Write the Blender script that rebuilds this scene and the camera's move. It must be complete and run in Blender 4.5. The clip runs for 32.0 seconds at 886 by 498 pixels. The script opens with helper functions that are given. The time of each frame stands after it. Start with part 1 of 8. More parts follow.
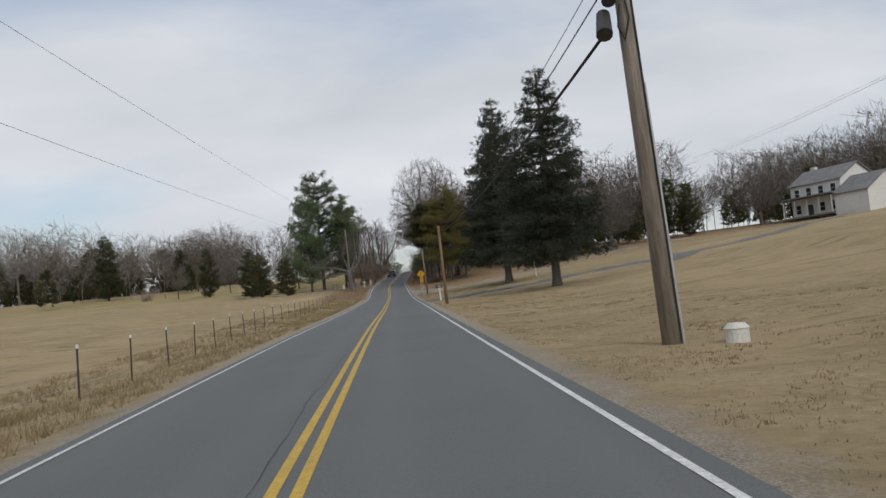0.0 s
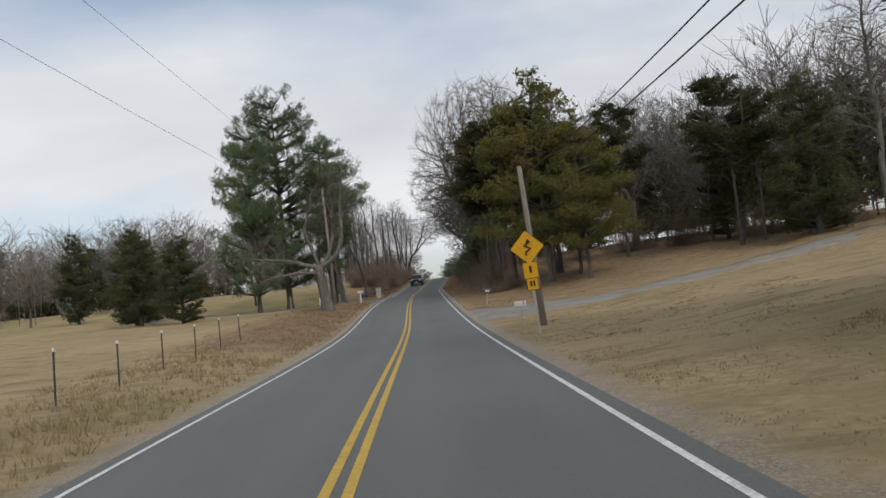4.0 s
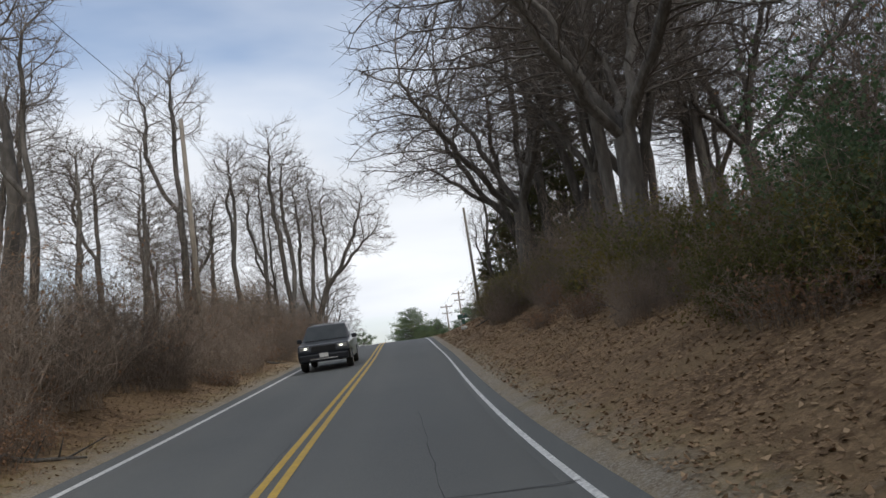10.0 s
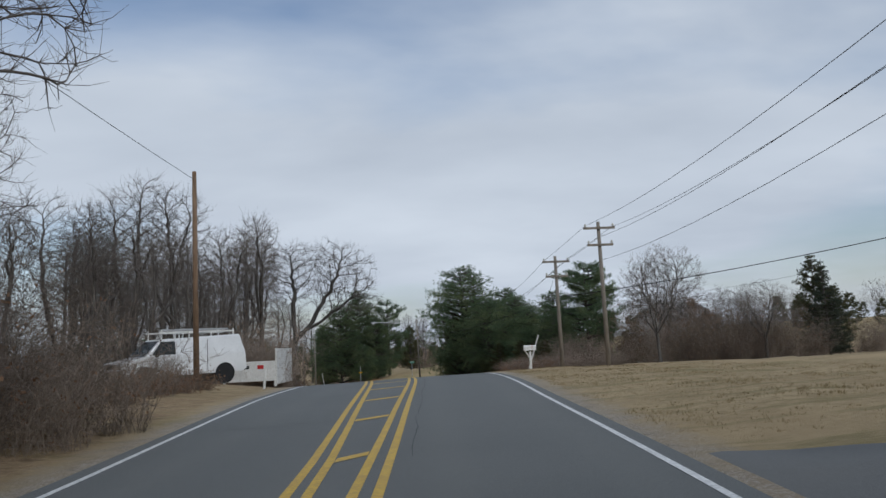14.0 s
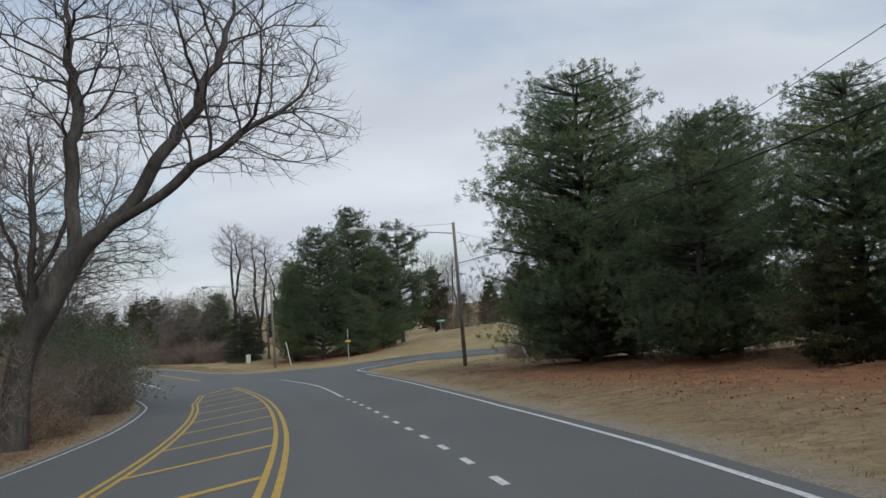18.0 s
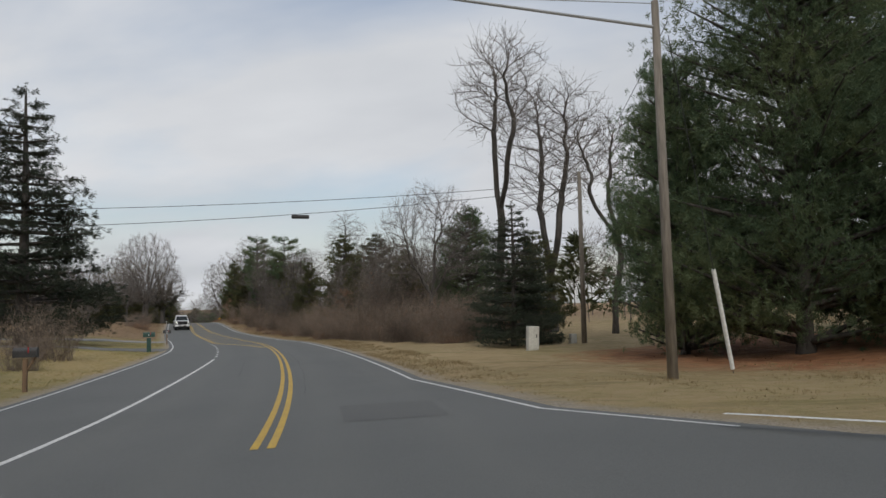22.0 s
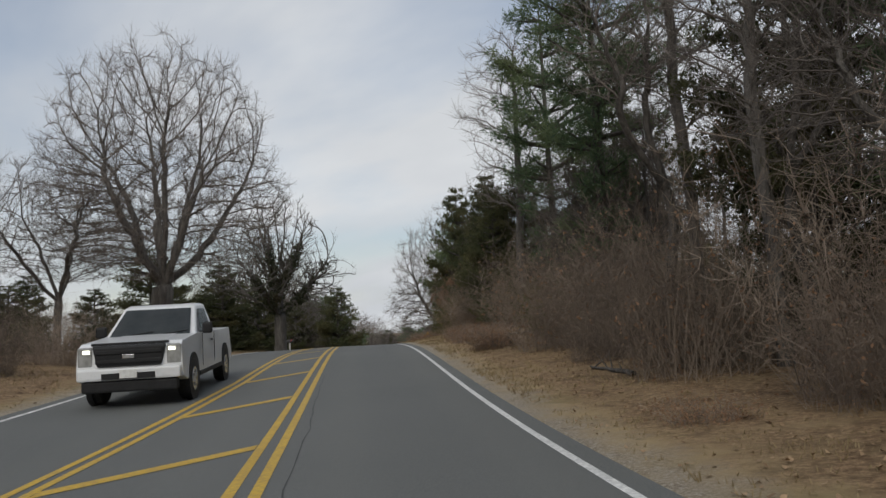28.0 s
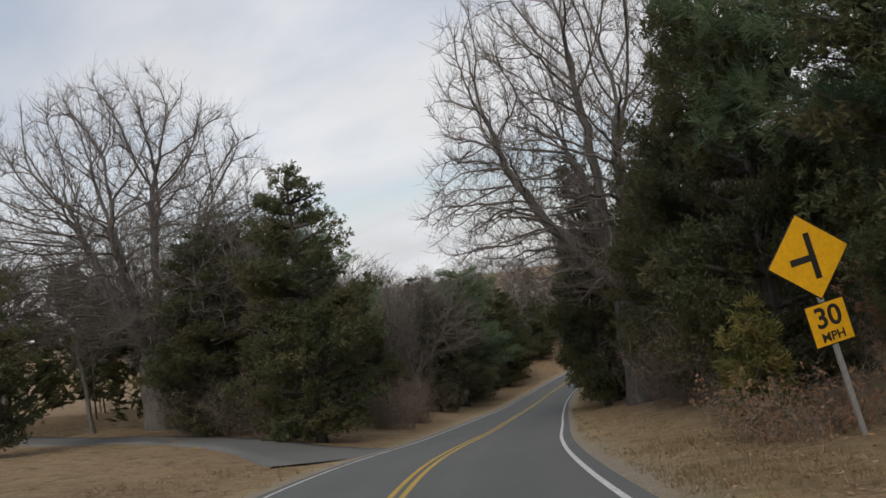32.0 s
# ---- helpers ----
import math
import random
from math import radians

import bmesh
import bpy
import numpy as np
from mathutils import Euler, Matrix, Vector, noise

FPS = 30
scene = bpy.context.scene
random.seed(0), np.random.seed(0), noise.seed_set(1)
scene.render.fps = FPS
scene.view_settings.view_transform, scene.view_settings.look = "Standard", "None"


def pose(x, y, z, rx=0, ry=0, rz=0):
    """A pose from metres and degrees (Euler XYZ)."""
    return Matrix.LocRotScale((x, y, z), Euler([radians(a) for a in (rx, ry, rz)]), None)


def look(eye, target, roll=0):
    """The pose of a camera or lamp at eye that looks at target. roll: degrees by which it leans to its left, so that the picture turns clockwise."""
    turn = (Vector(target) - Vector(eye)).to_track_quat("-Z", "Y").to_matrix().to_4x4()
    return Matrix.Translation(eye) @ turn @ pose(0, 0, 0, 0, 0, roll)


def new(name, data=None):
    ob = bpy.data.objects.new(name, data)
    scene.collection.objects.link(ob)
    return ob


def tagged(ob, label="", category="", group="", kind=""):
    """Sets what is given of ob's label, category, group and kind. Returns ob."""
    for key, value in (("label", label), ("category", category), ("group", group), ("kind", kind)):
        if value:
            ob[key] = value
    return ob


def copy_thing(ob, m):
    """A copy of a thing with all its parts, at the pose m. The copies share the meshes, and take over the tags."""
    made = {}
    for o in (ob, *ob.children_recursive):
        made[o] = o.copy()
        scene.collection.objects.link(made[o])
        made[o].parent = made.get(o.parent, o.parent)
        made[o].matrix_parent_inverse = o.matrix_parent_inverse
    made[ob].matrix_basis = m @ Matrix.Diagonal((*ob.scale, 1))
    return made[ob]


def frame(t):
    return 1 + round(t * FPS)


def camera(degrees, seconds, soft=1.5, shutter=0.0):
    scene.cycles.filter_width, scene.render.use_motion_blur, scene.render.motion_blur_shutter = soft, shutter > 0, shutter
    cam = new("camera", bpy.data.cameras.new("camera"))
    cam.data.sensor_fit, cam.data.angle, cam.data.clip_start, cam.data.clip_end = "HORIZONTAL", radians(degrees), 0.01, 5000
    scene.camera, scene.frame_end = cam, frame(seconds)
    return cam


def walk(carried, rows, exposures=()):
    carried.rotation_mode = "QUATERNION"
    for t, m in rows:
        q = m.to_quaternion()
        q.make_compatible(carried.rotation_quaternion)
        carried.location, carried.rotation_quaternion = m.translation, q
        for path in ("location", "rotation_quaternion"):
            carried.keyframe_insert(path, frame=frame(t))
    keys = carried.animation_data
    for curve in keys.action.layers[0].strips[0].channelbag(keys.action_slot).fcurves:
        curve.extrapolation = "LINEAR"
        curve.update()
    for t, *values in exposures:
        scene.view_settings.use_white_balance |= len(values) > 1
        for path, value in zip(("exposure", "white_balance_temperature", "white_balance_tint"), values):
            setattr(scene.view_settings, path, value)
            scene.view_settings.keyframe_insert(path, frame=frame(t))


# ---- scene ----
cam = camera(60.8, 32.0)
PATH = [
    (0, (0.000, -0.000, 1.460), (0.049, 1.996, 1.579), -5.8),
    (0.5, (-0.383, 8.646, 1.646), (-0.329, 10.641, 1.766), -6.2),
    (1, (-0.800, 17.297, 1.760), (-0.740, 19.293, 1.877), -7.0),
    (1.5, (-1.248, 25.982, 1.903), (-1.184, 27.977, 2.025), -7.1),
    (2, (-1.636, 34.752, 1.977), (-1.646, 36.748, 2.113), -6.3),
    (2.5, (-1.972, 43.647, 2.121), (-1.980, 45.642, 2.258), -6.6),
    (3, (-2.368, 52.641, 2.257), (-2.374, 54.636, 2.394), -7.3),
    (3.5, (-2.723, 61.569, 2.461), (-2.716, 63.564, 2.598), -7.5),
    (4, (-3.084, 70.361, 2.593), (-3.101, 72.354, 2.754), -6.5),
    (4.5, (-3.439, 79.002, 2.689), (-3.463, 80.993, 2.874), -5.5),
    (5, (-3.778, 87.496, 2.817), (-3.795, 89.486, 3.025), -4.6),
    (5.5, (-4.103, 95.852, 3.034), (-4.096, 97.839, 3.265), -3.6),
    (6, (-4.435, 104.071, 3.332), (-4.416, 106.057, 3.567), -7.2),
    (6.5, (-4.832, 112.124, 3.686), (-4.816, 114.108, 3.937), -7.0),
    (7, (-5.167, 119.969, 4.133), (-5.150, 121.951, 4.400), -6.8),
    (7.5, (-5.480, 127.608, 4.743), (-5.469, 129.587, 5.034), -6.6),
    (8, (-5.773, 135.073, 5.262), (-5.771, 137.050, 5.565), -6.3),
    (8.5, (-5.985, 142.423, 5.682), (-5.972, 144.398, 5.997), -6.5),
    (9, (-6.251, 149.665, 5.921), (-6.154, 151.639, 6.230), -7.4),
    (9.5, (-6.417, 156.905, 6.185), (-6.276, 158.876, 6.496), -6.6),
    (10, (-6.473, 164.186, 6.439), (-6.311, 166.154, 6.755), -7.8),
    (10.5, (-6.481, 171.562, 6.849), (-6.294, 173.526, 7.172), -7.5),
    (11, (-6.406, 179.090, 7.315), (-6.242, 181.057, 7.639), -7.1),
    (11.5, (-6.389, 186.730, 7.930), (-6.239, 188.696, 8.269), -6.9),
    (12, (-6.379, 194.329, 8.600), (-6.255, 196.294, 8.951), -6.4),
    (12.5, (-6.363, 201.816, 9.284), (-6.267, 203.784, 9.629), -6.7),
    (13, (-6.341, 209.142, 9.898), (-6.288, 211.126, 10.142), -6.6),
    (13.5, (-6.328, 216.262, 10.281), (-6.265, 218.244, 10.537), -4.7),
    (14, (-6.367, 223.102, 10.489), (-6.321, 225.086, 10.738), -3.0),
    (14.5, (-6.363, 229.678, 10.618), (-6.283, 231.664, 10.844), -2.6),
    (15, (-6.294, 236.117, 10.722), (-6.237, 238.103, 10.950), -2.5),
    (15.5, (-6.268, 242.475, 10.748), (-6.223, 244.461, 10.979), -2.3),
    (16, (-6.322, 248.783, 10.720), (-6.275, 250.769, 10.954), -2.2),
    (16.5, (-6.495, 255.063, 10.599), (-6.423, 257.047, 10.835), -2.1),
    (17, (-6.859, 261.336, 10.342), (-6.804, 263.325, 10.549), -3.0),
    (17.5, (-7.470, 267.643, 9.944), (-7.431, 269.631, 10.164), -4.6),
    (18, (-8.283, 273.999, 9.506), (-8.293, 275.994, 9.647), -3.9),
    (18.5, (-9.185, 280.437, 9.065), (-9.352, 282.426, 9.200), -5.3),
    (19, (-10.318, 286.888, 8.618), (-10.531, 288.873, 8.738), -5.3),
    (19.5, (-11.806, 293.344, 8.203), (-12.129, 295.314, 8.333), -5.1),
    (20, (-13.599, 299.896, 7.828), (-14.015, 301.850, 7.930), -3.6),
    (20.5, (-15.685, 306.527, 7.460), (-16.190, 308.459, 7.569), -2.8),
    (21, (-17.979, 313.214, 7.044), (-18.569, 315.122, 7.166), -2.2),
    (21.5, (-20.513, 319.906, 6.592), (-21.165, 321.791, 6.738), -0.8),
    (22, (-23.417, 326.505, 6.273), (-24.102, 328.378, 6.418), -1.1),
    (22.5, (-26.683, 333.074, 6.122), (-27.465, 334.910, 6.256), -2.4),
    (23, (-30.248, 339.610, 5.936), (-31.167, 341.381, 6.080), -2.5),
    (23.5, (-34.144, 346.039, 5.832), (-35.145, 347.763, 5.989), -1.2),
    (24, (-38.244, 352.385, 5.650), (-39.272, 354.093, 5.808), -2.0),
    (24.5, (-42.591, 358.560, 5.558), (-43.626, 360.264, 5.725), -2.9),
    (25, (-47.060, 364.595, 5.355), (-48.121, 366.282, 5.522), -3.6),
    (25.5, (-51.566, 370.528, 5.230), (-52.678, 372.181, 5.408), -3.3),
    (26, (-56.145, 376.410, 5.058), (-57.311, 378.024, 5.241), -3.9),
    (26.5, (-60.944, 382.145, 4.881), (-62.141, 383.737, 5.068), -4.4),
    (27, (-65.939, 387.733, 4.740), (-67.137, 389.323, 4.931), -4.6),
    (27.5, (-71.046, 393.206, 4.621), (-72.205, 394.825, 4.817), -4.8),
    (28, (-76.104, 398.665, 4.599), (-77.266, 400.278, 4.810), -3.2),
    (28.5, (-80.991, 404.161, 4.821), (-82.180, 405.754, 5.042), -4.2),
    (29, (-85.804, 409.579, 5.073), (-87.001, 411.165, 5.303), -4.6),
    (29.5, (-90.590, 414.819, 5.373), (-91.827, 416.372, 5.612), -5.2),
    (30, (-95.153, 419.972, 5.492), (-96.389, 421.525, 5.735), -4.9),
    (30.5, (-99.731, 424.939, 5.619), (-100.969, 426.491, 5.860), -5.7),
    (31, (-104.260, 429.846, 5.465), (-105.488, 431.411, 5.680), -5.8),
    (31.5, (-108.680, 434.811, 4.987), (-109.894, 436.393, 5.134), -7.4),
    (32, (-112.951, 439.885, 4.303), (-114.142, 441.490, 4.383), -8.5),
]
walk(cam, [(t, look(eye, target, roll)) for t, eye, target, roll in PATH], [(0, -0.1, 6400, 10), (3, 0.0, 6500, 10), (5, 0.05, 6600, 10), (6, 0.12, 6900, 11), (7, 0.5, 6600, 10), (8, 0.45, 6400, 10), (11, 0.22, 6400, 10), (12, 0.05, 5850, 8), (14, -0.3, 5850, 8), (17.2, -0.12, 5900, 7), (19, -0.1, 6400, 10), (22, -0.2, 6500, 10), (25, -0.17, 6500, 10), (28, -0.2, 6500, 9), (32, 0.0, 6650, 11)])

# ---- sky and sun: a bright broken overcast ----
SUN_AZ, SUN_EL = radians(150), radians(38)
world = bpy.data.worlds.new("sky")
scene.world = world
world.use_nodes = True


def build_sky(nt):
    nt.nodes.clear()
    out = nt.nodes.new("ShaderNodeOutputWorld")
    back = nt.nodes.new("ShaderNodeBackground")
    sky = nt.nodes.new("ShaderNodeTexSky")
    sky.sky_type, sky.sun_disc = "NISHITA", False
    sky.sun_elevation, sky.sun_rotation = SUN_EL, SUN_AZ
    sky.air_density, sky.dust_density = 1.2, 1.5
    coord = nt.nodes.new("ShaderNodeTexCoord")
    # clouds lie on a flat sheet: divide the direction by its height
    sep = nt.nodes.new("ShaderNodeSeparateXYZ")
    nt.links.new(coord.outputs["Generated"], sep.inputs[0])
    lift = nt.nodes.new("ShaderNodeMath")
    lift.operation, lift.inputs[1].default_value = "MAXIMUM", 0.0
    nt.links.new(sep.outputs[2], lift.inputs[0])
    add = nt.nodes.new("ShaderNodeMath")
    add.operation, add.inputs[1].default_value = "ADD", 0.22
    nt.links.new(lift.outputs[0], add.inputs[0])
    div = nt.nodes.new("ShaderNodeVectorMath")
    div.operation = "DIVIDE"
    comb = nt.nodes.new("ShaderNodeCombineXYZ")
    for k in range(3):
        nt.links.new(add.outputs[0], comb.inputs[k])
    nt.links.new(coord.outputs["Generated"], div.inputs[0])
    nt.links.new(comb.outputs[0], div.inputs[1])
    stretch = nt.nodes.new("ShaderNodeMapping")
    stretch.inputs["Scale"].default_value = (0.7, 1.05, 1.0)
    stretch.inputs["Rotation"].default_value = (0, 0, radians(25))
    stretch.inputs["Location"].default_value = (3.1, 1.7, 0)
    nt.links.new(div.outputs[0], stretch.inputs[0])
    n1 = nt.nodes.new("ShaderNodeTexNoise")
    n1.inputs["Scale"].default_value, n1.inputs["Detail"].default_value = 0.75, 6
    n1.inputs["Roughness"].default_value, n1.inputs["Distortion"].default_value = 0.5, 0.2
    nt.links.new(stretch.outputs[0], n1.inputs["Vector"])
    cover = nt.nodes.new("ShaderNodeValToRGB")
    cover.color_ramp.elements[0].position, cover.color_ramp.elements[1].position = 0.30, 0.56
    nt.links.new(n1.outputs[0], cover.inputs[0])
    n2 = nt.nodes.new("ShaderNodeTexNoise")
    n2.inputs["Scale"].default_value, n2.inputs["Detail"].default_value = 1.15, 5
    n2.inputs["Roughness"].default_value = 0.5
    nt.links.new(stretch.outputs[0], n2.inputs["Vector"])
    body = nt.nodes.new("ShaderNodeValToRGB")
    e = body.color_ramp.elements
    e[0].position, e[0].color = 0.30, (0.63, 0.66, 0.71, 1)
    e[1].position, e[1].color = 0.70, (0.86, 0.88, 0.91, 1)
    nt.links.new(n2.outputs[0], body.inputs[0])
    gain = nt.nodes.new("ShaderNodeMix")
    gain.data_type, gain.blend_type = "RGBA", "MULTIPLY"
    gain.inputs[0].default_value = 1.0
    gain.inputs[7].default_value = (0.12, 0.12, 0.125, 1)
    nt.links.new(sky.outputs[0], gain.inputs[6])
    mix = nt.nodes.new("ShaderNodeMix")
    mix.data_type = "RGBA"
    nt.links.new(cover.outputs[0], mix.inputs[0])
    nt.links.new(gain.outputs[2], mix.inputs[6])
    nt.links.new(body.outputs[0], mix.inputs[7])
    nt.links.new(mix.outputs[2], back.inputs[0])
    back.inputs[1].default_value = 0.95
    nt.links.new(back.outputs[0], out.inputs[0])


build_sky(world.node_tree)
sun = new("sun", bpy.data.lights.new("sun", "SUN"))
sun.data.energy, sun.data.angle, sun.data.color = 1.5, radians(20), (1.0, 0.95, 0.86)
sun.matrix_world = look((0, 0, 0), (-math.sin(SUN_AZ) * math.cos(SUN_EL), -math.cos(SUN_AZ) * math.cos(SUN_EL), -math.sin(SUN_EL)))

# ---- the line of the road: the centre of its double yellow line ----
KNOTS = [
    (0.25, -26.02, -0.44),
    (-0.93, -0.04, 0),
    (-2.11, 25.94, 0.44),
    (-3.16, 52.61, 0.8),
    (-4.32, 78.97, 1.23),
    (-5.37, 104.03, 1.87),
    (-6.57, 127.56, 3.28),
    (-7.39, 149.63, 4.46),
    (-7.93, 171.57, 5.39),
    (-7.45, 194.33, 7.14),
    (-7.11, 216.26, 8.82),
    (-6.97, 236.12, 9.26),
    (-7.24, 255.03, 9.14),
    (-9.07, 273.89, 8.05),
    (-12.74, 293.11, 6.74),
    (-18.78, 312.93, 5.58),
    (-27.66, 332.56, 4.66),
    (-39.24, 351.72, 4.19),
    (-52.22, 370.03, 3.77),
    (-66.47, 387.25, 3.28),
    (-81.8, 403.44, 3.36),
    (-96.15, 419.07, 4.03),
    (-109.66, 433.96, 3.53),
    (-121.6, 449.61, 0.94),
    (-131.25, 466.23, -2.3),
    (-140.07, 482.22, -5.2),
    (-149.67, 500.15, -8.3),
    (-158.49, 518.71, -10.8),
    (-165.12, 539.01, -12.2),
    (-169.41, 561.19, -13),
    (-173.31, 596.49, -13.5),
]

def smooth_line(knots, per=16):
    k = np.array(knots, float)
    e = np.vstack([2 * k[0] - k[1], k, 2 * k[-1] - k[-2]])
    t = np.linspace(0, 1, per, endpoint=False)[:, None]
    out = []
    for a, b, c, d in zip(e[:-3], e[1:-2], e[2:-1], e[3:]):
        out.append(0.5 * (2 * b + (c - a) * t + (2 * a - 5 * b + 4 * c - d) * t**2 + (3 * b - a - 3 * c + d) * t**3))
    return np.vstack([*out, k[-1:]])


LINE = smooth_line(KNOTS)
SEG = np.linalg.norm(np.diff(LINE[:, :2], axis=0), axis=1)
STA = np.r_[0, np.cumsum(SEG)] - np.linalg.norm(np.diff(LINE[:17, :2], axis=0), axis=1).sum()
S_END = float(STA[-1])
TAN = np.gradient(LINE[:, :2], axis=0)
TAN /= np.linalg.norm(TAN, axis=1)[:, None]

# crossfall of the road along its stations (left side lower where positive)
BANK = [(-60, 0), (243, 0), (268, 0.03), (300, 0.045), (343, 0.035), (373, 0.015), (402, 0.005), (417, 0), (700, 0)]
# height of the ground over the edge of the asphalt at 1, 3.5, 9, 28 and 90 m from it, station by station
RIGHT = [
    (-60, -0.05, -0.2, 0.05, 1.6, 6.5), (25, -0.04, -0.15, 0.1, 1.7, 6.5), (60, 0.0, 0.05, 0.4, 1.8, 6.5), (92, 0.05, 0.15, 0.7, 2.6, 7), (112, 0.02, 0.12, 0.5, 2.4, 7), (120, 0.03, 0.15, 0.6, 2.4, 6.5),
    (130, 0.12, 0.5, 1.3, 2.9, 6), (150, 0.25, 1.0, 2.2, 3.2, 5), (175, 0.3, 1.4, 2.6, 3.2, 4), (196, 0.35, 1.7, 2.6, 3.0, 4),
] + [
    (210, 0.2, 1.1, 1.6, 1.8, 3), (222, 0.0, 0.2, 0.35, 0.4, 0.4), (245, 0.0, 0.15, 0.2, 0.1, 0.0), (262, 0.0, 0.05, 0.0, -0.3, -0.3), (300, 0.0, 0.1, 0.2, 0.3, 1.0), (345, 0.0, 0.05, 0.2, 1.8, 7.0),
    (372, 0.0, 0.1, 0.3, 0.8, 2), (400, 0.05, 0.25, 0.6, 0.9, 2), (462, 0.1, 0.5, 0.9, 1.0, 1.5), (476, 0.08, 0.35, 0.7, 1.5, 3), (500, 0.1, 0.4, 0.9, 3, 6), (700, 0.1, 0.5, 1.0, 3.0, 8),
]
LEFT = [
    (-60, -0.1, -0.45, -0.55, -0.3, 1.2), (20, -0.1, -0.42, -0.5, -0.2, 1.5), (55, -0.05, -0.05, -0.05, 0.1, 2.0), (85, -0.03, 0.1, 0.1, 0.4, 3.0), (104, 0.05, 0.35, 0.4, 0.5, 2.5), (128, 0.05, 0.3, 0.3, 0.5, 1.5),
    (160, 0.0, 0.1, 0.2, 0.8, 1.8), (176, 0.22, 1.1, 1.5, 1.5, 1.7), (205, 0.3, 1.4, 1.7, 1.6, 1.7), (216, 0.2, 1.0, 1.2, 1.1, 1.2), (228, 0.0, 0.2, 0.3, 0.3, 0.6),
] + [
    (255, 0.0, 0.25, 0.3, 0.3, 0.5), (330, 0.0, 0.2, 0.4, 0.6, 1.0), (345, 0.0, 0.1, 0.35, 1.2, 2.5), (412, 0.0, 0.15, 0.6, 1.4, 2.2),
    (428, 0.1, 0.7, 1.1, 1.3, 2.0), (446, 0.0, 0.2, 0.4, 0.5, 1.0), (470, 0.0, 0.0, 0.1, 0.2, 0.5), (490, 0.0, 0.15, 0.6, 1.5, 2.5), (530, 0.1, 0.5, 1.5, 4, 6), (700, 0.1, 0.5, 1.5, 4, 8),
]
# distance of the edge of the asphalt from the centre line
EDGE_R = [(-60, 3.1), (225, 3.1), (240, 3.2), (262, 3.6), (271, 4.05), (283, 4.8), (291, 5.1), (300, 5.6), (310, 6.4), (316, 6.9), (320, 7.4), (324, 10), (328, 13), (332, 9.5), (336, 6.2), (340, 4.2), (347, 3.2), (372, 3.1), (700, 3.1)]
EDGE_L = [(-60, 3.1), (222, 3.1), (232, 3.5), (243, 4.1), (262, 4.8), (280, 5.6), (290, 5.65), (300, 5.3), (315, 5.2), (330, 5.95), (345, 6.2), (360, 6.1), (376, 5.9), (392, 6.2), (410, 6.2), (430, 5.0), (447, 4.1), (462, 3.4), (480, 3.1), (700, 3.1)]


def table(rows, s, col=1):
    return np.interp(s, [r[0] for r in rows], [r[col] for r in rows])


def road_z(s):
    return np.interp(s, STA, LINE[:, 2])


def station(x, y):
    """Station along the road and signed distance to its right, for arrays of places."""
    q = np.stack([np.atleast_1d(x), np.atleast_1d(y)], -1).astype(float)
    a, ab = LINE[:-1, :2], np.diff(LINE[:, :2], axis=0)
    s, u = np.empty(len(q)), np.empty(len(q))
    for i in range(0, len(q), 4000):
        p = q[i : i + 4000, None] - a
        k = np.clip((p * ab).sum(-1) / SEG**2, 0, 1)
        off = p - k[..., None] * ab
        j = (off**2).sum(-1).argmin(1)
        r = np.arange(len(j))
        s[i : i + 4000] = STA[j] + k[r, j] * SEG[j]
        side = off[r, j, 0] * ab[j, 1] - off[r, j, 1] * ab[j, 0]
        u[i : i + 4000] = np.sign(side) * np.linalg.norm(off[r, j], axis=1)
    return s, u


def spot(s, u):
    """The plan place at a station and a distance to the right of the centre line."""
    s, u = np.asarray(s, float), np.asarray(u, float)
    x, y = np.interp(s, STA, LINE[:, 0]), np.interp(s, STA, LINE[:, 1])
    tx, ty = np.interp(s, STA, TAN[:, 0]), np.interp(s, STA, TAN[:, 1])
    beyond = np.maximum(s - S_END, 0) + np.minimum(s - STA[0], 0)
    return x + ty * u + tx * beyond, y - tx * u + ty * beyond


def heading(s):
    """Turn about z of the road's direction at a station, in degrees."""
    return math.degrees(math.atan2(-float(np.interp(s, STA, TAN[:, 0])), float(np.interp(s, STA, TAN[:, 1]))))


def height(s, u):
    """Height of the ground at stations s and distances u."""
    s, u = np.asarray(s, float), np.asarray(u, float)
    bank = table(BANK, s)
    er, el = table(EDGE_R, s), table(EDGE_L, s)
    flat = road_z(s) + bank * (np.clip(u, -el - 3, er + 3) - 1.0)
    out = np.where(u > 0, u - er, -u - el)
    steps = [-0.3, 1, 3.5, 9, 28, 90, 2500]
    rise = np.zeros_like(flat)
    for rows, side in ((RIGHT, u > 0), (LEFT, u <= 0)):
        cols = np.stack([0 * s, *(table(rows, s, k) for k in range(1, 6)), table(rows, s, 5) + 6], -1)
        for k in range(6):
            t = np.clip((out - steps[k]) / (steps[k + 1] - steps[k]), 0, 1)
            rise = np.where(side, rise + (cols[..., k + 1] - cols[..., k]) * t, rise)
    return flat + np.where(out > -0.3, rise, 0)


def wrinkle(x, y):
    lumps = 0.07 * np.sin(x * 2.3 + 1.7 * np.sin(y * 1.1)) * np.sin(y * 2.0 + 1.3 * np.sin(x * 0.9))
    return lumps + 0.05 * np.sin(x * 0.9 + np.sin(y * 0.5)) * np.sin(y * 0.8 + 1.3 * np.sin(x * 0.37)) + 0.22 * np.sin(x * 0.11 + 1) * np.sin(y * 0.093)


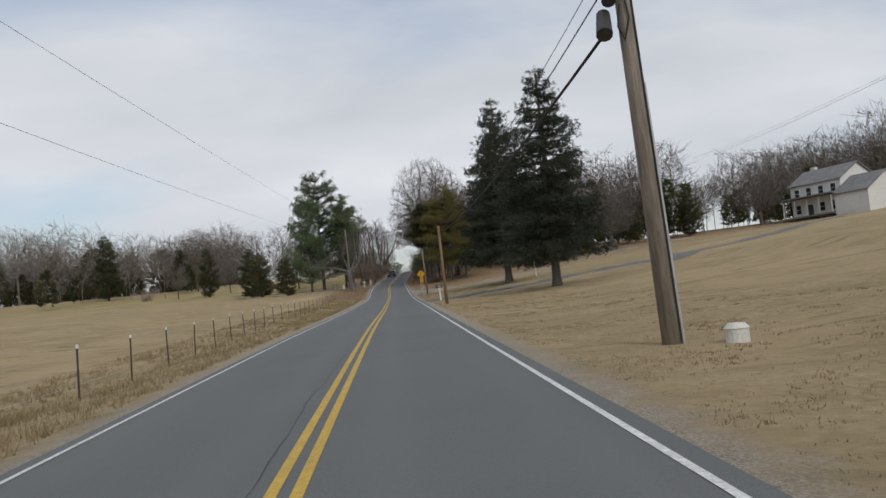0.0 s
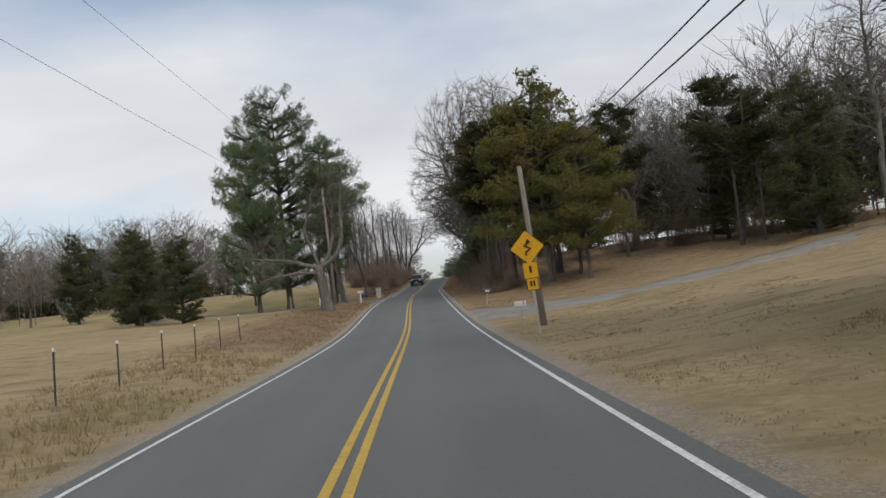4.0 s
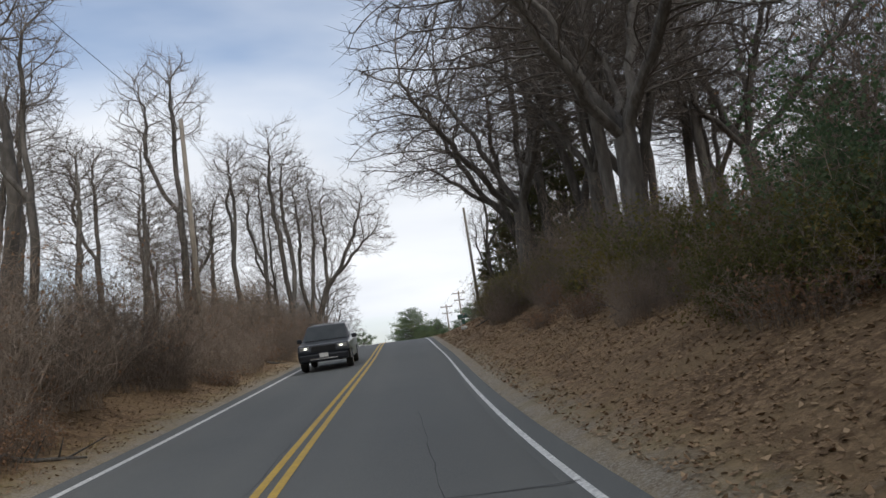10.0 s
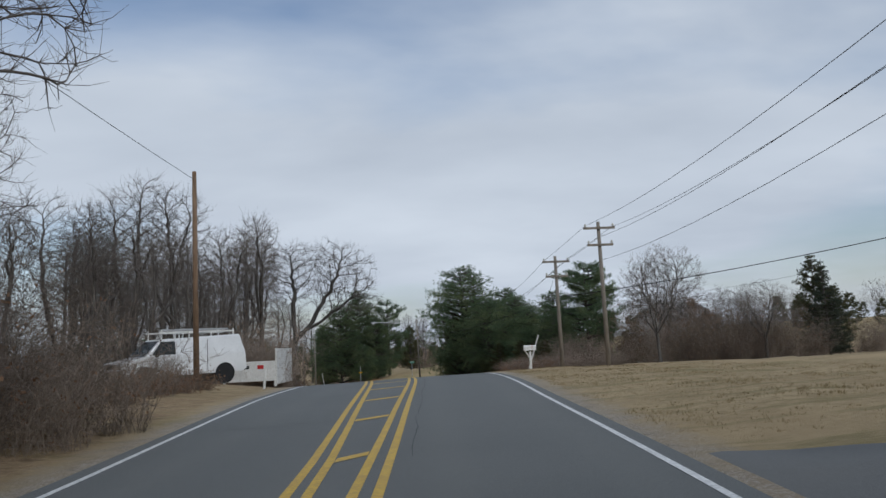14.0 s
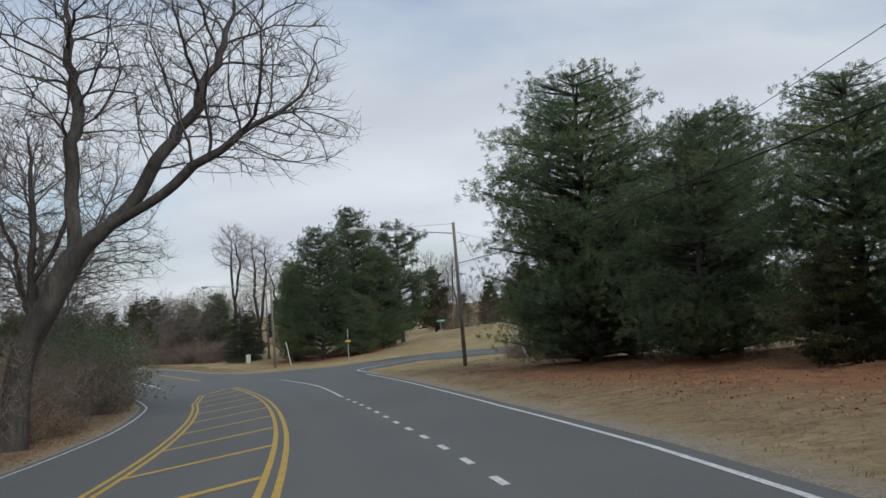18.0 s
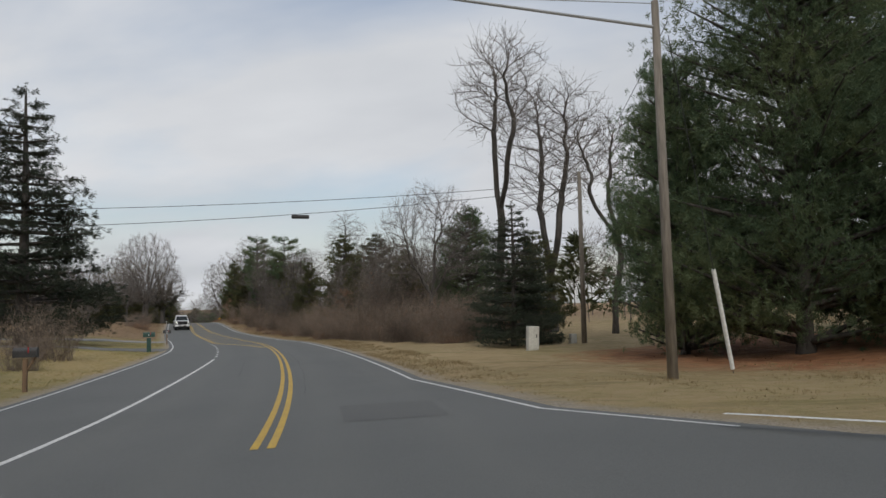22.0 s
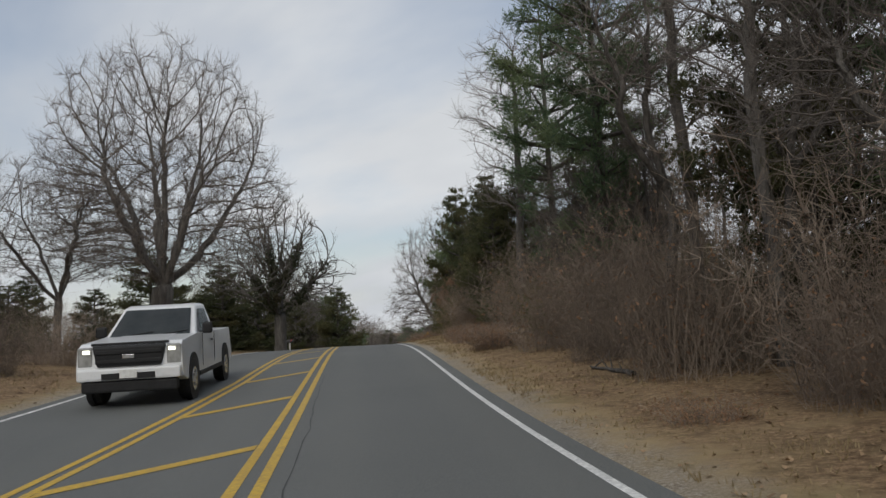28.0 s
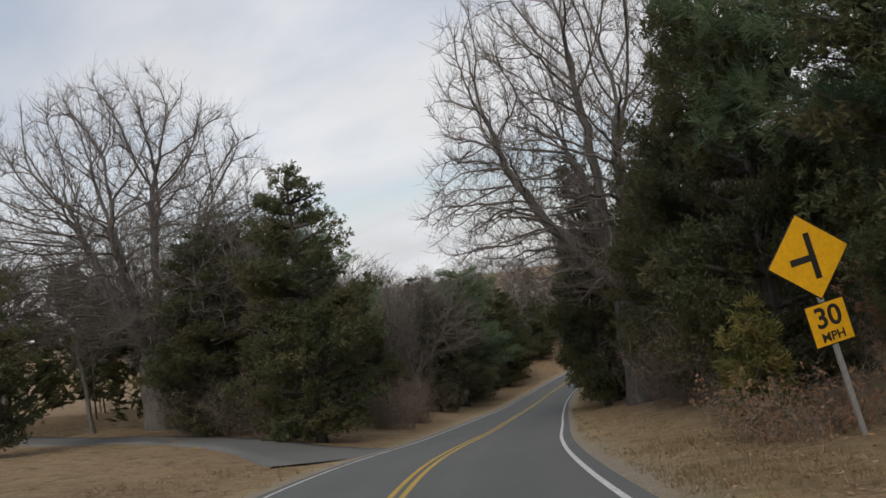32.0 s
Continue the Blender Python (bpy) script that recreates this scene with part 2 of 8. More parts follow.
def ground_z(s, u):
    s, u = np.atleast_1d(np.asarray(s, float)), np.atleast_1d(np.asarray(u, float))
    x, y = spot(s, u)
    out = np.where(u > 0, u - table(EDGE_R, s), -u - table(EDGE_L, s))
    return height(s, u) + wrinkle(x, y) * np.clip((out - 1.2) / 5, 0, 1)


# ---- making meshes ----
def mesh_object(name, verts, faces, mat, parent=None, label="", smooth=False):
    me = bpy.data.meshes.new(name)
    me.from_pydata(verts if isinstance(verts, list) else verts.tolist(), [], faces if isinstance(faces, list) else faces.tolist())
    me.materials.append(mat)
    if smooth:
        me.polygons.foreach_set("use_smooth", [True] * len(me.polygons))
    me.update()
    ob = new(name, me)
    if parent:
        ob.parent = parent
    return tagged(ob, label)


def part(name, bm, mat, parent=None, label="", smooth=False):
    me = bpy.data.meshes.new(name)
    bm.normal_update()
    bm.to_mesh(me)
    bm.free()
    me.materials.append(mat)
    if smooth:
        me.polygons.foreach_set("use_smooth", [True] * len(me.polygons))
    ob = new(name, me)
    if parent:
        ob.parent = parent
    return tagged(ob, label)


def add_box(bm, cx, cy, cz, sx, sy, sz, m=None, bevel=0.0):
    mat = Matrix.Translation((cx, cy, cz)) @ Matrix.Diagonal((sx, sy, sz, 1))
    made = bmesh.ops.create_cube(bm, size=1, matrix=(m or Matrix()) @ mat)["verts"]
    if bevel:
        edges = list({e for v in made for e in v.link_edges})
        bmesh.ops.bevel(bm, geom=edges, offset=bevel, segments=2, profile=0.6, affect="EDGES")
    return bm


def box(cx, cy, cz, sx, sy, sz, m=None, bevel=0.0):
    return add_box(bmesh.new(), cx, cy, cz, sx, sy, sz, m, bevel)


def add_rod(bm, a, b, r0, r1=None, sides=10):
    a, b = Vector(a), Vector(b)
    m = Matrix.Translation((a + b) / 2) @ (b - a).to_track_quat("Z", "Y").to_matrix().to_4x4()
    bmesh.ops.create_cone(bm, cap_ends=True, segments=sides, radius1=r0, radius2=r0 if r1 is None else r1, depth=(b - a).length, matrix=m)
    return bm


def rod(a, b, r0, r1=None, sides=10):
    return add_rod(bmesh.new(), a, b, r0, r1, sides)


class Tubes:
    """Collects tapered tubes along lines of points into one mesh."""

    def __init__(self):
        self.v, self.f = [], []

    def add(self, pts, radii, sides):
        pts = np.asarray(pts, float)
        d = np.gradient(pts, axis=0)
        d /= np.linalg.norm(d, axis=1)[:, None] + 1e-9
        ref = np.array([0.0, 0, 1]) if abs(d[0][2]) < 0.8 else np.array([1.0, 0, 0])
        x = np.cross(d, ref)
        x /= np.linalg.norm(x, axis=1)[:, None] + 1e-9
        y = np.cross(d, x)
        ang = np.arange(sides) * 2 * np.pi / sides
        ring = pts[:, None] + np.asarray(radii)[:, None, None] * (np.cos(ang)[None, :, None] * x[:, None] + np.sin(ang)[None, :, None] * y[:, None])
        n = len(self.v)
        self.v.extend(ring.reshape(-1, 3).tolist())
        for i in range(len(pts) - 1):
            for k in range(sides):
                a, b = n + i * sides + k, n + i * sides + (k + 1) % sides
                self.f.append((a, b, b + sides, a + sides))

    def build(self, name, mat, parent=None, label=""):
        return mesh_object(name, self.v, self.f, mat, parent, label, smooth=True)

# ---- materials ----
def material(name, build, rough=0.8, metal=0.0):
    m = bpy.data.materials.new(name)
    m.use_nodes = True
    nt = m.node_tree
    b = nt.nodes["Principled BSDF"]
    b.inputs["Roughness"].default_value, b.inputs["Metallic"].default_value = rough, metal
    b.inputs["Specular IOR Level"].default_value = 0.3
    if build:
        build(nt, b)
    return m


def noise_fac(nt, scale, detail=4, rough=0.55, space="Object", lo=0.35, hi=0.65, stretch=None):
    coord = nt.nodes.new("ShaderNodeTexCoord")
    n = nt.nodes.new("ShaderNodeTexNoise")
    n.inputs["Scale"].default_value, n.inputs["Detail"].default_value, n.inputs["Roughness"].default_value = scale, detail, rough
    if stretch:
        mp = nt.nodes.new("ShaderNodeMapping")
        mp.inputs["Scale"].default_value = stretch
        nt.links.new(coord.outputs[space], mp.inputs[0])
        nt.links.new(mp.outputs[0], n.inputs["Vector"])
    else:
        nt.links.new(coord.outputs[space], n.inputs["Vector"])
    r = nt.nodes.new("ShaderNodeMapRange")
    r.inputs[1].default_value, r.inputs[2].default_value = lo, hi
    nt.links.new(n.outputs[0], r.inputs[0])
    return r.outputs[0]


def mix_rgb(nt, fac, a, b, mode="MIX"):
    m = nt.nodes.new("ShaderNodeMix")
    m.data_type, m.blend_type = "RGBA", mode
    for socket, v in ((m.inputs[0], fac), (m.inputs[6], a), (m.inputs[7], b)):
        if hasattr(v, "is_output"):
            nt.links.new(v, socket)
        elif isinstance(v, (int, float)):
            socket.default_value = v
        else:
            socket.default_value = (*v, 1)
    return m.outputs[2]


def bump(nt, b, fac, strength=0.4, distance=0.02):
    n = nt.nodes.new("ShaderNodeBump")
    n.inputs["Strength"].default_value, n.inputs["Distance"].default_value = strength, distance
    nt.links.new(fac, n.inputs["Height"])
    nt.links.new(n.outputs[0], b.inputs["Normal"])


def two_tone(name, c1, c2, s1, c3=None, s2=30, rough=0.8, metal=0.0, relief=0.3, dist=0.01, stretch=None, vary=0.0, space="Object"):
    """Colour that wanders between c1 and c2 in patches, with a finer grain towards c3."""

    def build(nt, b):
        col = mix_rgb(nt, noise_fac(nt, s1, 4, space=space, stretch=stretch), c1, c2)
        fine = noise_fac(nt, s2, 3, space=space, stretch=stretch)
        if c3:
            half = nt.nodes.new("ShaderNodeMath")
            half.operation, half.inputs[1].default_value = "MULTIPLY", 0.6
            nt.links.new(fine, half.inputs[0])
            col = mix_rgb(nt, half.outputs[0], col, c3)
        if vary:
            info = nt.nodes.new("ShaderNodeObjectInfo")
            hsv = nt.nodes.new("ShaderNodeHueSaturation")
            r = nt.nodes.new("ShaderNodeMapRange")
            r.inputs[3].default_value, r.inputs[4].default_value = 1 - vary, 1 + vary
            nt.links.new(info.outputs["Random"], r.inputs[0])
            nt.links.new(r.outputs[0], hsv.inputs["Value"])
            nt.links.new(col, hsv.inputs["Color"])
            col = hsv.outputs[0]
        nt.links.new(col, b.inputs["Base Color"])
        if relief:
            bump(nt, b, fine, relief, dist)

    return material(name, build, rough, metal)


def foliage(name, c1, c2, c3, vary=0.2, rough=0.7, thinness=0.42):
    """Needles or leaves: each clump its own tint, plus wide patches."""

    def build(nt, b):
        geo = nt.nodes.new("ShaderNodeNewGeometry")
        col = mix_rgb(nt, geo.outputs["Random Per Island"], c1, c2)
        col = mix_rgb(nt, noise_fac(nt, 0.45, 3, lo=0.45, hi=0.7), col, c3)
        info = nt.nodes.new("ShaderNodeObjectInfo")
        hsv = nt.nodes.new("ShaderNodeHueSaturation")
        r = nt.nodes.new("ShaderNodeMapRange")
        r.inputs[3].default_value, r.inputs[4].default_value = 1 - vary, 1 + vary
        nt.links.new(info.outputs["Random"], r.inputs[0])
        nt.links.new(r.outputs[0], hsv.inputs["Value"])
        nt.links.new(col, hsv.inputs["Color"])
        nt.links.new(hsv.outputs[0], b.inputs["Base Color"])
        # thin leaves let some light through
        thin = nt.nodes.new("ShaderNodeBsdfTranslucent")
        nt.links.new(hsv.outputs[0], thin.inputs["Color"])
        both = nt.nodes.new("ShaderNodeMixShader")
        both.inputs[0].default_value = thinness
        nt.links.new(b.outputs[0], both.inputs[1])
        nt.links.new(thin.outputs[0], both.inputs[2])
        nt.links.new(both.outputs[0], nt.nodes["Material Output"].inputs[0])

    return material(name, build, rough)


def ground_mat():
    """Dry winter grass, with greener lawn, fallen leaves and gravelly earth where the ground's own masks say."""

    def mask(nt, name):
        a = nt.nodes.new("ShaderNodeAttribute")
        a.attribute_name = name
        return a.outputs["Fac"]

    def build(nt, b):
        straw = mix_rgb(nt, noise_fac(nt, 0.35, 5), (0.345, 0.262, 0.145), (0.435, 0.338, 0.195))
        straw = mix_rgb(nt, noise_fac(nt, 6, 5, 0.7, lo=0.38, hi=0.72), straw, (0.235, 0.172, 0.09))
        straw = mix_rgb(nt, noise_fac(nt, 1.3, 6, 0.7, lo=0.5, hi=0.68), straw, (0.265, 0.195, 0.105))
        straw = mix_rgb(nt, noise_fac(nt, 0.09, 5, 0.6, lo=0.48, hi=0.62), straw, (0.385, 0.288, 0.162))
        straw = mix_rgb(nt, noise_fac(nt, 0.16, 4, 0.6, lo=0.56, hi=0.72), straw, (0.245, 0.205, 0.095))
        straw = mix_rgb(nt, noise_fac(nt, 0.9, 6, 0.7, lo=0.52, hi=0.64, stretch=(0.35, 1.3, 1)), straw, (0.23, 0.185, 0.09))
        green = mix_rgb(nt, noise_fac(nt, 0.5, 5), (0.215, 0.20, 0.07), (0.35, 0.275, 0.115))
        green = mix_rgb(nt, noise_fac(nt, 0.14, 4, lo=0.46, hi=0.62), green, (0.42, 0.31, 0.145))
        green = mix_rgb(nt, noise_fac(nt, 9, 4, 0.7, lo=0.4, hi=0.8), green, (0.14, 0.13, 0.045))
        leaf = mix_rgb(nt, noise_fac(nt, 13, 5, 0.75, lo=0.42, hi=0.6), (0.155, 0.098, 0.055), (0.36, 0.245, 0.142))
        leaf = mix_rgb(nt, noise_fac(nt, 2.6, 6, 0.75, lo=0.48, hi=0.66), leaf, (0.10, 0.060, 0.032))
        leaf = mix_rgb(nt, noise_fac(nt, 0.8, 4, lo=0.5, hi=0.7), leaf, (0.26, 0.18, 0.10))
        earth = mix_rgb(nt, noise_fac(nt, 3, 5, 0.7), (0.19, 0.152, 0.112), (0.31, 0.255, 0.19))
        earth = mix_rgb(nt, noise_fac(nt, 28, 3, 0.8, lo=0.45, hi=0.6), earth, (0.40, 0.36, 0.30))
        ragged = noise_fac(nt, 1.6, 5, 0.7, lo=0.25, hi=0.75)
        col = straw
        for name, other in (("green", green), ("leaves", leaf), ("needles", mix_rgb(nt, noise_fac(nt, 2, 6, 0.7), (0.20, 0.09, 0.042), (0.36, 0.175, 0.085))), ("earth", earth)):
            m = nt.nodes.new("ShaderNodeMath")
            m.operation = "MULTIPLY_ADD"
            m.inputs[1].default_value = 1.9
            nt.links.new(mask(nt, name), m.inputs[0])
            sub = nt.nodes.new("ShaderNodeMath")
            sub.operation, sub.use_clamp = "SUBTRACT", True
            nt.links.new(m.outputs[0], sub.inputs[0])
            nt.links.new(ragged, sub.inputs[1])
            m.inputs[2].default_value = 0.0
            col = mix_rgb(nt, sub.outputs[0], col, other)
        nt.links.new(col, b.inputs["Base Color"])
        bump(nt, b, noise_fac(nt, 5, 8, 0.8, lo=0.2, hi=0.8), 0.7, 0.06)

    return material("ground", build, 0.95)


def asphalt_mat(name, c1, c2):
    def build(nt, b):
        col = mix_rgb(nt, noise_fac(nt, 0.25, 4), c1, c2)
        col = mix_rgb(nt, noise_fac(nt, 60, 2, 0.8, lo=0.3, hi=0.75), col, (0.175, 0.178, 0.172))
        # worn wheel tracks
        a = nt.nodes.new("ShaderNodeAttribute")
        a.attribute_name = "track"
        half = nt.nodes.new("ShaderNodeMath")
        half.operation, half.inputs[1].default_value = "MULTIPLY", 0.3
        nt.links.new(a.outputs["Fac"], half.inputs[0])
        col = mix_rgb(nt, half.outputs[0], col, (0.165, 0.168, 0.158))
        nt.links.new(col, b.inputs["Base Color"])
        bump(nt, b, noise_fac(nt, 90, 3, 0.8), 0.5, 0.006)

    return material(name, build, 0.78)


GROUND = ground_mat()
ASPHALT = asphalt_mat("asphalt", (0.086, 0.093, 0.092), (0.110, 0.116, 0.114))
CONCRETE = asphalt_mat("pale_concrete", (0.30, 0.29, 0.27), (0.38, 0.37, 0.345))
OLD_ASPHALT = asphalt_mat("driveway", (0.10, 0.10, 0.098), (0.15, 0.145, 0.135))
GRAVEL = two_tone("gravel", (0.25, 0.235, 0.205), (0.36, 0.335, 0.29), 0.8, (0.17, 0.155, 0.13), 26, relief=0.7, dist=0.03, rough=0.9)
YELLOW = two_tone("yellow_paint", (0.62, 0.40, 0.04), (0.52, 0.33, 0.045), 3, (0.30, 0.21, 0.07), 22, rough=0.6, relief=0.2, dist=0.004)
WHITE_LINE = two_tone("white_paint_line", (0.80, 0.80, 0.78), (0.66, 0.66, 0.65), 3, (0.3, 0.3, 0.3), 22, rough=0.6, relief=0.2, dist=0.004)
BARK = two_tone("grey_bark", (0.120, 0.109, 0.099), (0.188, 0.174, 0.160), 2.5, (0.051, 0.046, 0.040), 12, relief=0.8, dist=0.04, stretch=(1, 1, 0.25), vary=0.15)
DARK_BARK = two_tone("dark_bark", (0.073, 0.065, 0.058), (0.136, 0.122, 0.109), 2.5, (0.035, 0.032, 0.028), 12, relief=0.8, dist=0.04, stretch=(1, 1, 0.25), vary=0.15)
TWIG = two_tone("twigs", (0.118, 0.101, 0.090), (0.186, 0.162, 0.144), 1.5, relief=0, vary=0.2)
BRAMBLE = two_tone("brown_brush", (0.140, 0.108, 0.086), (0.287, 0.232, 0.184), 0.45, relief=0, vary=0.4)
PINE = foliage("pine_needles", (0.072, 0.118, 0.070), (0.138, 0.187, 0.094), (0.190, 0.222, 0.104))
SPRUCE = foliage("spruce_needles", (0.038, 0.051, 0.040), (0.076, 0.093, 0.061), (0.065, 0.070, 0.046))
CEDAR = foliage("cedar_scales", (0.054, 0.066, 0.034), (0.097, 0.106, 0.048), (0.133, 0.115, 0.054))
OLIVE = foliage("rusty_cedar_scales", (0.098, 0.112, 0.038), (0.172, 0.162, 0.052), (0.250, 0.192, 0.064))
HOLLY = foliage("holly_leaves", (0.071, 0.127, 0.067), (0.138, 0.196, 0.098), (0.155, 0.178, 0.090), rough=0.517)
IVY = foliage("ivy_leaves", (0.040, 0.048, 0.028), (0.075, 0.082, 0.045), (0.085, 0.070, 0.042), rough=0.5)
DRY_LEAF = foliage("dry_leaves", (0.238, 0.135, 0.078), (0.361, 0.230, 0.148), (0.180, 0.102, 0.061))

# ---- ground: a fine strip along the road inside one wide sheet to the horizon ----
LEAVES = [(-60, 0.05, 0.0), (95, 0.1, 0.1), (104, 0.4, 0.95), (128, 0.7, 0.8), (150, 0.9, 0.45), (157, 1.0, 0.85), (165, 1.0, 0.95), (176, 1.0, 0.95), (205, 1.0, 0.9), (213, 0.8, 0.9), (217, 0.05, 0.8),
          (222, 0.0, 0.75), (240, 0.05, 0.6), (250, 0.1, 0.4), (270, 0.35, 0.8), (300, 0.7, 0.8), (318, 0.1, 0.7), (336, 0.1, 0.1), (348, 0.4, 0.1), (358, 0.15, 0.0), (373, 0.15, 0.0), (405, 0.45, 0.3), (415, 0.7, 0.9), (430, 0.75, 0.9), (470, 0.6, 0.6), (700, 0.7, 0.8)]
GREEN = [(-60, 0.07, 0.04), (95, 0.08, 0.05), (130, 0.1, 0.2), (160, 0.05, 0.75), (180, 0.0, 0.5), (215, 0.1, 0.2), (295, 0.15, 0.2), (312, 0.45, 0.2), (336, 0.45, 0.55), (373, 0.25, 0.8), (420, 0.1, 0.8), (440, 0.1, 0.2), (700, 0.1, 0.2)]


def ground_masks(s, u):
    out = np.where(u > 0, u - table(EDGE_R, s), -u - table(EDGE_L, s))
    leaf = np.where(u > 0, table(LEAVES, s), table(LEAVES, s, 2))
    green = np.where(u > 0, table(GREEN, s), table(GREEN, s, 2))
    # leaves lie near the trees; the fields further off on that side are bare grass
    leaf = leaf * np.where((u < 0) & (s < 255), np.clip(1 - (out - 4.5) / 5, 0, 1), 1)
    under = np.exp(-(((s - 294) / 15) ** 4)) * np.exp(-(((u - 12.6) / 5) ** 4)) + np.exp(-(((s - 349) / 7) ** 4)) * np.exp(-(((u - 15) / 6) ** 4))
    earth = np.clip(1.15 - np.abs(out - 0.2) / 0.6, 0, 1) * 0.8
    return {"leaves": leaf * np.clip(out / 1.2, 0, 1), "green": green, "needles": under, "earth": earth}


def ground_mesh():
    ss = np.arange(STA[0], S_END, 1.0)
    steps = np.r_[0.0, 0.35, 0.8, 1.4, 2.1, 3, 4, 5.2, 6.6, 8.2, 10, 12.2, 14.8, 17.8, 21, 25]
    verts, faces, where = [], [], []
    for side in (-1, 1):
        edge = table(EDGE_R if side > 0 else EDGE_L, ss) - 0.25
        su = np.stack(np.broadcast_arrays(ss[:, None], side * (edge[:, None] + steps)), -1).reshape(-1, 2)
        x, y = spot(su[:, 0], su[:, 1])
        z = ground_z(su[:, 0], su[:, 1]).reshape(len(ss), -1)
        z[:, 0] -= 0.06
        z[:, -1] -= 0.5
        n0, w = sum(len(v) for v in verts), len(steps)
        verts.append(np.stack([x, y, z.ravel()], 1))
        where.append(su)
        i, k = np.meshgrid(np.arange(len(ss) - 1), np.arange(w - 1), indexing="ij")
        a = n0 + (i * w + k).ravel()
        quad = np.stack([a, a + 1, a + w + 1, a + w], 1)
        faces.append(quad if side > 0 else quad[:, ::-1])
    # the wide sheet, sunk a little under the strip
    def ticks(lo, hi):
        mid = np.arange(lo, hi + 1, 8.0)
        grow = np.cumsum(8 * 1.32 ** np.arange(1, 17))
        return np.r_[lo - grow[::-1], mid, hi + grow]

    gx, gy = ticks(-260, 140), ticks(-60, 620)
    x, y = (g.ravel() for g in np.meshgrid(gx, gy, indexing="ij"))
    s, u = station(x, y)
    z = ground_z(s, np.where(np.abs(u) < 0.5, 0.5, u))
    z = z - np.where(np.abs(u) < 24, 1.2, 0)
    n0 = sum(len(v) for v in verts)
    verts.append(np.stack([x, y, z], 1))
    where.append(np.stack([s, u], 1))
    i, k = np.meshgrid(np.arange(len(gx) - 1), np.arange(len(gy) - 1), indexing="ij")
    a = n0 + (i * len(gy) + k).ravel()
    faces.append(np.stack([a, a + len(gy), a + len(gy) + 1, a + 1], 1))
    ob = mesh_object("ground", np.vstack(verts), np.vstack(faces), GROUND, smooth=True)
    su = np.vstack(where)
    for name, v in ground_masks(su[:, 0], su[:, 1]).items():
        ob.data.attributes.new(name, "FLOAT", "POINT").data.foreach_set("value", v.astype(np.float32))
    return tagged(ob, "dry winter grass with fallen leaves and gravelly verges", "ground", kind="structure")


ground = ground_mesh()


def ribbon(name, ss, inner, outer, lift, mat, parent=None, cols=2):
    """A strip along the road between two lines of distances from its centre."""
    ss = np.asarray(ss, float)
    inner, outer = np.broadcast_to(inner, ss.shape), np.broadcast_to(outer, ss.shape)
    k = np.linspace(0, 1, cols)
    u = inner[:, None] * (1 - k) + outer[:, None] * k
    s = np.broadcast_to(ss[:, None], u.shape)
    x, y = spot(s.ravel(), u.ravel())
    z = height(s.ravel(), u.ravel()) + lift + (0.035 * (1 - np.clip(np.abs(u.ravel()) / 3, 0, 1)))
    verts = np.stack([x, y, z], 1)
    i, c = np.meshgrid(np.arange(len(ss) - 1), np.arange(cols - 1), indexing="ij")
    a = (i * cols + c).ravel()
    faces = np.stack([a, a + 1, a + cols + 1, a + cols], 1)
    ob = mesh_object(name, verts, faces, mat, parent)
    if mat not in (YELLOW, WHITE_LINE):
        v = np.exp(-(((np.abs(u.ravel() - 1.6) - 0.85) / 0.28) ** 2)) + np.exp(-(((np.abs(u.ravel() + 1.6) - 0.85) / 0.28) ** 2))
        ob.data.attributes.new("track", "FLOAT", "POINT").data.foreach_set("value", v.astype(np.float32))
    return ob


full = np.arange(STA[0], S_END, 1.0)
road = tagged(ribbon("road", full, -table(EDGE_L, full) - 0.05, table(EDGE_R, full) + 0.05, 0.0, ASPHALT, cols=33), "worn grey asphalt country road with painted lines", "road", kind="structure")


def line(name, s0, s1, at, mat, w=0.1, step=1.0):
    ss = np.r_[np.arange(s0, s1, step), s1]
    mid = np.array([at(s) for s in ss])
    return ribbon(name, ss, mid - w / 2, mid + w / 2, 0.005, mat, road)


def left_pair(s):
    return np.interp(s, [220, 232, 242, 260, 275, 288, 312, 319, 323], [-0.34, -0.68, -1.15, -2.0, -2.5, -2.6, -2.8, -2.2, -0.34])


def left_pair_far(s):
    return np.interp(s, [375, 379, 384, 389, 394, 410, 426, 435, 445, 455, 468], [-0.34, -0.75, -1.6, -2.4, -2.8, -2.6, -2.0, -1.55, -1.4, -1.2, -0.34])


for s0, s1, shift in ((-25, 323, 0.1), (-25, 220, -0.1), (220, 323, -0.12), (338, S_END - 2, 0.1), (338, 373, -0.1), (470, S_END - 2, -0.1), (373, 470, -0.12)):
    line("centre_line", s0, s1, lambda s: shift, YELLOW)
for shift in (0.1, -0.1):
    line("median_line", 220, 323, lambda s: left_pair(s) + shift, YELLOW)
    line("median_line", 375, 469, lambda s: left_pair_far(s) + shift, YELLOW)


def hatch(s, at, lean):
    a, b = float(at(s)) + 0.16, -0.18
    ss = np.linspace(s, s + lean, 4)
    verts = []
    for k in range(4):
        for d in (-0.15, 0.15):
            sv, uv = ss[k] + d, a + (b - a) * k / 3
            x, y = spot(sv, uv)
            verts.append((float(x), float(y), float(height(sv, uv)) + 0.006 + 0.035 * (1 - min(1, abs(uv) / 3))))
    mesh_object("hatch_bar", verts, [(2 * k, 2 * k + 1, 2 * k + 3, 2 * k + 2) for k in range(3)], YELLOW, road)


for s in np.arange(232.0, 318, 4.25):
    hatch(s, left_pair, 0.4 + 1.4 * min(1, (s - 232) / 40))
for s in np.arange(381.6, 461, 4.85):
    hatch(s, left_pair_far, 1.6)

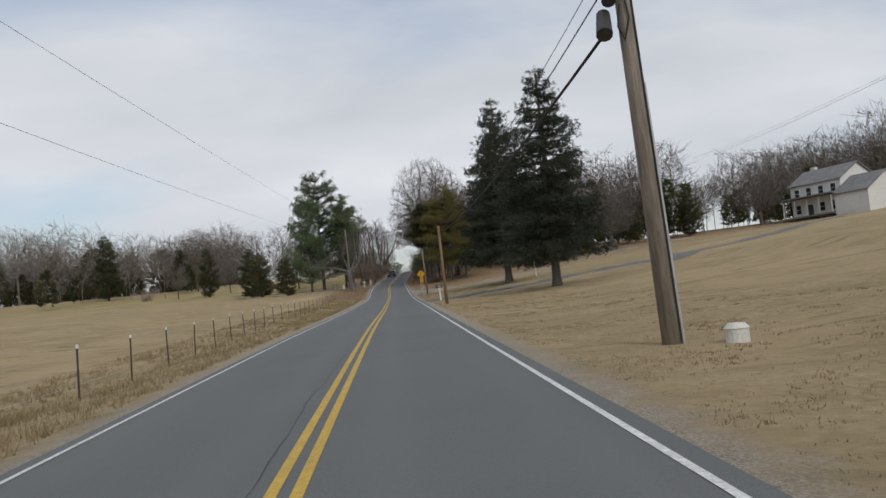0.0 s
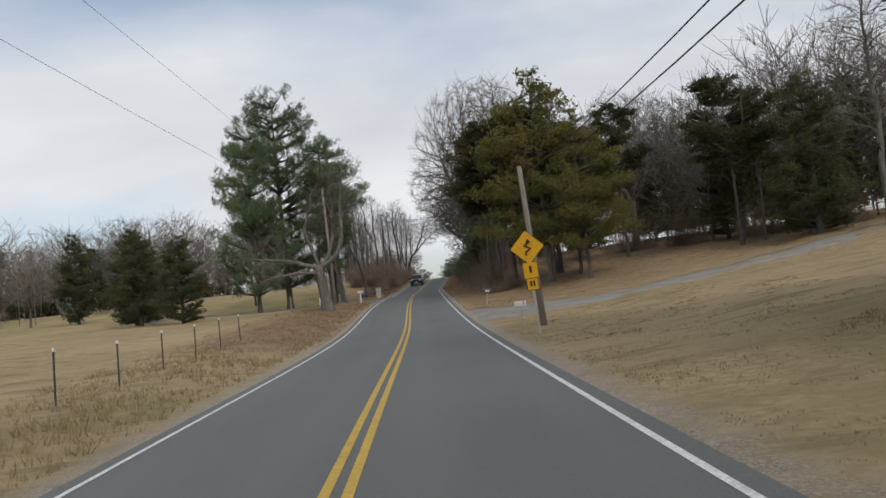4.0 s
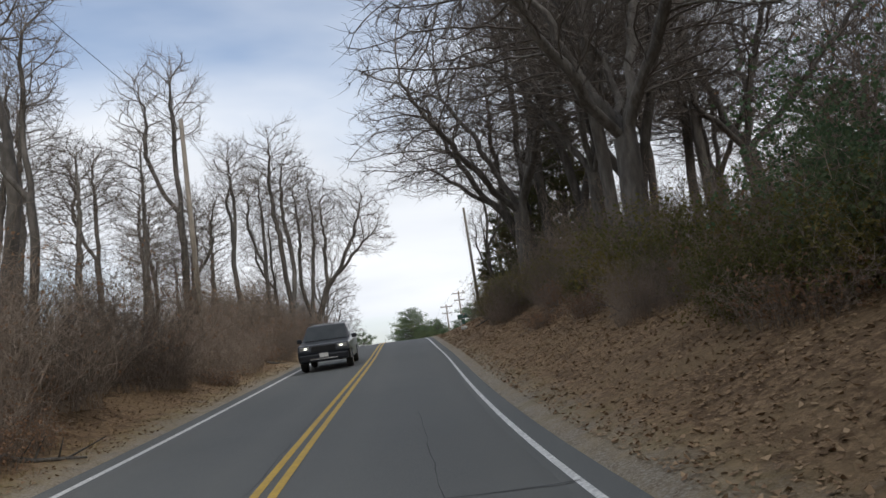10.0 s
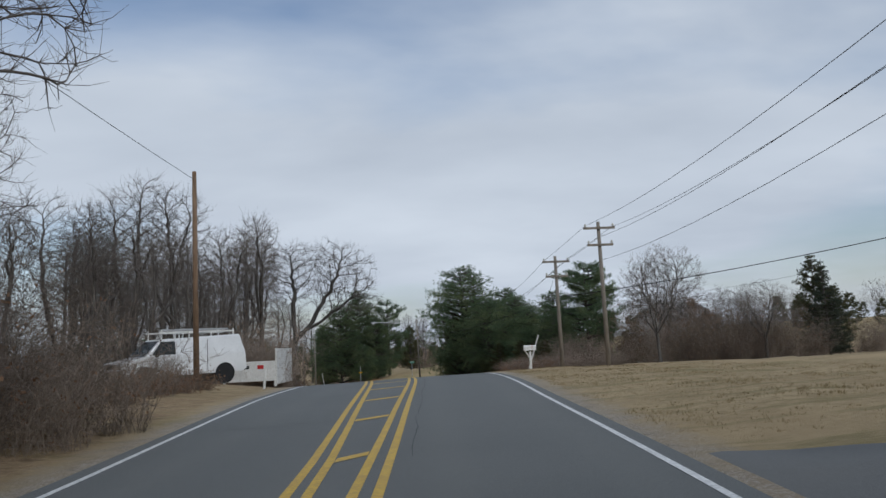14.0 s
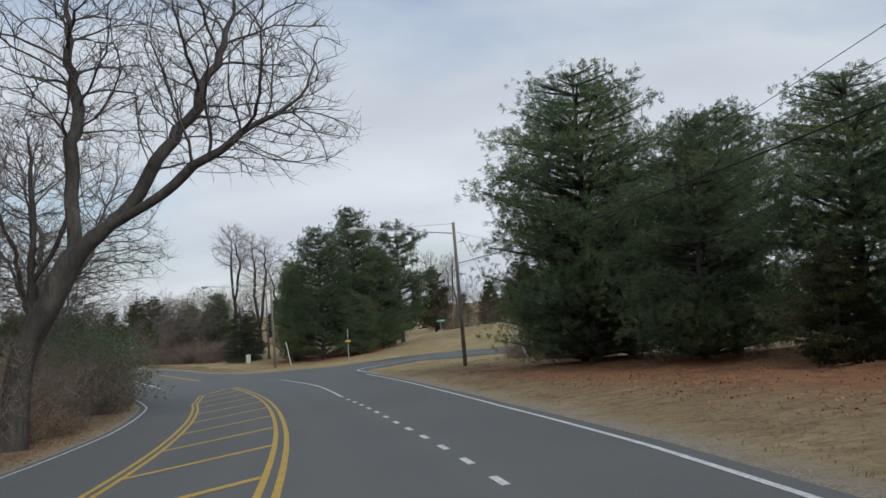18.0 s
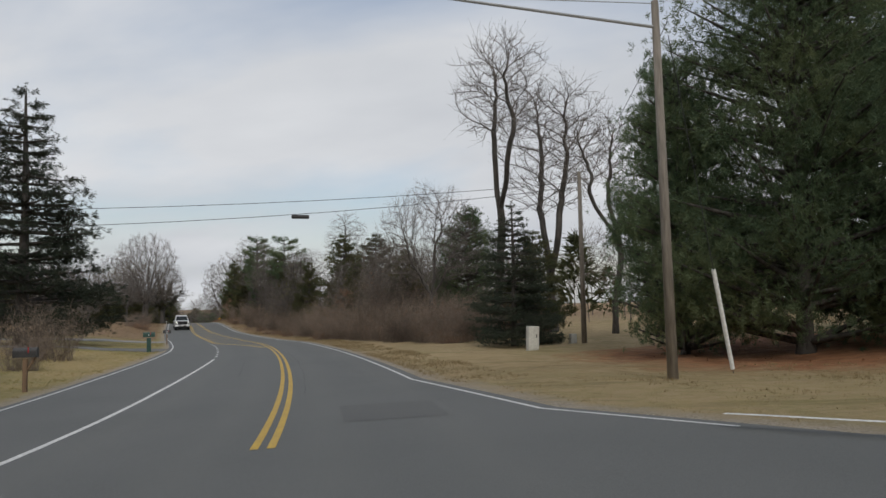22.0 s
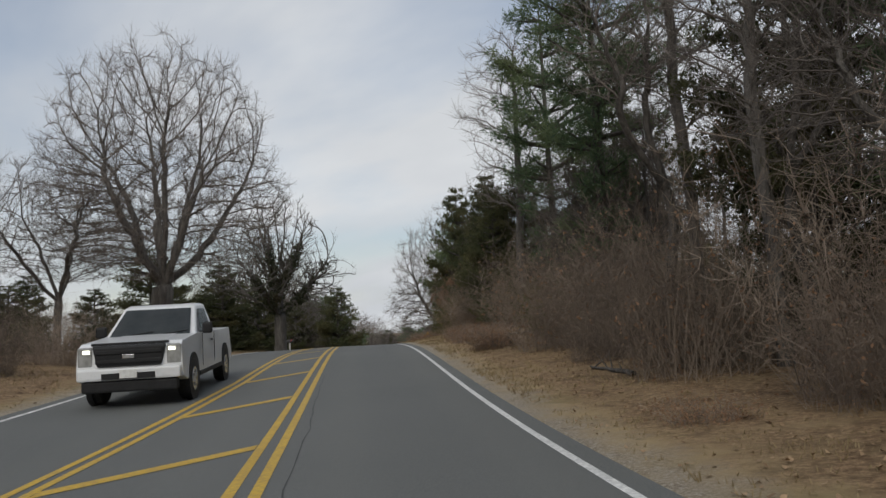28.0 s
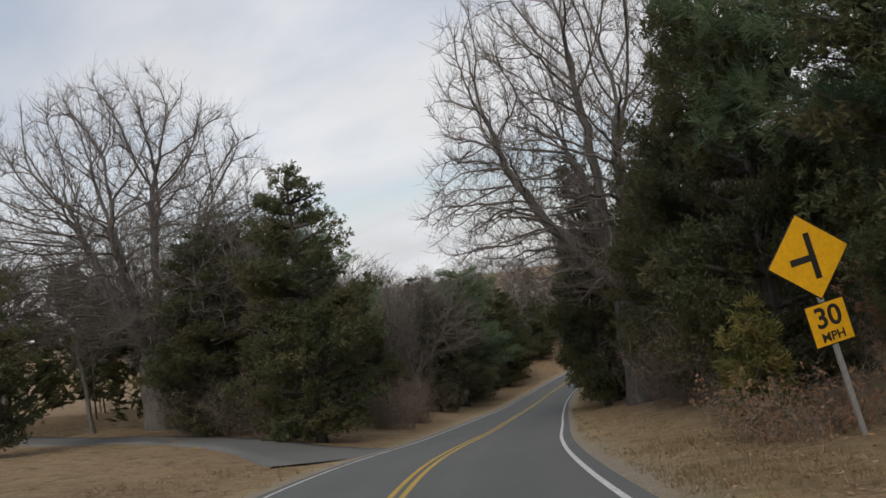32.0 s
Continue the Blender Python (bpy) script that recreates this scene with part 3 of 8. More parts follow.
line("edge_line", -25, 317, lambda s: table(EDGE_R, s) - 0.22, WHITE_LINE, 0.085)
line("edge_line", 337, S_END - 2, lambda s: table(EDGE_R, s) - 0.22, WHITE_LINE, 0.085)
line("edge_line", -25, S_END - 2, lambda s: -table(EDGE_L, s) + 0.22, WHITE_LINE, 0.085)
DASH_U = [(262, 3.0), (272, 2.9), (280, 2.5), (290, 2.4), (300, 2.5)]
for k in range(21):
    s = 267.0 + 1.65 * k
    line("lane_dash", s, s + 0.6, lambda q: table(DASH_U, q), WHITE_LINE, 0.10, 0.3)
line("lane_line", 302, 325, lambda s: np.interp(s, [303, 313, 325], [2.55, 3.1, 3.35]), WHITE_LINE, 0.09)
line("lane_line", 334, 364, lambda s: np.interp(s, [334, 349, 364], [-3.2, -3.1, -2.85]), WHITE_LINE, 0.11)
for k in range(13):
    s = 366.5 + 2.2 * k
    line("lane_dash", s, s + 0.75, lambda q: -2.85 - 0.013 * (q - 366), WHITE_LINE, 0.12, 0.4)


# ---- the side road and the drives ----
def lane(name, pts, widths, mat, lift, label, category):
    """A paved lane along plan points given as station and distance."""
    k = np.array(pts, float)
    k = smooth_line(np.c_[k, np.zeros(len(k))], 8)[:, :2]
    w = np.interp(np.linspace(0, 1, len(k)), np.linspace(0, 1, len(widths)), widths)
    x, y = spot(k[:, 0], k[:, 1])
    p = np.stack([x, y], 1)
    t = np.gradient(p, axis=0)
    t /= np.linalg.norm(t, axis=1)[:, None]
    n = np.stack([t[:, 1], -t[:, 0]], 1)
    across = [-0.504, -0.5, -0.33, -0.16, 0, 0.16, 0.33, 0.5, 0.504]
    verts, cols = [], len(across)
    for i in range(len(p)):
        for c in across:
            q = p[i] + n[i] * c * w[i]
            s, u = station(q[0], q[1])
            out = float(u[0] - table(EDGE_R, s)[0] if u[0] > 0 else -u[0] - table(EDGE_L, s)[0])
            rise = lift * min(max((out + 0.1) / 1.4, 0), 1) - 0.07 * min(max((0.1 - out) / 0.3, 0), 1)
            verts.append((q[0], q[1], float(ground_z(s, u)[0]) + rise - (0.5 if abs(c) > 0.502 and out > 0.8 else 0)))
    faces = [(i * cols + c, i * cols + c + 1, (i + 1) * cols + c + 1, (i + 1) * cols + c) for i in range(len(p) - 1) for c in range(cols - 1)]
    ob = mesh_object(name, verts, faces, mat, smooth=True)
    ob.data.attributes.new("track", "FLOAT", "POINT")
    return tagged(ob, label, category, kind="structure")


lane("side_road", [(327.6, 5), (326.2, 10.5), (324, 15.5), (321, 20), (315.5, 28), (306, 44)], [14, 9, 7, 6.2, 6, 6], ASPHALT, 0.14, "grey asphalt side road branching off at a junction", "road")
lane("drive", [(66.5, 2.9), (67.3, 8), (68.5, 16), (73, 28), (84, 44), (100, 62)], [6.0, 3.0, 2.4, 2.4, 2.4, 2.4], OLD_ASPHALT, 0.05, "narrow asphalt drive across the dry lawn", "driveway")
lane("drive", [(109, 2.9), (109, 8), (110, 16), (114, 30), (122, 50)], [11, 6.5, 4.0, 3, 3], GRAVEL, 0.05, "gravelly grey drive into the cedar grove", "driveway")
lane("drive", [(143, -2.9), (143.5, -8), (145, -16), (150, -30)], [7, 4, 3, 3], OLD_ASPHALT, 0.05, "worn drive between trees and mailboxes", "driveway")
lane("drive", [(228, 2.9), (228, 8), (229, 18), (232, 40)], [7, 3.6, 3, 3], OLD_ASPHALT, 0.05, "asphalt drive beside the dry field", "driveway")
lane("drive", [(380, -5.4), (380.6, -12), (383, -22), (387, -40)], [6, 3.2, 3, 3], OLD_ASPHALT, 0.05, "grey asphalt drive beside a green mailbox", "driveway")
lane("drive", [(403.5, -5.9), (403, -9), (402, -16), (401, -26), (400, -44)], [5, 2.4, 2.0, 2.0, 2.0], CONCRETE, 0.05, "narrow pale concrete drive across the lawn", "driveway")
lane("drive", [(497, -3), (501, -8), (507, -17), (513, -34), (514, -60)], [7, 4, 3.2, 3, 3], OLD_ASPHALT, 0.05, "gravel drive curving into bare woods", "driveway")


def arc_line(name, pts, mat, w=0.11):
    k = smooth_line(np.c_[np.array(pts, float), np.zeros(len(pts))], 8)[:, :2]
    d = np.gradient(k, axis=0)
    d /= np.linalg.norm(d, axis=1)[:, None]
    n = np.stack([d[:, 1], -d[:, 0]], 1) * w / 2
    verts = []
    for q in np.stack([k - n, k + n], 1).reshape(-1, 2):
        x, y = spot(q[0], q[1])
        verts.append((float(x), float(y), float(ground_z(q[0], q[1])[0]) + 0.165))
    mesh_object(name, verts, [(2 * i, 2 * i + 1, 2 * i + 3, 2 * i + 2) for i in range(len(k) - 1)], mat, road)


arc_line("edge_line", [(317, 6.72), (320.0, 7.1), (321.6, 8.2), (321.8, 10), (321, 12)], WHITE_LINE)
arc_line("edge_line", [(337, 5.3), (334.8, 7.0), (332.8, 10), (330.4, 13.5), (327.6, 17.5)], WHITE_LINE)

# ---- trees ----
UP = np.array([0.0, 0, 1])


def unit(v):
    return v / (np.linalg.norm(v) + 1e-9)


def grow(tubes, twigs, rng, p, d, length, r, level, top, wig=0.16, lift=0.06, kids=(11, 6, 6, 4), angle=(0.5, 0.85), clear=0.3):
    """One branch with all that grows from it. Thick wood goes to tubes, thin wood to twigs."""
    steps = (8, 6, 4, 3, 2)[level]
    pts, rad = [p], [r]
    for k in range(steps):
        d = unit(d + rng.normal(0, wig * (0.5 if level == 0 else 1), 3) + UP * lift * (level > 0))
        p = p + d * length / steps
        pts.append(p)
        rad.append(max(r * (1 - (0.84 if level == 0 else 0.82) * (k + 1) / steps), 0.006))
    (tubes if level < 2 else twigs).add(pts, rad, (9, 6, 4, 3, 3)[level])
    if level >= top:
        return
    n = kids[level]
    for k in range(n):
        t = clear + (1 - clear) * (k + rng.uniform(0.2, 0.9)) / n if level == 0 else 0.18 + 0.82 * (k + rng.uniform(0, 0.9)) / n
        i = min(int(t * steps), steps - 1)
        q = np.array(pts[i]) + (np.array(pts[i + 1]) - pts[i]) * (t * steps - i)
        along = unit(np.array(pts[i + 1]) - pts[i])
        side = unit(np.cross(along, rng.normal(0, 1, 3)))
        a = rng.uniform(*angle)
        kid = unit(along * math.cos(a) + side * math.sin(a))
        reach = (0.62 - 0.28 * t if level == 0 else 0.62 - 0.25 * t) * rng.uniform(0.75, 1.2)
        grow(tubes, twigs, rng, q, kid, length * reach, max(rad[i] * (0.62 if level == 0 else 0.55), 0.008), level + 1, top, wig, lift, kids, angle, clear)


def fill_crown(rng, stems, blobs, n, step=0.27, kill=0.42, pull=0.05, jitter=0.16, rounds=90, keep=0.55, head=2.0):
    """Branches that grow from given stems towards points strewn through the crown's blobs. Returns places, parents and stem nodes."""
    pos, par = [], []
    for stem in stems:
        pts = np.array(stem["pts"], float)
        seg = np.linalg.norm(np.diff(pts, axis=0), axis=1)
        run = np.r_[0, np.cumsum(seg)]
        t = np.linspace(0, run[-1], max(3, int(run[-1] / step)))
        line_pts = np.stack([np.interp(t, run, pts[:, k]) for k in range(3)], 1)
        wob = np.cumsum(rng.normal(0, stem.get("wig", 0.03), line_pts.shape), axis=0)
        wob -= np.linspace(0, 1, len(wob))[:, None] * wob[-1] * 0.5
        wob[:, 2] *= 0.3
        line_pts += wob * np.clip(np.arange(len(wob))[:, None] / 5, 0, 1)
        last = -1
        if pos:
            gap = np.linalg.norm(np.array(pos) - line_pts[0], axis=1)
            last = int(gap.argmin())
            line_pts += (np.array(pos[last]) - line_pts[0]) * np.linspace(1, 0, len(line_pts))[:, None]
            line_pts = line_pts[1:]
        for p in line_pts:
            pos.append(p)
            par.append(last)
            last = len(pos) - 1
    aim = []
    vol = np.array([b[3] * b[4] * b[5] for b in blobs]) ** 0.8
    for b, k in zip(blobs, (n * vol / vol.sum()).astype(int)):
        d = rng.normal(0, 1, (k, 3))
        d /= np.linalg.norm(d, axis=1)[:, None]
        aim.append(np.array(b[:3]) + d * np.array(b[3:6]) * rng.uniform(0.12, 1, (k, 1)) ** 0.42)
    aim = np.vstack(aim)
    pos = np.array(pos)
    near = np.full(len(aim), 1e9)
    who = np.zeros(len(aim), int)
    fresh = 0
    for _ in range(rounds):
        d = np.linalg.norm(aim[:, None] - pos[None, fresh:], axis=2)
        j = d.argmin(1)
        better = d[np.arange(len(aim)), j] < near
        near = np.where(better, d[np.arange(len(aim)), j], near)
        who = np.where(better, j + fresh, who)
        alive = near > kill
        aim, near, who = aim[alive], near[alive], who[alive]
        if not len(aim):
            break
        way = (aim - pos[who]) / near[:, None]
        total = np.zeros((len(pos), 3))
        np.add.at(total, who, way)
        ids = np.unique(who)
        d = total[ids]
        d /= np.linalg.norm(d, axis=1)[:, None] + 1e-9
        prior = np.array(par)[ids]
        onward = np.where((prior >= 0)[:, None], pos[ids] - pos[np.maximum(prior, 0)], UP)
        onward /= np.linalg.norm(onward, axis=1)[:, None] + 1e-9
        spread = pos[ids] - np.array([0, 0, head])
        spread /= np.linalg.norm(spread, axis=1)[:, None] + 1e-9
        d = d + keep * onward + keep * 0.7 * spread + rng.normal(0, jitter, d.shape) + UP * pull
        d /= np.linalg.norm(d, axis=1)[:, None]
        # no doubling back at the tips, and no more than three shoots from one place
        shoots = np.bincount(np.array(par)[np.array(par) >= 0], minlength=len(pos))[ids]
        turn = (d * onward).sum(1)
        ok = np.where(shoots == 0, turn > 0.55, turn > 0.05) & (shoots < 3)
        stuck = np.isin(who, ids[~ok])
        aim, near, who = aim[~stuck], near[~stuck], who[~stuck]
        ids, d = ids[ok], d[ok]
        if not len(ids) or not len(aim):
            break
        fresh = len(pos)
        pos = np.vstack([pos, pos[ids] + d * step])
        par.extend(ids.tolist())
    # ease the kinks
    par = np.array(par)
    for _ in range(2):
        total, count = np.zeros_like(pos), np.zeros(len(pos))
        np.add.at(total, par[1:][par[1:] >= 0], pos[1:][par[1:] >= 0])
        np.add.at(count, par[1:][par[1:] >= 0], 1)
        inner = (count > 0) & (par >= 0)
        mean = (total[inner] / count[inner][:, None] + pos[par[inner]]) / 2
        pos[inner] = pos[inner] * 0.5 + mean * 0.5
    return pos, par


def prisms(a, b, c, r):
    """Three-sided thin twigs through three rows of points, as one array of verts and one of faces."""
    d = c - a
    x = np.cross(d, np.array([0.31, 0.87, 0.38]))
    x /= np.linalg.norm(x, axis=1)[:, None] + 1e-9
    y = np.cross(d, x)
    y /= np.linalg.norm(y, axis=1)[:, None] + 1e-9
    rows = []
    for p, k in ((a, 1.0), (b, 0.75), (c, 0.3)):
        for t in (0, 2.09, 4.19):
            rows.append(p + (x * math.cos(t) + y * math.sin(t)) * (r * k)[:, None])
    v = np.stack(rows, 1).reshape(-1, 3)
    q = np.array([[0, 1, 4, 3], [1, 2, 5, 4], [2, 0, 3, 5], [3, 4, 7, 6], [4, 5, 8, 7], [5, 3, 6, 8]])
    f = (np.arange(len(a))[:, None, None] * 9 + q).reshape(-1, 4)
    return v, f


def bare_tree(seed, label, stems, blobs, n=900, girth=0.2, bark=None, tip=0.008, sprigs=2.0, sprig=0.45, rise=0.5, ivy=0, ivy_r=0.05, flare=1.5, twig_mat=None, **how):
    """A leafless broad-leaved tree, ten metres tall before it is scaled: stems, limbs that fill its crown, fine twigs on the thin wood."""
    rng = np.random.default_rng(seed)
    root = tagged(new("bare_tree"), label, "tree")
    pos, par = fill_crown(rng, stems, blobs, n, **how)
    m = len(pos)
    load = np.zeros(m)
    kids = [[] for _ in range(m)]
    for i in range(m - 1, -1, -1):
        if not kids[i]:
            load[i] += 1
        if par[i] >= 0:
            kids[par[i]].append(i)
            load[par[i]] += load[i]
    e = math.log(girth / tip) / math.log(load[0])
    rad = tip * load**e
    wood, thin = Tubes(), Tubes()
    for i in range(m):
        first = par[i] < 0 or max(kids[par[i]], key=lambda k: load[k]) != i
        if not first:
            continue
        chain = [i] if par[i] < 0 else [par[i], i]
        while kids[chain[-1]]:
            chain.append(max(kids[chain[-1]], key=lambda k: load[k]))
        r = rad[chain].copy()
        if par[i] >= 0:
            r[0] = r[1]
        p = pos[chain]
        if par[i] < 0:
            r[: min(5, len(r))] *= np.linspace(flare, 1, 5)[: len(r)]
        if len(chain) < 2:
            continue
        cut = int((r > 0.026).sum())
        if cut >= 2:
            wood.add(p[:cut], r[:cut], 9 if r[0] > 0.12 else 6)
            p, r = p[cut - 1 :], r[cut - 1 :]
        if len(p) >= 2:
            thin.add(p, r, 4 if r[0] > 0.018 else 3)
    wood.build("trunk", bark or BARK, root)
    slim = np.where(rad < 0.03)[0]
    slim = slim[par[slim] >= 0]
    pick = slim[rng.integers(0, len(slim), int(len(slim) * sprigs))]
    along = pos[pick] - pos[par[pick]]
    along /= np.linalg.norm(along, axis=1)[:, None] + 1e-9
    d = along * 0.8 + rng.normal(0, 0.62, along.shape) + UP * rise * rng.uniform(0.2, 1.2, (len(pick), 1))
    d /= np.linalg.norm(d, axis=1)[:, None]
    size = sprig * rng.uniform(0.45, 1.3, (len(pick), 1))
    mid = pos[pick] + d * size * 0.5
    end = mid + (d + rng.normal(0, 0.3, d.shape) + UP * rise * 0.5) * size * 0.45
    v, f = prisms(pos[pick], mid, end, np.full(len(pick), tip * 0.62))
    base = len(thin.v)
    thin.v.extend(v.tolist())
    thin.f.extend((f + base).tolist())
    thin.build("crown", twig_mat or TWIG, root, "fine leafless twigs")
    if ivy:
        spots = pos[(rad > ivy_r) & (pos[:, 2] > 2.2) & (pos[:, 2] < 8.2)]
        spots = spots[rng.integers(0, len(spots), ivy // 12)]
        ends = np.repeat(spots, 12, 0) + rng.normal(0, 0.13, (len(spots) * 12, 3))
        tagged(blades("ivy", ends, rng.normal(0, 1, ends.shape), 0.17, 3, 0.32, IVY, root, rng), "dark ivy leaves on the limbs")
    return root


def leaders(base, n, tilt, reach, seed, wig=0.05, curl=0.35):
    """Limbs that leave the head of a trunk, first outwards and then upwards."""
    rng = np.random.default_rng(seed)
    out = []
    for k in range(n):
        a = k * 2.4 + rng.uniform(-0.3, 0.3)
        t = tilt[0] + (tilt[1] - tilt[0]) * ((k + 0.5) / n)
        d = np.array([math.cos(a) * math.sin(t), math.sin(a) * math.sin(t), math.cos(t)])
        p, pts = np.array(base, float), []
        size = reach * rng.uniform(0.8, 1.15)
        for _ in range(5):
            pts.append(p)
            p = p + d * size / 4
            d = unit(d + UP * curl * math.sin(t))
        out.append(dict(pts=pts, wig=wig))
    return out


def young_tree(seed, label, tall=10.0, girth=0.2, bark=None, dead_leaves=0, **how):
    """A young leaf-holding tree, ten metres tall before it is scaled."""
    rng = np.random.default_rng(seed)
    root = tagged(new("bare_tree"), label, "tree")
    wood, twigs = Tubes(), Tubes()
    base = np.array([0, 0, -0.25])
    wood.add([base, base + UP * 0.35, base + UP * 0.9], [girth * 1.7, girth * 1.2, girth], 9)
    top = how.pop("top")
    grow(wood, twigs, rng, base + UP * 0.5, UP, tall * 0.8, girth, 0, top, **how)
    wood.build("trunk", bark or BARK, root)
    twigs.build("crown", TWIG, root, "fine leafless twigs")
    ends = np.array(twigs.v)[rng.integers(0, len(twigs.v), dead_leaves)]
    blades("dead_foliage", ends, rng.normal(0, 1, (dead_leaves, 3)), 0.2, 2, 0.22, DRY_LEAF, root, rng)
    return root


def blades(name, at, way, size, per, width, mat, parent, rng, spread=0.8):
    """Many small pointed leaves or needle sprays round given points."""
    at, way = np.repeat(at, per, 0), np.repeat(way, per, 0)
    n = len(at)
    size = np.broadcast_to(np.asarray(size, float), (n // per,)).repeat(per)[:, None] * rng.uniform(0.6, 1.2, (n, 1))
    way = way / (np.linalg.norm(way, axis=1)[:, None] + 1e-9) + rng.normal(0, spread, (n, 3))
    way /= np.linalg.norm(way, axis=1)[:, None]
    side = np.cross(way, rng.normal(0, 1, (n, 3)))
    side /= np.linalg.norm(side, axis=1)[:, None] + 1e-9
    at = at + rng.normal(0, 0.25, (n, 3)) * size
    verts = np.stack([at, at + way * size * 0.5 + side * width * size, at + way * size, at + way * size * 0.5 - side * width * size], 1).reshape(-1, 3)
    i = np.arange(n)[:, None] * 4
    return mesh_object(name, verts, i + np.arange(4), mat, parent, smooth=False)


def conifer(seed, name, label, shape, mat, tufts, size, per, width, droop=0.0, bare=0.1, spread=0.7, tiers=15, arms=6, lumps=0.22, bark=None, girth=0.2, clump=0.13):
    """An evergreen ten metres tall: trunk, tiers of arms, sprays of needles along each arm. shape: width by height."""
    rng = np.random.default_rng(seed)
    root = tagged(new(name), label, "tree")
    wood = Tubes()
    wood.add([(0, 0, -0.2), (0, 0, 0.4), (0.06, 0.03, 5), (0, 0.04, 9.6)], [girth * 1.5, girth, girth * 0.62, 0.03], 9)
    at, way, big = [], [], []
    weights = []
    arms_list = []
    for k in range(tiers):
        h = bare + (0.985 - bare) * ((k + rng.uniform(-0.3, 0.3)) / tiers)
        h = min(max(h, bare), 0.985)
        for _ in range(arms):
            a = rng.uniform(0, 2 * math.pi)
            reach = np.interp(h, [p[0] for p in shape], [p[1] for p in shape]) * rng.uniform(1 - lumps * 1.6, 1 + lumps)
            rise = rng.uniform(0.05, 0.32) - droop
            arms_list.append((h * 10, a, reach, rise))
            weights.append(reach**1.6 + 0.05)
    weights = np.array(weights) / sum(weights)
    for (h, a, reach, rise), w in zip(arms_list, weights):
        out = np.array([math.cos(a), math.sin(a), 0])
        turn = np.array([-math.sin(a), math.cos(a), 0])

        def on_arm(t):
            return np.array([0, 0, h]) + out * reach * t + UP * reach * (rise * t + (0.28 * droop * t * t * 2 if droop else 0.1 * t * t))

        if reach > 0.6:
            wood.add([on_arm(0), on_arm(0.5), on_arm(0.96)], [0.05 * reach**0.5, 0.03 * reach**0.5, 0.008], 4)
        heads = [(t, rng.normal(0, 0.2) * reach * (1.15 - 0.65 * t)) for t in rng.uniform(0.15, 1.0, 4 + int(reach * 3)) ** 0.55]
        for _ in range(max(3, int(tufts * w))):
            t, aside = heads[rng.integers(len(heads))]
            off = turn * aside + rng.normal(0, clump, 3) * np.array([1, 1, 0.6]) * reach**0.5 + UP * 0.04
            at.append(on_arm(t) + off)
            way.append(out * 0.8 + turn * rng.normal(0, 0.5) + UP * (0.35 - 1.7 * droop))
            big.append(size * rng.uniform(0.7, 1.25))
    wood.build("trunk", bark or DARK_BARK, root)
    at.extend([(0, 0, 9.2 + 0.13 * k) for k in range(6)])
    way.extend([UP] * 6)
    big.extend([size * 0.8] * 6)
    blades("crown", np.array(at), np.array(way), np.array(big), per, width, mat, root, rng, spread)
    return root


def thicket(seed, label, wide, tall, stems, mat, leafy=0, leaf_mat=None, name="shrub", arch=0.6):
    """A clump of thin arching stems from the ground."""
    rng = np.random.default_rng(seed)
    root = tagged(new(name), label, "shrub")
    t, fine = Tubes(), Tubes()
    tips = []
    for _ in range(stems):
        a, q = rng.uniform(0, 2 * math.pi), rng.uniform(0, 1) ** 0.5 * wide * 0.42
        p = np.array([math.cos(a) * q, math.sin(a) * q, -0.1])
        d = unit(np.array([rng.normal(0, 0.35), rng.normal(0, 0.35), 1.0]))
        length = tall * rng.uniform(0.5, 1.2)
        pts = [p]
        for k in range(8):
            d = unit(d + rng.normal(0, 0.1, 3) + np.array([math.cos(a), math.sin(a), -0.35]) * arch * 0.06 * k)
            p = p + d * length / 8
            pts.append(p)
        t.add(pts, np.linspace(0.0065, 0.0015, 9), 3)
        for k in range(15 if arch > 0.15 else 34):
            i = rng.integers(1, 9)
            e = unit(rng.normal(0, 0.8, 3) + UP * 0.6)
            small = min(length, 2.4 if arch > 0.15 else 1.5)
            q2 = pts[i] + e * small * rng.uniform(0.07, 0.2)
            q3 = q2 + unit(e + rng.normal(0, 0.4, 3)) * small * rng.uniform(0.05, 0.14)
            fine.add([pts[i], q2, q3], [0.0042, 0.003, 0.0015], 3)
            tips += [q2, q3]
    tagged(t.build("cane", mat, root), kind="stuff")
    tagged(fine.build("twig", mat, root), kind="stuff")
    if leafy:
        tips = np.array(tips)
        pick = tips[rng.integers(0, len(tips), leafy)] + rng.normal(0, 0.12, (leafy, 3))
        blades("foliage", pick, rng.normal(0, 1, (leafy, 3)) + UP * 0.3, 0.075, 3, 0.3, leaf_mat, root, rng, 0.9)
    return root


PINE_SHAPE = [(0, 2.6), (0.08, 3.0), (0.3, 3.1), (0.55, 2.7), (0.75, 2.1), (0.9, 1.3), (1, 0.35)]
TALL_PINE_SHAPE = [(0, 0.5), (0.25, 0.7), (0.45, 1.5), (0.65, 2.1), (0.82, 1.6), (0.94, 0.9), (1, 0.3)]
SPRUCE_SHAPE = [(0, 2.0), (0.15, 2.15), (0.4, 1.85), (0.65, 1.35), (0.83, 0.85), (0.94, 0.4), (1, 0.1)]
CONE_SHAPE = [(0, 2.4), (0.06, 2.7), (0.3, 2.3), (0.6, 1.5), (0.85, 0.7), (1, 0.12)]
CEDAR_SHAPE = [(0, 1.6), (0.15, 2.3), (0.4, 2.4), (0.65, 1.8), (0.85, 1.0), (1, 0.2)]

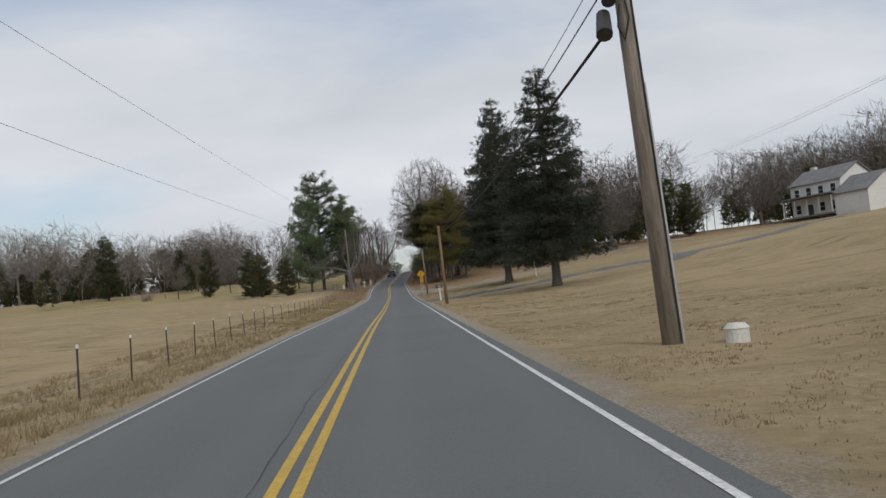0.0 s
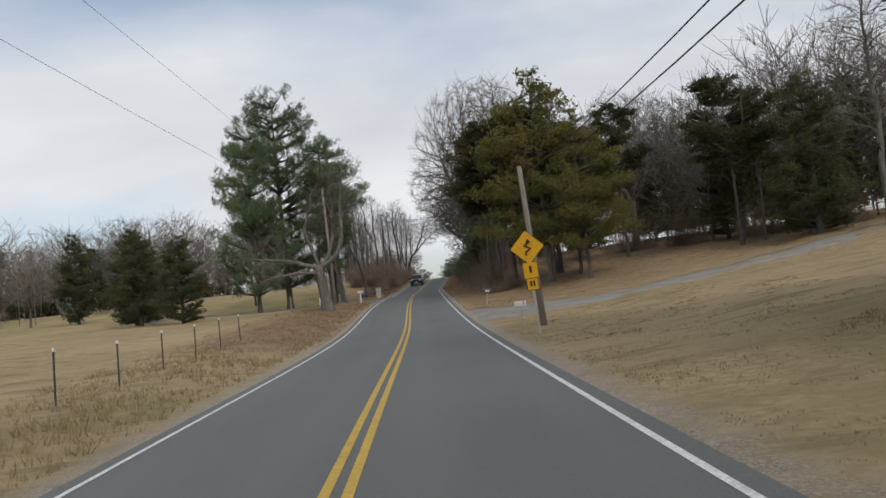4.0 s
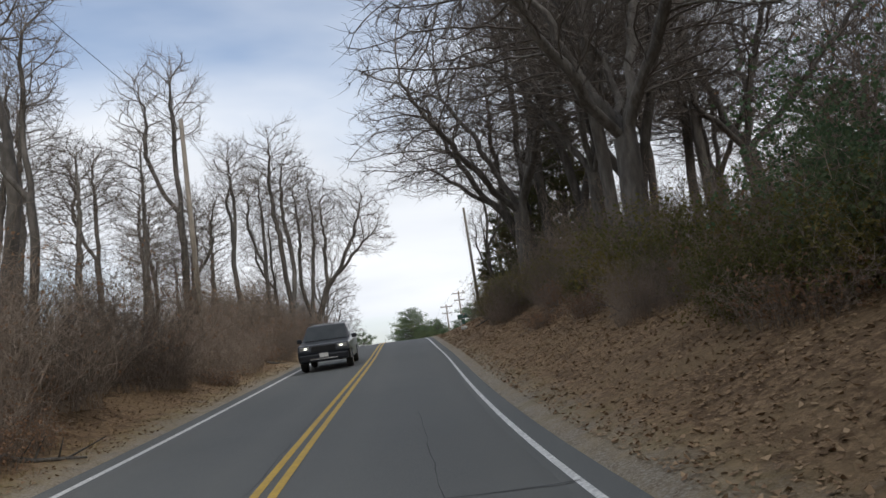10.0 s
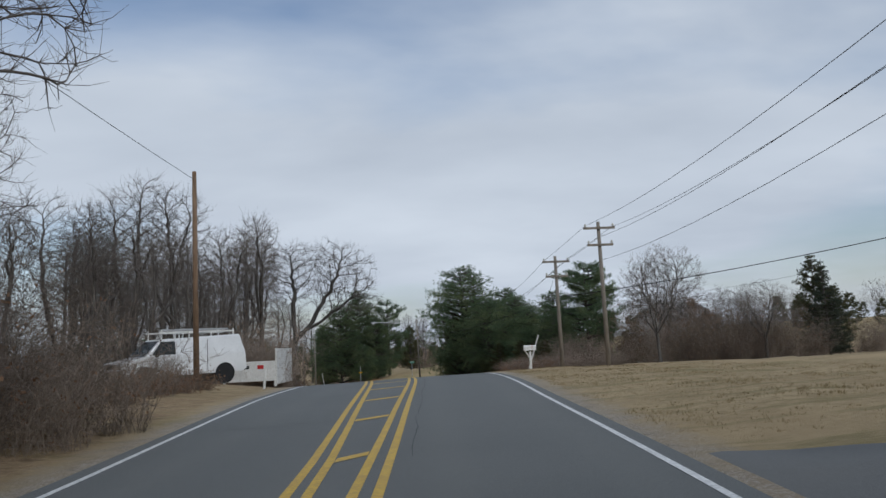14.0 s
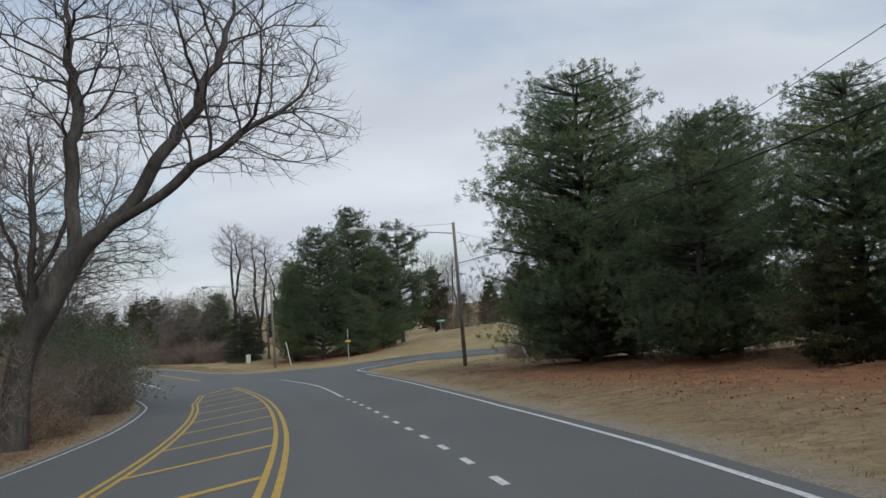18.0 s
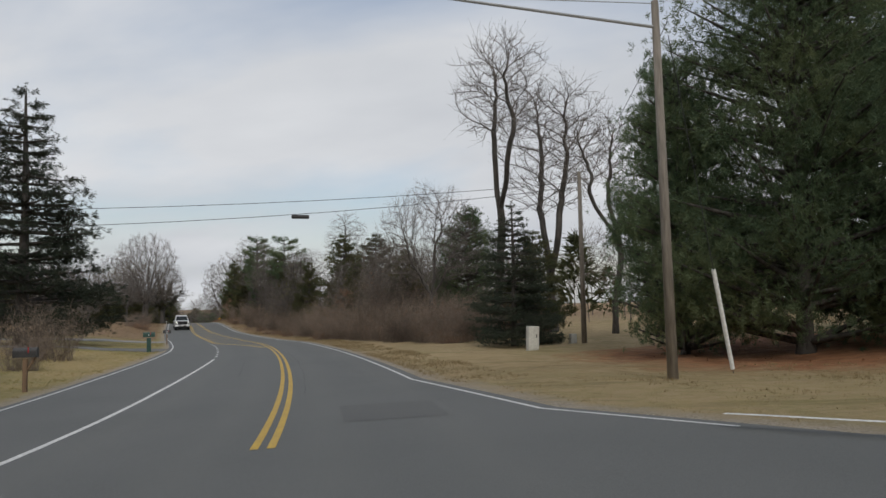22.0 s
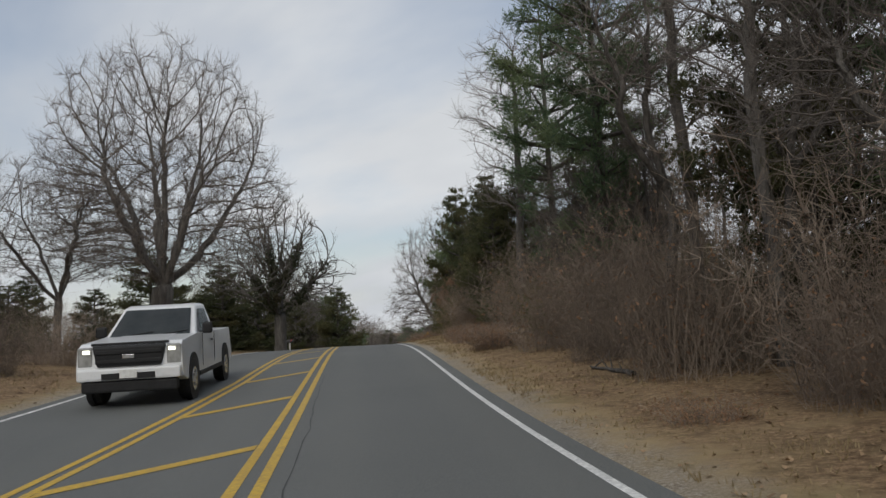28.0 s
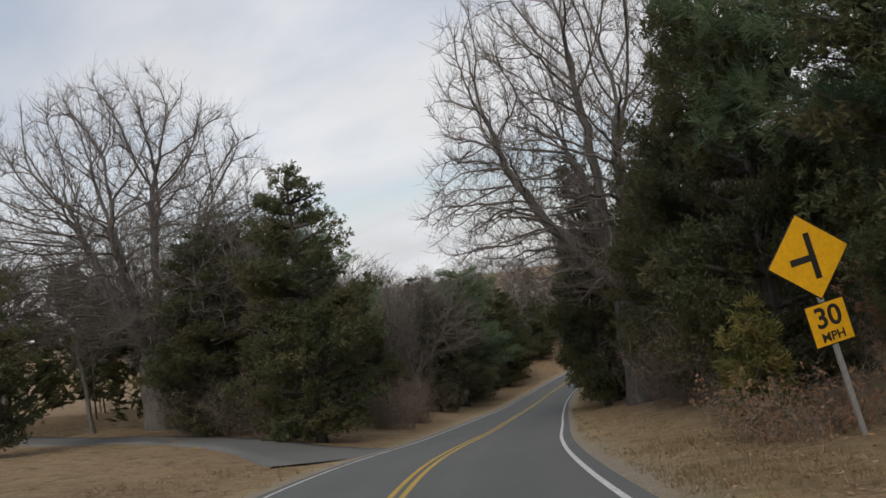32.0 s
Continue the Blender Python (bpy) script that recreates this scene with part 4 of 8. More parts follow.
KINDS = {
    "pine": conifer(1, "pine_tree", "bushy dark green white pine with soft needles", PINE_SHAPE, PINE, 11500, 0.135, 24, 0.06, bare=0.03, spread=0.85, tiers=30, arms=9, lumps=0.24, clump=0.2),
    "pine_b": conifer(2, "pine_tree", "ragged dark green white pine with open layered branches", [(0, 1.2), (0.15, 2.4), (0.4, 2.9), (0.6, 2.6), (0.8, 2.2), (0.95, 1.2), (1, 0.4)], PINE, 6600, 0.19, 22, 0.045, bare=0.1, tiers=18, arms=7, lumps=0.42),
    "tall_pine": conifer(3, "pine_tree", "tall pine with a bare lower trunk and dead side branches", TALL_PINE_SHAPE, PINE, 2300, 0.24, 10, 0.055, bare=0.2, tiers=14, arms=5, lumps=0.45, girth=0.17),
    "spruce": conifer(4, "spruce_tree", "tall dark Norway spruce with drooping branches", SPRUCE_SHAPE, SPRUCE, 9500, 0.13, 15, 0.085, droop=0.4, bare=0.14, tiers=32, arms=8, spread=0.5, lumps=0.26),
    "fir": conifer(5, "spruce_tree", "dark conical spruce with level sweeping branches", CONE_SHAPE, SPRUCE, 9000, 0.12, 15, 0.09, droop=0.24, bare=0.04, tiers=25, arms=8, spread=0.55, lumps=0.16),
    "cedar": conifer(6, "cedar_tree", "dense dull green red cedar", CEDAR_SHAPE, CEDAR, 9000, 0.13, 10, 0.17, bare=0.04, tiers=20, arms=8, spread=0.8, lumps=0.3),
    "olive_cedar": conifer(7, "cedar_tree", "rust-tinged olive green cedar with a bare lower trunk", [(0, 1.6), (0.2, 2.9), (0.42, 2.75), (0.66, 1.9), (0.88, 0.9), (1, 0.15)], OLIVE, 15000, 0.078, 15, 0.2, bare=0.17, tiers=16, arms=8, spread=0.8, lumps=0.35, bark=BARK, girth=0.13),
    "high_cedar": conifer(10, "cedar_tree", "dull green cedar with its crown high on a bare grey trunk", [(0, 0.8), (0.4, 1.3), (0.6, 2.0), (0.8, 1.6), (1, 0.3)], CEDAR, 5600, 0.13, 10, 0.18, bare=0.42, tiers=11, arms=6, spread=0.8, lumps=0.4, bark=BARK, girth=0.088),
    "maple": bare_tree(11, "wide leafless maple with a rounded twiggy crown", [dict(pts=[(0, 0, -0.3), (0.03, 0, 2.3)]), *leaders((0.03, 0, 2.1), 8, (0.12, 1.0), 4.6, 3)], [(0, 0, 5.9, 4.0, 4.0, 4.05), (0, 0, 4.4, 4.5, 4.5, 2.3)], 4200, girth=0.36, kill=0.27, step=0.22, rounds=130, sprigs=4.0, sprig=0.45),
    "forest": bare_tree(12, "tall leafless woodland tree with a narrow crown", [dict(pts=[(0, 0, -0.3), (0.1, 0.05, 4), (0.05, 0.2, 9.2)], wig=0.02)], [(0.1, 0.1, 7.3, 1.9, 1.9, 2.7), (0, 0, 4.6, 1.6, 1.6, 1.0)], 1500, girth=0.125, kill=0.3, step=0.24, sprigs=2.6),
    "forest_b": bare_tree(13, "leafless woodland tree with a forked dark trunk", [dict(pts=[(0, 0, -0.3), (0.1, 0, 2.0), (0.7, 0.2, 5), (0.9, 0.3, 8.8)], wig=0.025), dict(pts=[(0.1, 0, 1.7), (-0.5, -0.2, 3.4), (-0.7, -0.5, 8.2)], wig=0.03)], [(0.9, 0.3, 7.6, 1.5, 1.5, 2.3), (-0.7, -0.5, 7.2, 1.5, 1.5, 2.2), (0.1, 0, 5.4, 1.6, 1.6, 1.0)], 1700, girth=0.14, kill=0.3, step=0.24, bark=DARK_BARK, sprigs=2.5),
    "forest_c": bare_tree(14, "slender leafless tree with a crooked upright trunk", [dict(pts=[(0, 0, -0.3), (0.15, 0, 1.6), (-0.25, 0.1, 3.4), (0.2, 0, 5.6), (0.0, 0.1, 8.6)], wig=0.03), dict(pts=[(-0.1, 0.1, 4.2), (0.9, 0.5, 6), (1.2, 0.6, 8.4)], wig=0.06)], [(0.1, 0.1, 8.0, 1.3, 1.3, 1.9), (1.1, 0.6, 7.8, 1.2, 1.2, 1.7)], 1000, girth=0.11, kill=0.28, step=0.23, bark=DARK_BARK, jitter=0.24, sprigs=2.5),
    "spread": bare_tree(15, "leafless tree with wide reaching branches", [dict(pts=[(0, 0, -0.3), (0.1, 0.05, 3.0)]), *leaders((0.1, 0.05, 2.8), 5, (0.15, 1.0), 4.2, 5, 0.07)], [(0, 0, 6.6, 3.9, 3.9, 3.3), (0, 0, 5.0, 4.2, 4.2, 1.6)], 3000, girth=0.185, kill=0.3, step=0.23, rounds=120, sprigs=2.5, jitter=0.18),
    "leaner": bare_tree(16, "leafless roadside tree leaning out over the verge", [dict(pts=[(0, 0, -0.3), (0.25, 0, 1.6), (0.9, -0.2, 3.6)], wig=0.03), dict(pts=[(0.9, -0.2, 3.4), (1.9, -0.3, 5.0), (3.0, -0.2, 7.4), (3.4, -0.2, 9.0)], wig=0.05), dict(pts=[(0.9, -0.2, 3.5), (0.9, 0.2, 5.6), (1.2, 0.3, 9.2)], wig=0.05), dict(pts=[(1.2, -0.2, 4.0), (2.6, -1.0, 5.2), (4.0, -1.2, 6.2)], wig=0.05)], [(2.9, -0.4, 7.4, 2.2, 2.4, 2.4), (1.2, 0.3, 7.8, 1.8, 2.0, 2.0), (3.8, -1.0, 5.9, 1.5, 1.6, 1.0)], 2600, girth=0.19, kill=0.28, step=0.23, rounds=120, bark=DARK_BARK, sprigs=2.5),
    "gnarled": bare_tree(17, "old gnarled oak with thick cut limbs and bare twigs", [dict(pts=[(0, 0, -0.3), (-0.1, 0, 1.2), (-0.35, 0, 2.7)], wig=0.02), dict(pts=[(-0.35, 0, 2.6), (0.7, 0.1, 3.1), (1.3, 0.2, 4.2), (1.3, 0.2, 6.4), (1.7, 0.3, 9.0)], wig=0.06), dict(pts=[(-0.3, 0, 2.7), (-0.5, 0.2, 4.2), (-0.7, 0.1, 5.2), (-0.3, 0.2, 7.4)], wig=0.07), dict(pts=[(-0.35, 0, 2.6), (-1.6, 0.2, 3.0), (-3.0, 0.3, 3.4), (-4.6, 0.2, 3.7)], wig=0.07), dict(pts=[(-0.35, 0, 2.5), (-1.5, -0.9, 2.5), (-3.0, -1.4, 2.3), (-4.0, -1.7, 1.8)], wig=0.06), dict(pts=[(-0.3, 0, 2.6), (0.4, 0.9, 3.2), (0.8, 1.4, 5.0), (0.6, 1.6, 7.5)], wig=0.06)], [(1.5, 0.3, 7.6, 1.4, 1.4, 2.3), (-0.4, 0.3, 6.6, 1.2, 1.2, 1.6), (-3.6, 0, 3.8, 2.4, 1.8, 1.3), (-3.2, -1.4, 2.4, 1.6, 1.0, 0.7), (0.6, 1.5, 6.6, 1.1, 1.2, 1.7)], 1700, girth=0.33, kill=0.3, jitter=0.28, sprigs=2.0, flare=1.6),
    "ivy_oak": bare_tree(18, "grey dying oak with stubby limbs and dark ivy", [dict(pts=[(0, 0, -0.3), (0.05, 0, 3.0), (0.12, 0, 6), (-0.3, 0.1, 9.6)], wig=0.02), *leaders((0.05, 0, 3.3), 8, (0.16, 0.55), 6.2, 8, 0.03, 0.08), *leaders((0.05, 0, 2.7), 7, (0.7, 1.15), 5.2, 9, 0.05, 0.16)], [(0, 0, 6.8, 3.0, 3.0, 3.2), (0, 0, 4.6, 4.9, 4.9, 1.7)], 700, girth=0.40, kill=0.36, tip=0.013, sprigs=1.3, sprig=0.4, jitter=0.2, pull=0.2, keep=1.1, ivy=3400, ivy_r=0.06, twig_mat=DARK_BARK),
    "brown_leaf": young_tree(19, "young oak holding pale brown withered leaves", girth=0.09, clear=0.15, kids=(10, 5, 4, 3), angle=(0.5, 0.9), lift=0.06, wig=0.15, top=3, dead_leaves=2600),
    "bramble": thicket(21, "brown tangle of leafless brambles and saplings", 3.0, 2.2, 200, BRAMBLE, name="bramble_thicket", arch=0.45),
    "bramble_b": thicket(22, "dense leafless brown thicket", 3.0, 2.9, 210, BRAMBLE, 250, DRY_LEAF, "bramble_thicket", 0.2),
    "low_brush": thicket(23, "low brown brush with withered leaves", 2.6, 1.1, 110, BRAMBLE, 700, DRY_LEAF, "brush_clump"),
    "holly": thicket(24, "dark green holly bush", 3.0, 2.6, 110, BRAMBLE, 9500, HOLLY, "holly_bush", 0.3),
    "sapling": thicket(25, "thicket of upright grey saplings", 2.6, 2.9, 85, BRAMBLE, name="sapling_clump", arch=0.1),
    "green_brush": thicket(27, "olive green tangle of honeysuckle over brown canes", 2.8, 1.9, 120, BRAMBLE, 5200, OLIVE, "brush_clump", 0.4),
    "shrub": thicket(26, "twiggy leafless garden shrub", 1.6, 1.9, 90, BRAMBLE, arch=0.35),
    "young_cedar": conifer(9, "cedar_tree", "small bright olive green cedar", CEDAR_SHAPE, OLIVE, 1200, 0.6, 8, 0.1, bare=0.02, tiers=12, arms=7, spread=0.8),
}
FIRST = dict.fromkeys(KINDS, True)
RNG = np.random.default_rng(77)


def plant(kind, s, u, tall, wide=None, turn=None, group="", sink=0.1):
    """Sets a tree so many metres tall on the ground; the first of a kind is the made one itself."""
    base = KINDS[kind]
    unit_h = 10.0 if base.name.split(".")[0].endswith("tree") else 1.0
    k = tall / unit_h
    w = (wide or 1.0) * k
    x, y = spot(s, u)
    turn = float(RNG.uniform(0, 360)) if turn is None else turn + heading(s)
    m = pose(float(x), float(y), float(ground_z(s, u)[0]) - sink, 0, 0, turn) @ Matrix.Diagonal((w, w, k, 1))
    if FIRST[kind]:
        FIRST[kind] = False
        base.matrix_basis = m
        ob = base
    else:
        ob = copy_thing(base, m @ Matrix.Diagonal((*(1 / v for v in base.scale), 1)))
    if group:
        tagged(ob, group=group)
    return ob


# far woods: many simple trees in one mesh
def far_forms():
    forms = []
    for seed, blobs, h in ((31, [(0, 0, 6.2, 2.6, 2.6, 3.6)], 3.4), (32, [(0, 0, 6.9, 1.9, 1.9, 2.9)], 4.4), (33, [(0.3, 0, 5.8, 3.2, 3.2, 3.8)], 2.6), (34, [(0.7, 0, 7.2, 1.6, 1.6, 2.6), (-0.8, 0.2, 6.4, 1.6, 1.6, 2.6)], 3.2)):
        rng = np.random.default_rng(seed)
        pos, par = fill_crown(rng, [dict(pts=[(0, 0, -0.3), (0, 0, h), (0.2, 0.1, h + 2.6)], wig=0.05)], blobs, 300, step=0.5, kill=0.5)
        load = np.zeros(len(pos))
        for i in range(len(pos) - 1, -1, -1):
            load[i] = max(load[i], 1)
            if par[i] >= 0:
                load[par[i]] += load[i]
        rad = 0.013 * load**0.37
        i = np.where(par >= 0)[0]
        a, b = pos[par[i]], pos[i]
        pick = i[rng.integers(0, len(i), int(len(i) * 2.2))]
        pick = pick[load[pick] < 25]
        d = pos[pick] - pos[par[pick]]
        d = d / np.linalg.norm(d, axis=1)[:, None] + rng.normal(0, 0.6, d.shape) + UP * 0.4
        a, b, r = np.vstack([a, pos[pick]]), np.vstack([b, pos[pick] + d * rng.uniform(0.35, 0.8, (len(pick), 1))]), np.r_[rad[i], np.full(len(pick), 0.014)]
        side = np.cross(b - a, rng.normal(0, 1, a.shape))
        side *= (r / (np.linalg.norm(side, axis=1) + 1e-9))[:, None]
        other = np.cross(b - a, side)
        other *= (r / (np.linalg.norm(other, axis=1) + 1e-9))[:, None]
        v = np.stack([a - side, a + side, b + side * 0.6, b - side * 0.6], 1).reshape(-1, 3)
        thick = r > 0.03
        v2 = np.stack([a - other, a + other, b + other * 0.6, b - other * 0.6], 1)[thick].reshape(-1, 3)
        v = np.vstack([v, v2])
        forms.append((v, np.arange(len(v)).reshape(-1, 4)))
    return forms


FAR_FORMS = far_forms()


def far_cedar(rng):
    n = 170
    h = rng.uniform(0.06, 1, n) ** 0.8
    a = rng.uniform(0, 6.3, n)
    r = np.interp(h, [p[0] for p in CEDAR_SHAPE], [p[1] for p in CEDAR_SHAPE]) * rng.uniform(0.6, 1.0, n)
    at = np.stack([np.cos(a) * r, np.sin(a) * r, h * 10], 1)
    way = np.stack([np.cos(a), np.sin(a), 0.4 + 0 * a], 1)
    at, way = np.repeat(at, 4, 0), np.repeat(way, 4, 0) + rng.normal(0, 0.6, (4 * n, 3))
    side = np.cross(way, rng.normal(0, 1, (4 * n, 3)))
    side /= np.linalg.norm(side, axis=1)[:, None]
    v = np.stack([at - way * 0.3, at + side * 0.16, at + way * 0.7, at - side * 0.16], 1).reshape(-1, 3)
    return v, np.arange(4 * n)[:, None] * 4 + np.arange(4)


def far_wood(seed, label, areas, evergreen=0.2):
    """Woods too far off to tell the trees apart. areas: stations, distances, count, height."""
    rng = np.random.default_rng(seed)
    pile = {"woodland": ([], []), "evergreen_woodland": ([], [])}
    cedars = [far_cedar(rng) for _ in range(3)]
    for s0, s1, u0, u1, n, tall in areas:
        for _ in range(n):
            s, u = rng.uniform(s0, s1), rng.uniform(u0, u1)
            green = rng.random() < evergreen
            v, f = cedars[rng.integers(3)] if green else FAR_FORMS[rng.integers(4)]
            k = tall * (0.65 if green else 1) * rng.uniform(0.75, 1.25) / 10
            w, a = k * rng.uniform(0.85, 1.25), rng.uniform(0, 6.3)
            x, y = spot(s, u)
            z = float(ground_z(s, u)[0])
            c, q = math.cos(a), math.sin(a)
            v2 = np.stack([x + w * (c * v[:, 0] - q * v[:, 1]), y + w * (q * v[:, 0] + c * v[:, 1]), z + k * v[:, 2]], 1)
            vs, fs = pile["evergreen_woodland" if green else "woodland"]
            fs.append(f + sum(len(b) for b in vs))
            vs.append(v2)
    for name, mat in (("woodland", TWIG), ("evergreen_woodland", CEDAR)):
        vs, fs = pile[name]
        if vs:
            tagged(mesh_object(name, np.vstack(vs), np.vstack(fs), mat), label, "woodland", kind="stuff")

# ---- planting, stretch by stretch: kind, station, distance from the centre line, height, width factor ----
def bed(rows, group=""):
    for kind, s, u, tall, *wide in rows:
        plant(kind, s, u, tall, *wide, group=group)


def wood(kinds, s0, s1, u0, u1, n, tall, group, seed, jit=0.25):
    rng = np.random.default_rng(seed)
    for _ in range(n):
        s, u = rng.uniform(s0, s1), rng.uniform(u0, u1)
        plant(kinds[rng.integers(len(kinds))], s, u, tall * rng.uniform(1 - jit, 1 + jit), float(rng.uniform(0.85, 1.2)), group=group)


# the lawn and field at the start
bed([("spruce", 57.5, 13.3, 17.5, 1.0), ("spruce", 79, 12.9, 20, 0.95), ("spruce", 75, 12.2, 17, 0.8)], "dark evergreens on the lawn")
bed([("pine_b", 150.5, -13, 23, 0.72), ("cedar", 182, -69, 16, 0.8), ("cedar", 151.5, -35.6, 10, 0.75), ("cedar", 205, -84, 13, 0.9), ("spread", 156, -43, 6.5, 1.0), ("spread", 170, -36, 7, 1.0), ("shrub", 163, -52, 1.6), ("spread", 190, -50, 11, 0.9)])
bed([("cedar", 126, 52, 8, 0.9), ("maple", 128, 66, 11, 0.9), ("maple", 118, 36, 12, 0.8), ("forest", 114, 29, 15), ("cedar", 118, 27, 11)])

# the cedar grove and the bank
bed([("olive_cedar", 125.4, 10.6, 16.4, 0.95), ("high_cedar", 127.4, 9.6, 14, 1.1), ("high_cedar", 132.8, 6.9, 14, 1.0), ("high_cedar", 128.6, 11.6, 14, 1.0), ("high_cedar", 131, 7.6, 14, 1.0), ("olive_cedar", 122.4, 12.8, 12.5, 0.9), ("bramble_b", 136, 20, 1.1, 1.3), ("bramble_b", 131, 23, 1.1, 1.3), ("bramble_b", 126, 27, 1.1, 1.3), ("bramble_b", 121, 30, 1.1, 1.3), ("cedar", 124, 29, 6, 1.1), ("cedar", 130, 26, 6.5, 1.1), ("high_cedar", 133.5, 10.6, 13, 1.0), ("high_cedar", 131, 18, 13, 1.0), ("high_cedar", 123, 24, 13, 1.2), ("forest_c", 133, 9, 13), ("forest_c", 126.5, 13, 12), ("forest_b", 129, 12, 14), ("sapling", 132, 12.5, 0.8), ("sapling", 136, 15, 0.8),
     ("forest", 152, 10.5, 21), ("forest_b", 155, 9.5, 19), ("maple", 167, 9.6, 25, 0.85), ("spread", 146, 9.4, 15), ("forest_c", 144, 11, 15)])
bed([("tall_pine", 159.3, -8.7, 20, 0.9), ("tall_pine", 161, -9.4, 17, 0.8), ("tall_pine", 147.2, -8.0, 17, 0.95),
     ("pine_b", 143, -14.5, 18, 0.6), ("cedar", 128, -17, 7, 1.1), ("cedar", 133, -22, 8, 1.1), ("cedar", 140, -25, 9), ("forest_c", 165, -20, 13), ("forest_c", 189, -10.8, 16.6, 1.2)])
wood(["forest", "forest_b", "spread", "forest_c", "forest"], 140, 206, 8.2, 24, 27, 15, "woodland on the bank", 7)
wood(["sapling", "bramble_b", "bramble", "sapling"], 142, 197, 7.0, 11.5, 36, 0.95, "undergrowth on the bank", 9, 0.4)
wood(["low_brush", "bramble", "sapling"], 150, 212, 5.4, 7.6, 24, 0.4, "sprouts on the bank", 10, 0.4)
wood(["bramble", "bramble_b", "low_brush", "sapling"], 125, 143, 5.7, 7.8, 17, 0.62, "brush at the foot of the grove", 40)
wood(["low_brush", "green_brush", "bramble", "low_brush"], 172, 203, 5.5, 7.0, 26, 0.6, "sprouts on the bank", 43, 0.35)
wood(["green_brush"], 147, 158, 6.8, 8.6, 5, 0.8, "honeysuckle on the bank", 41)
wood(["green_brush", "green_brush", "low_brush"], 174, 202, 7.2, 10.5, 13, 0.85, "honeysuckle on the bank", 42)
wood(["low_brush", "bramble", "low_brush"], 201, 215, 7.2, 10.5, 12, 0.5, "sprouts on the bank", 44)
bed([("cedar", 151.5, 7.6, 4.4, 1.15), ("holly", 152.5, 7.0, 0.9, 1.1)])
bed([("holly", 160.2, 8.0, 1.9, 0.9), ("holly", 161.6, 9.6, 2.2, 0.8), ("pine_b", 152.8, 9.8, 6.8, 1.0), ("holly", 172, 7.6, 0.9, 1.0), ("holly", 167, 8.4, 0.8, 1.2), ("low_brush", 206, 8.0, 1.6), ("cedar", 215, 9.4, 8.4, 0.75), ("cedar", 218, 8.2, 5.6, 0.8), ("forest_c", 219.5, 8.4, 9), ("forest_c", 214, 7.8, 11), ("forest", 209, 9.6, 11), ("forest_c", 206.5, 9.8, 11), ("forest", 211.5, 11, 10.5), ("forest_b", 205, 11.5, 11), ("cedar", 203.6, 9.4, 7.5, 0.75), ("forest_c", 217, 9.6, 10), ("bramble", 213, 8.8, 0.9), ("bramble", 210, 9.2, 0.9), ("green_brush", 205.5, 9.0, 1.0), ("forest", 219, 11, 10), ("cedar", 200, 10, 9, 0.7), ("spread", 198, 7.4, 15, 1.25), ("forest_b", 192, 9, 17), ("forest", 195, 10.5, 17), ("forest", 188, 8.6, 17), ("spread", 184, 8.2, 15, 1.2)])
plant("leaner", 202, 8.6, 13, 1.0, turn=170)
wood(["bramble_b", "bramble", "low_brush"], 174, 214, -8.4, -5.2, 32, 1.05, "brush along the bank", 11)
wood(["low_brush", "low_brush", "bramble"], 171, 214, -6.2, -4.1, 31, 0.62, "brush along the bank", 18)
wood(["low_brush", "bramble", "low_brush"], 163, 172, -6.4, -4.8, 9, 0.45, "brush along the bank", 45)
wood(["forest", "forest_c", "forest_b"], 186, 226, -17, -8.5, 13, 11.5, "row of bare trees", 12)
bed([("forest_c", 209, -7.6, 13), ("forest_b", 216, -5.6, 15.5, 1.1), ("forest_c", 218.5, -7.5, 14), ("spread", 229, -5.0, 10, 0.8), ("forest_c", 200, -8.2, 15), ("forest_b", 220, -5.2, 14), ("forest_c", 224, -8, 12), ("forest", 228, -9.5, 11), ("forest_c", 233, -10, 10), ("spread", 236, -9.5, 8)])
plant("leaner", 222.5, -5.1, 13, 1.0, turn=0)
wood(["bramble_b", "bramble", "sapling"], 213, 238, -8.8, -4.7, 17, 0.85, "brush along the bank", 13)
bed([("bramble", 240 + 2.4 * k, -8.2 - 0.4 * (k % 3), 0.5) for k in range(5)] + [("low_brush", 242 + 2.2 * k, -7.2, 0.7) for k in range(4)], "brush along the bank")

# the bend
wood(["forest", "forest_c"], 262, 276, -22, -10, 14, 9, "woodland in the bend", 14)
wood(["forest", "forest_b", "forest_c"], 276, 312, -24, -9.5, 34, 12.5, "woodland in the bend", 15)
wood(["bramble_b", "bramble", "low_brush", "sapling"], 262, 322, -10, -6.8, 34, 1.05, "brush in the bend", 16)
plant("gnarled", 127.0, -6.0, 12.5, 0.95, turn=0)
plant("leaner", 145.7, -6.6, 9.5, 0.8, turn=170)
plant("leaner", 163.3, -5.9, 13, 0.6, turn=190)
plant("leaner", 298, -7.4, 15.4, 1.25, turn=15)
bed([("forest_c", 285, -9.2, 14.8), ("forest_c", 293, -8.6, 14.5), ("spread", 318, -9.8, 15.5, 1.0), ("holly", 321, -8.0, 1.5), ("holly", 318, -8.4, 1.5), ("holly", 326, -8.6, 1.6), ("cedar", 327, -11, 5), ("holly", 314, -8.0, 1.0), ("forest_c", 309, -9.0, 14)])
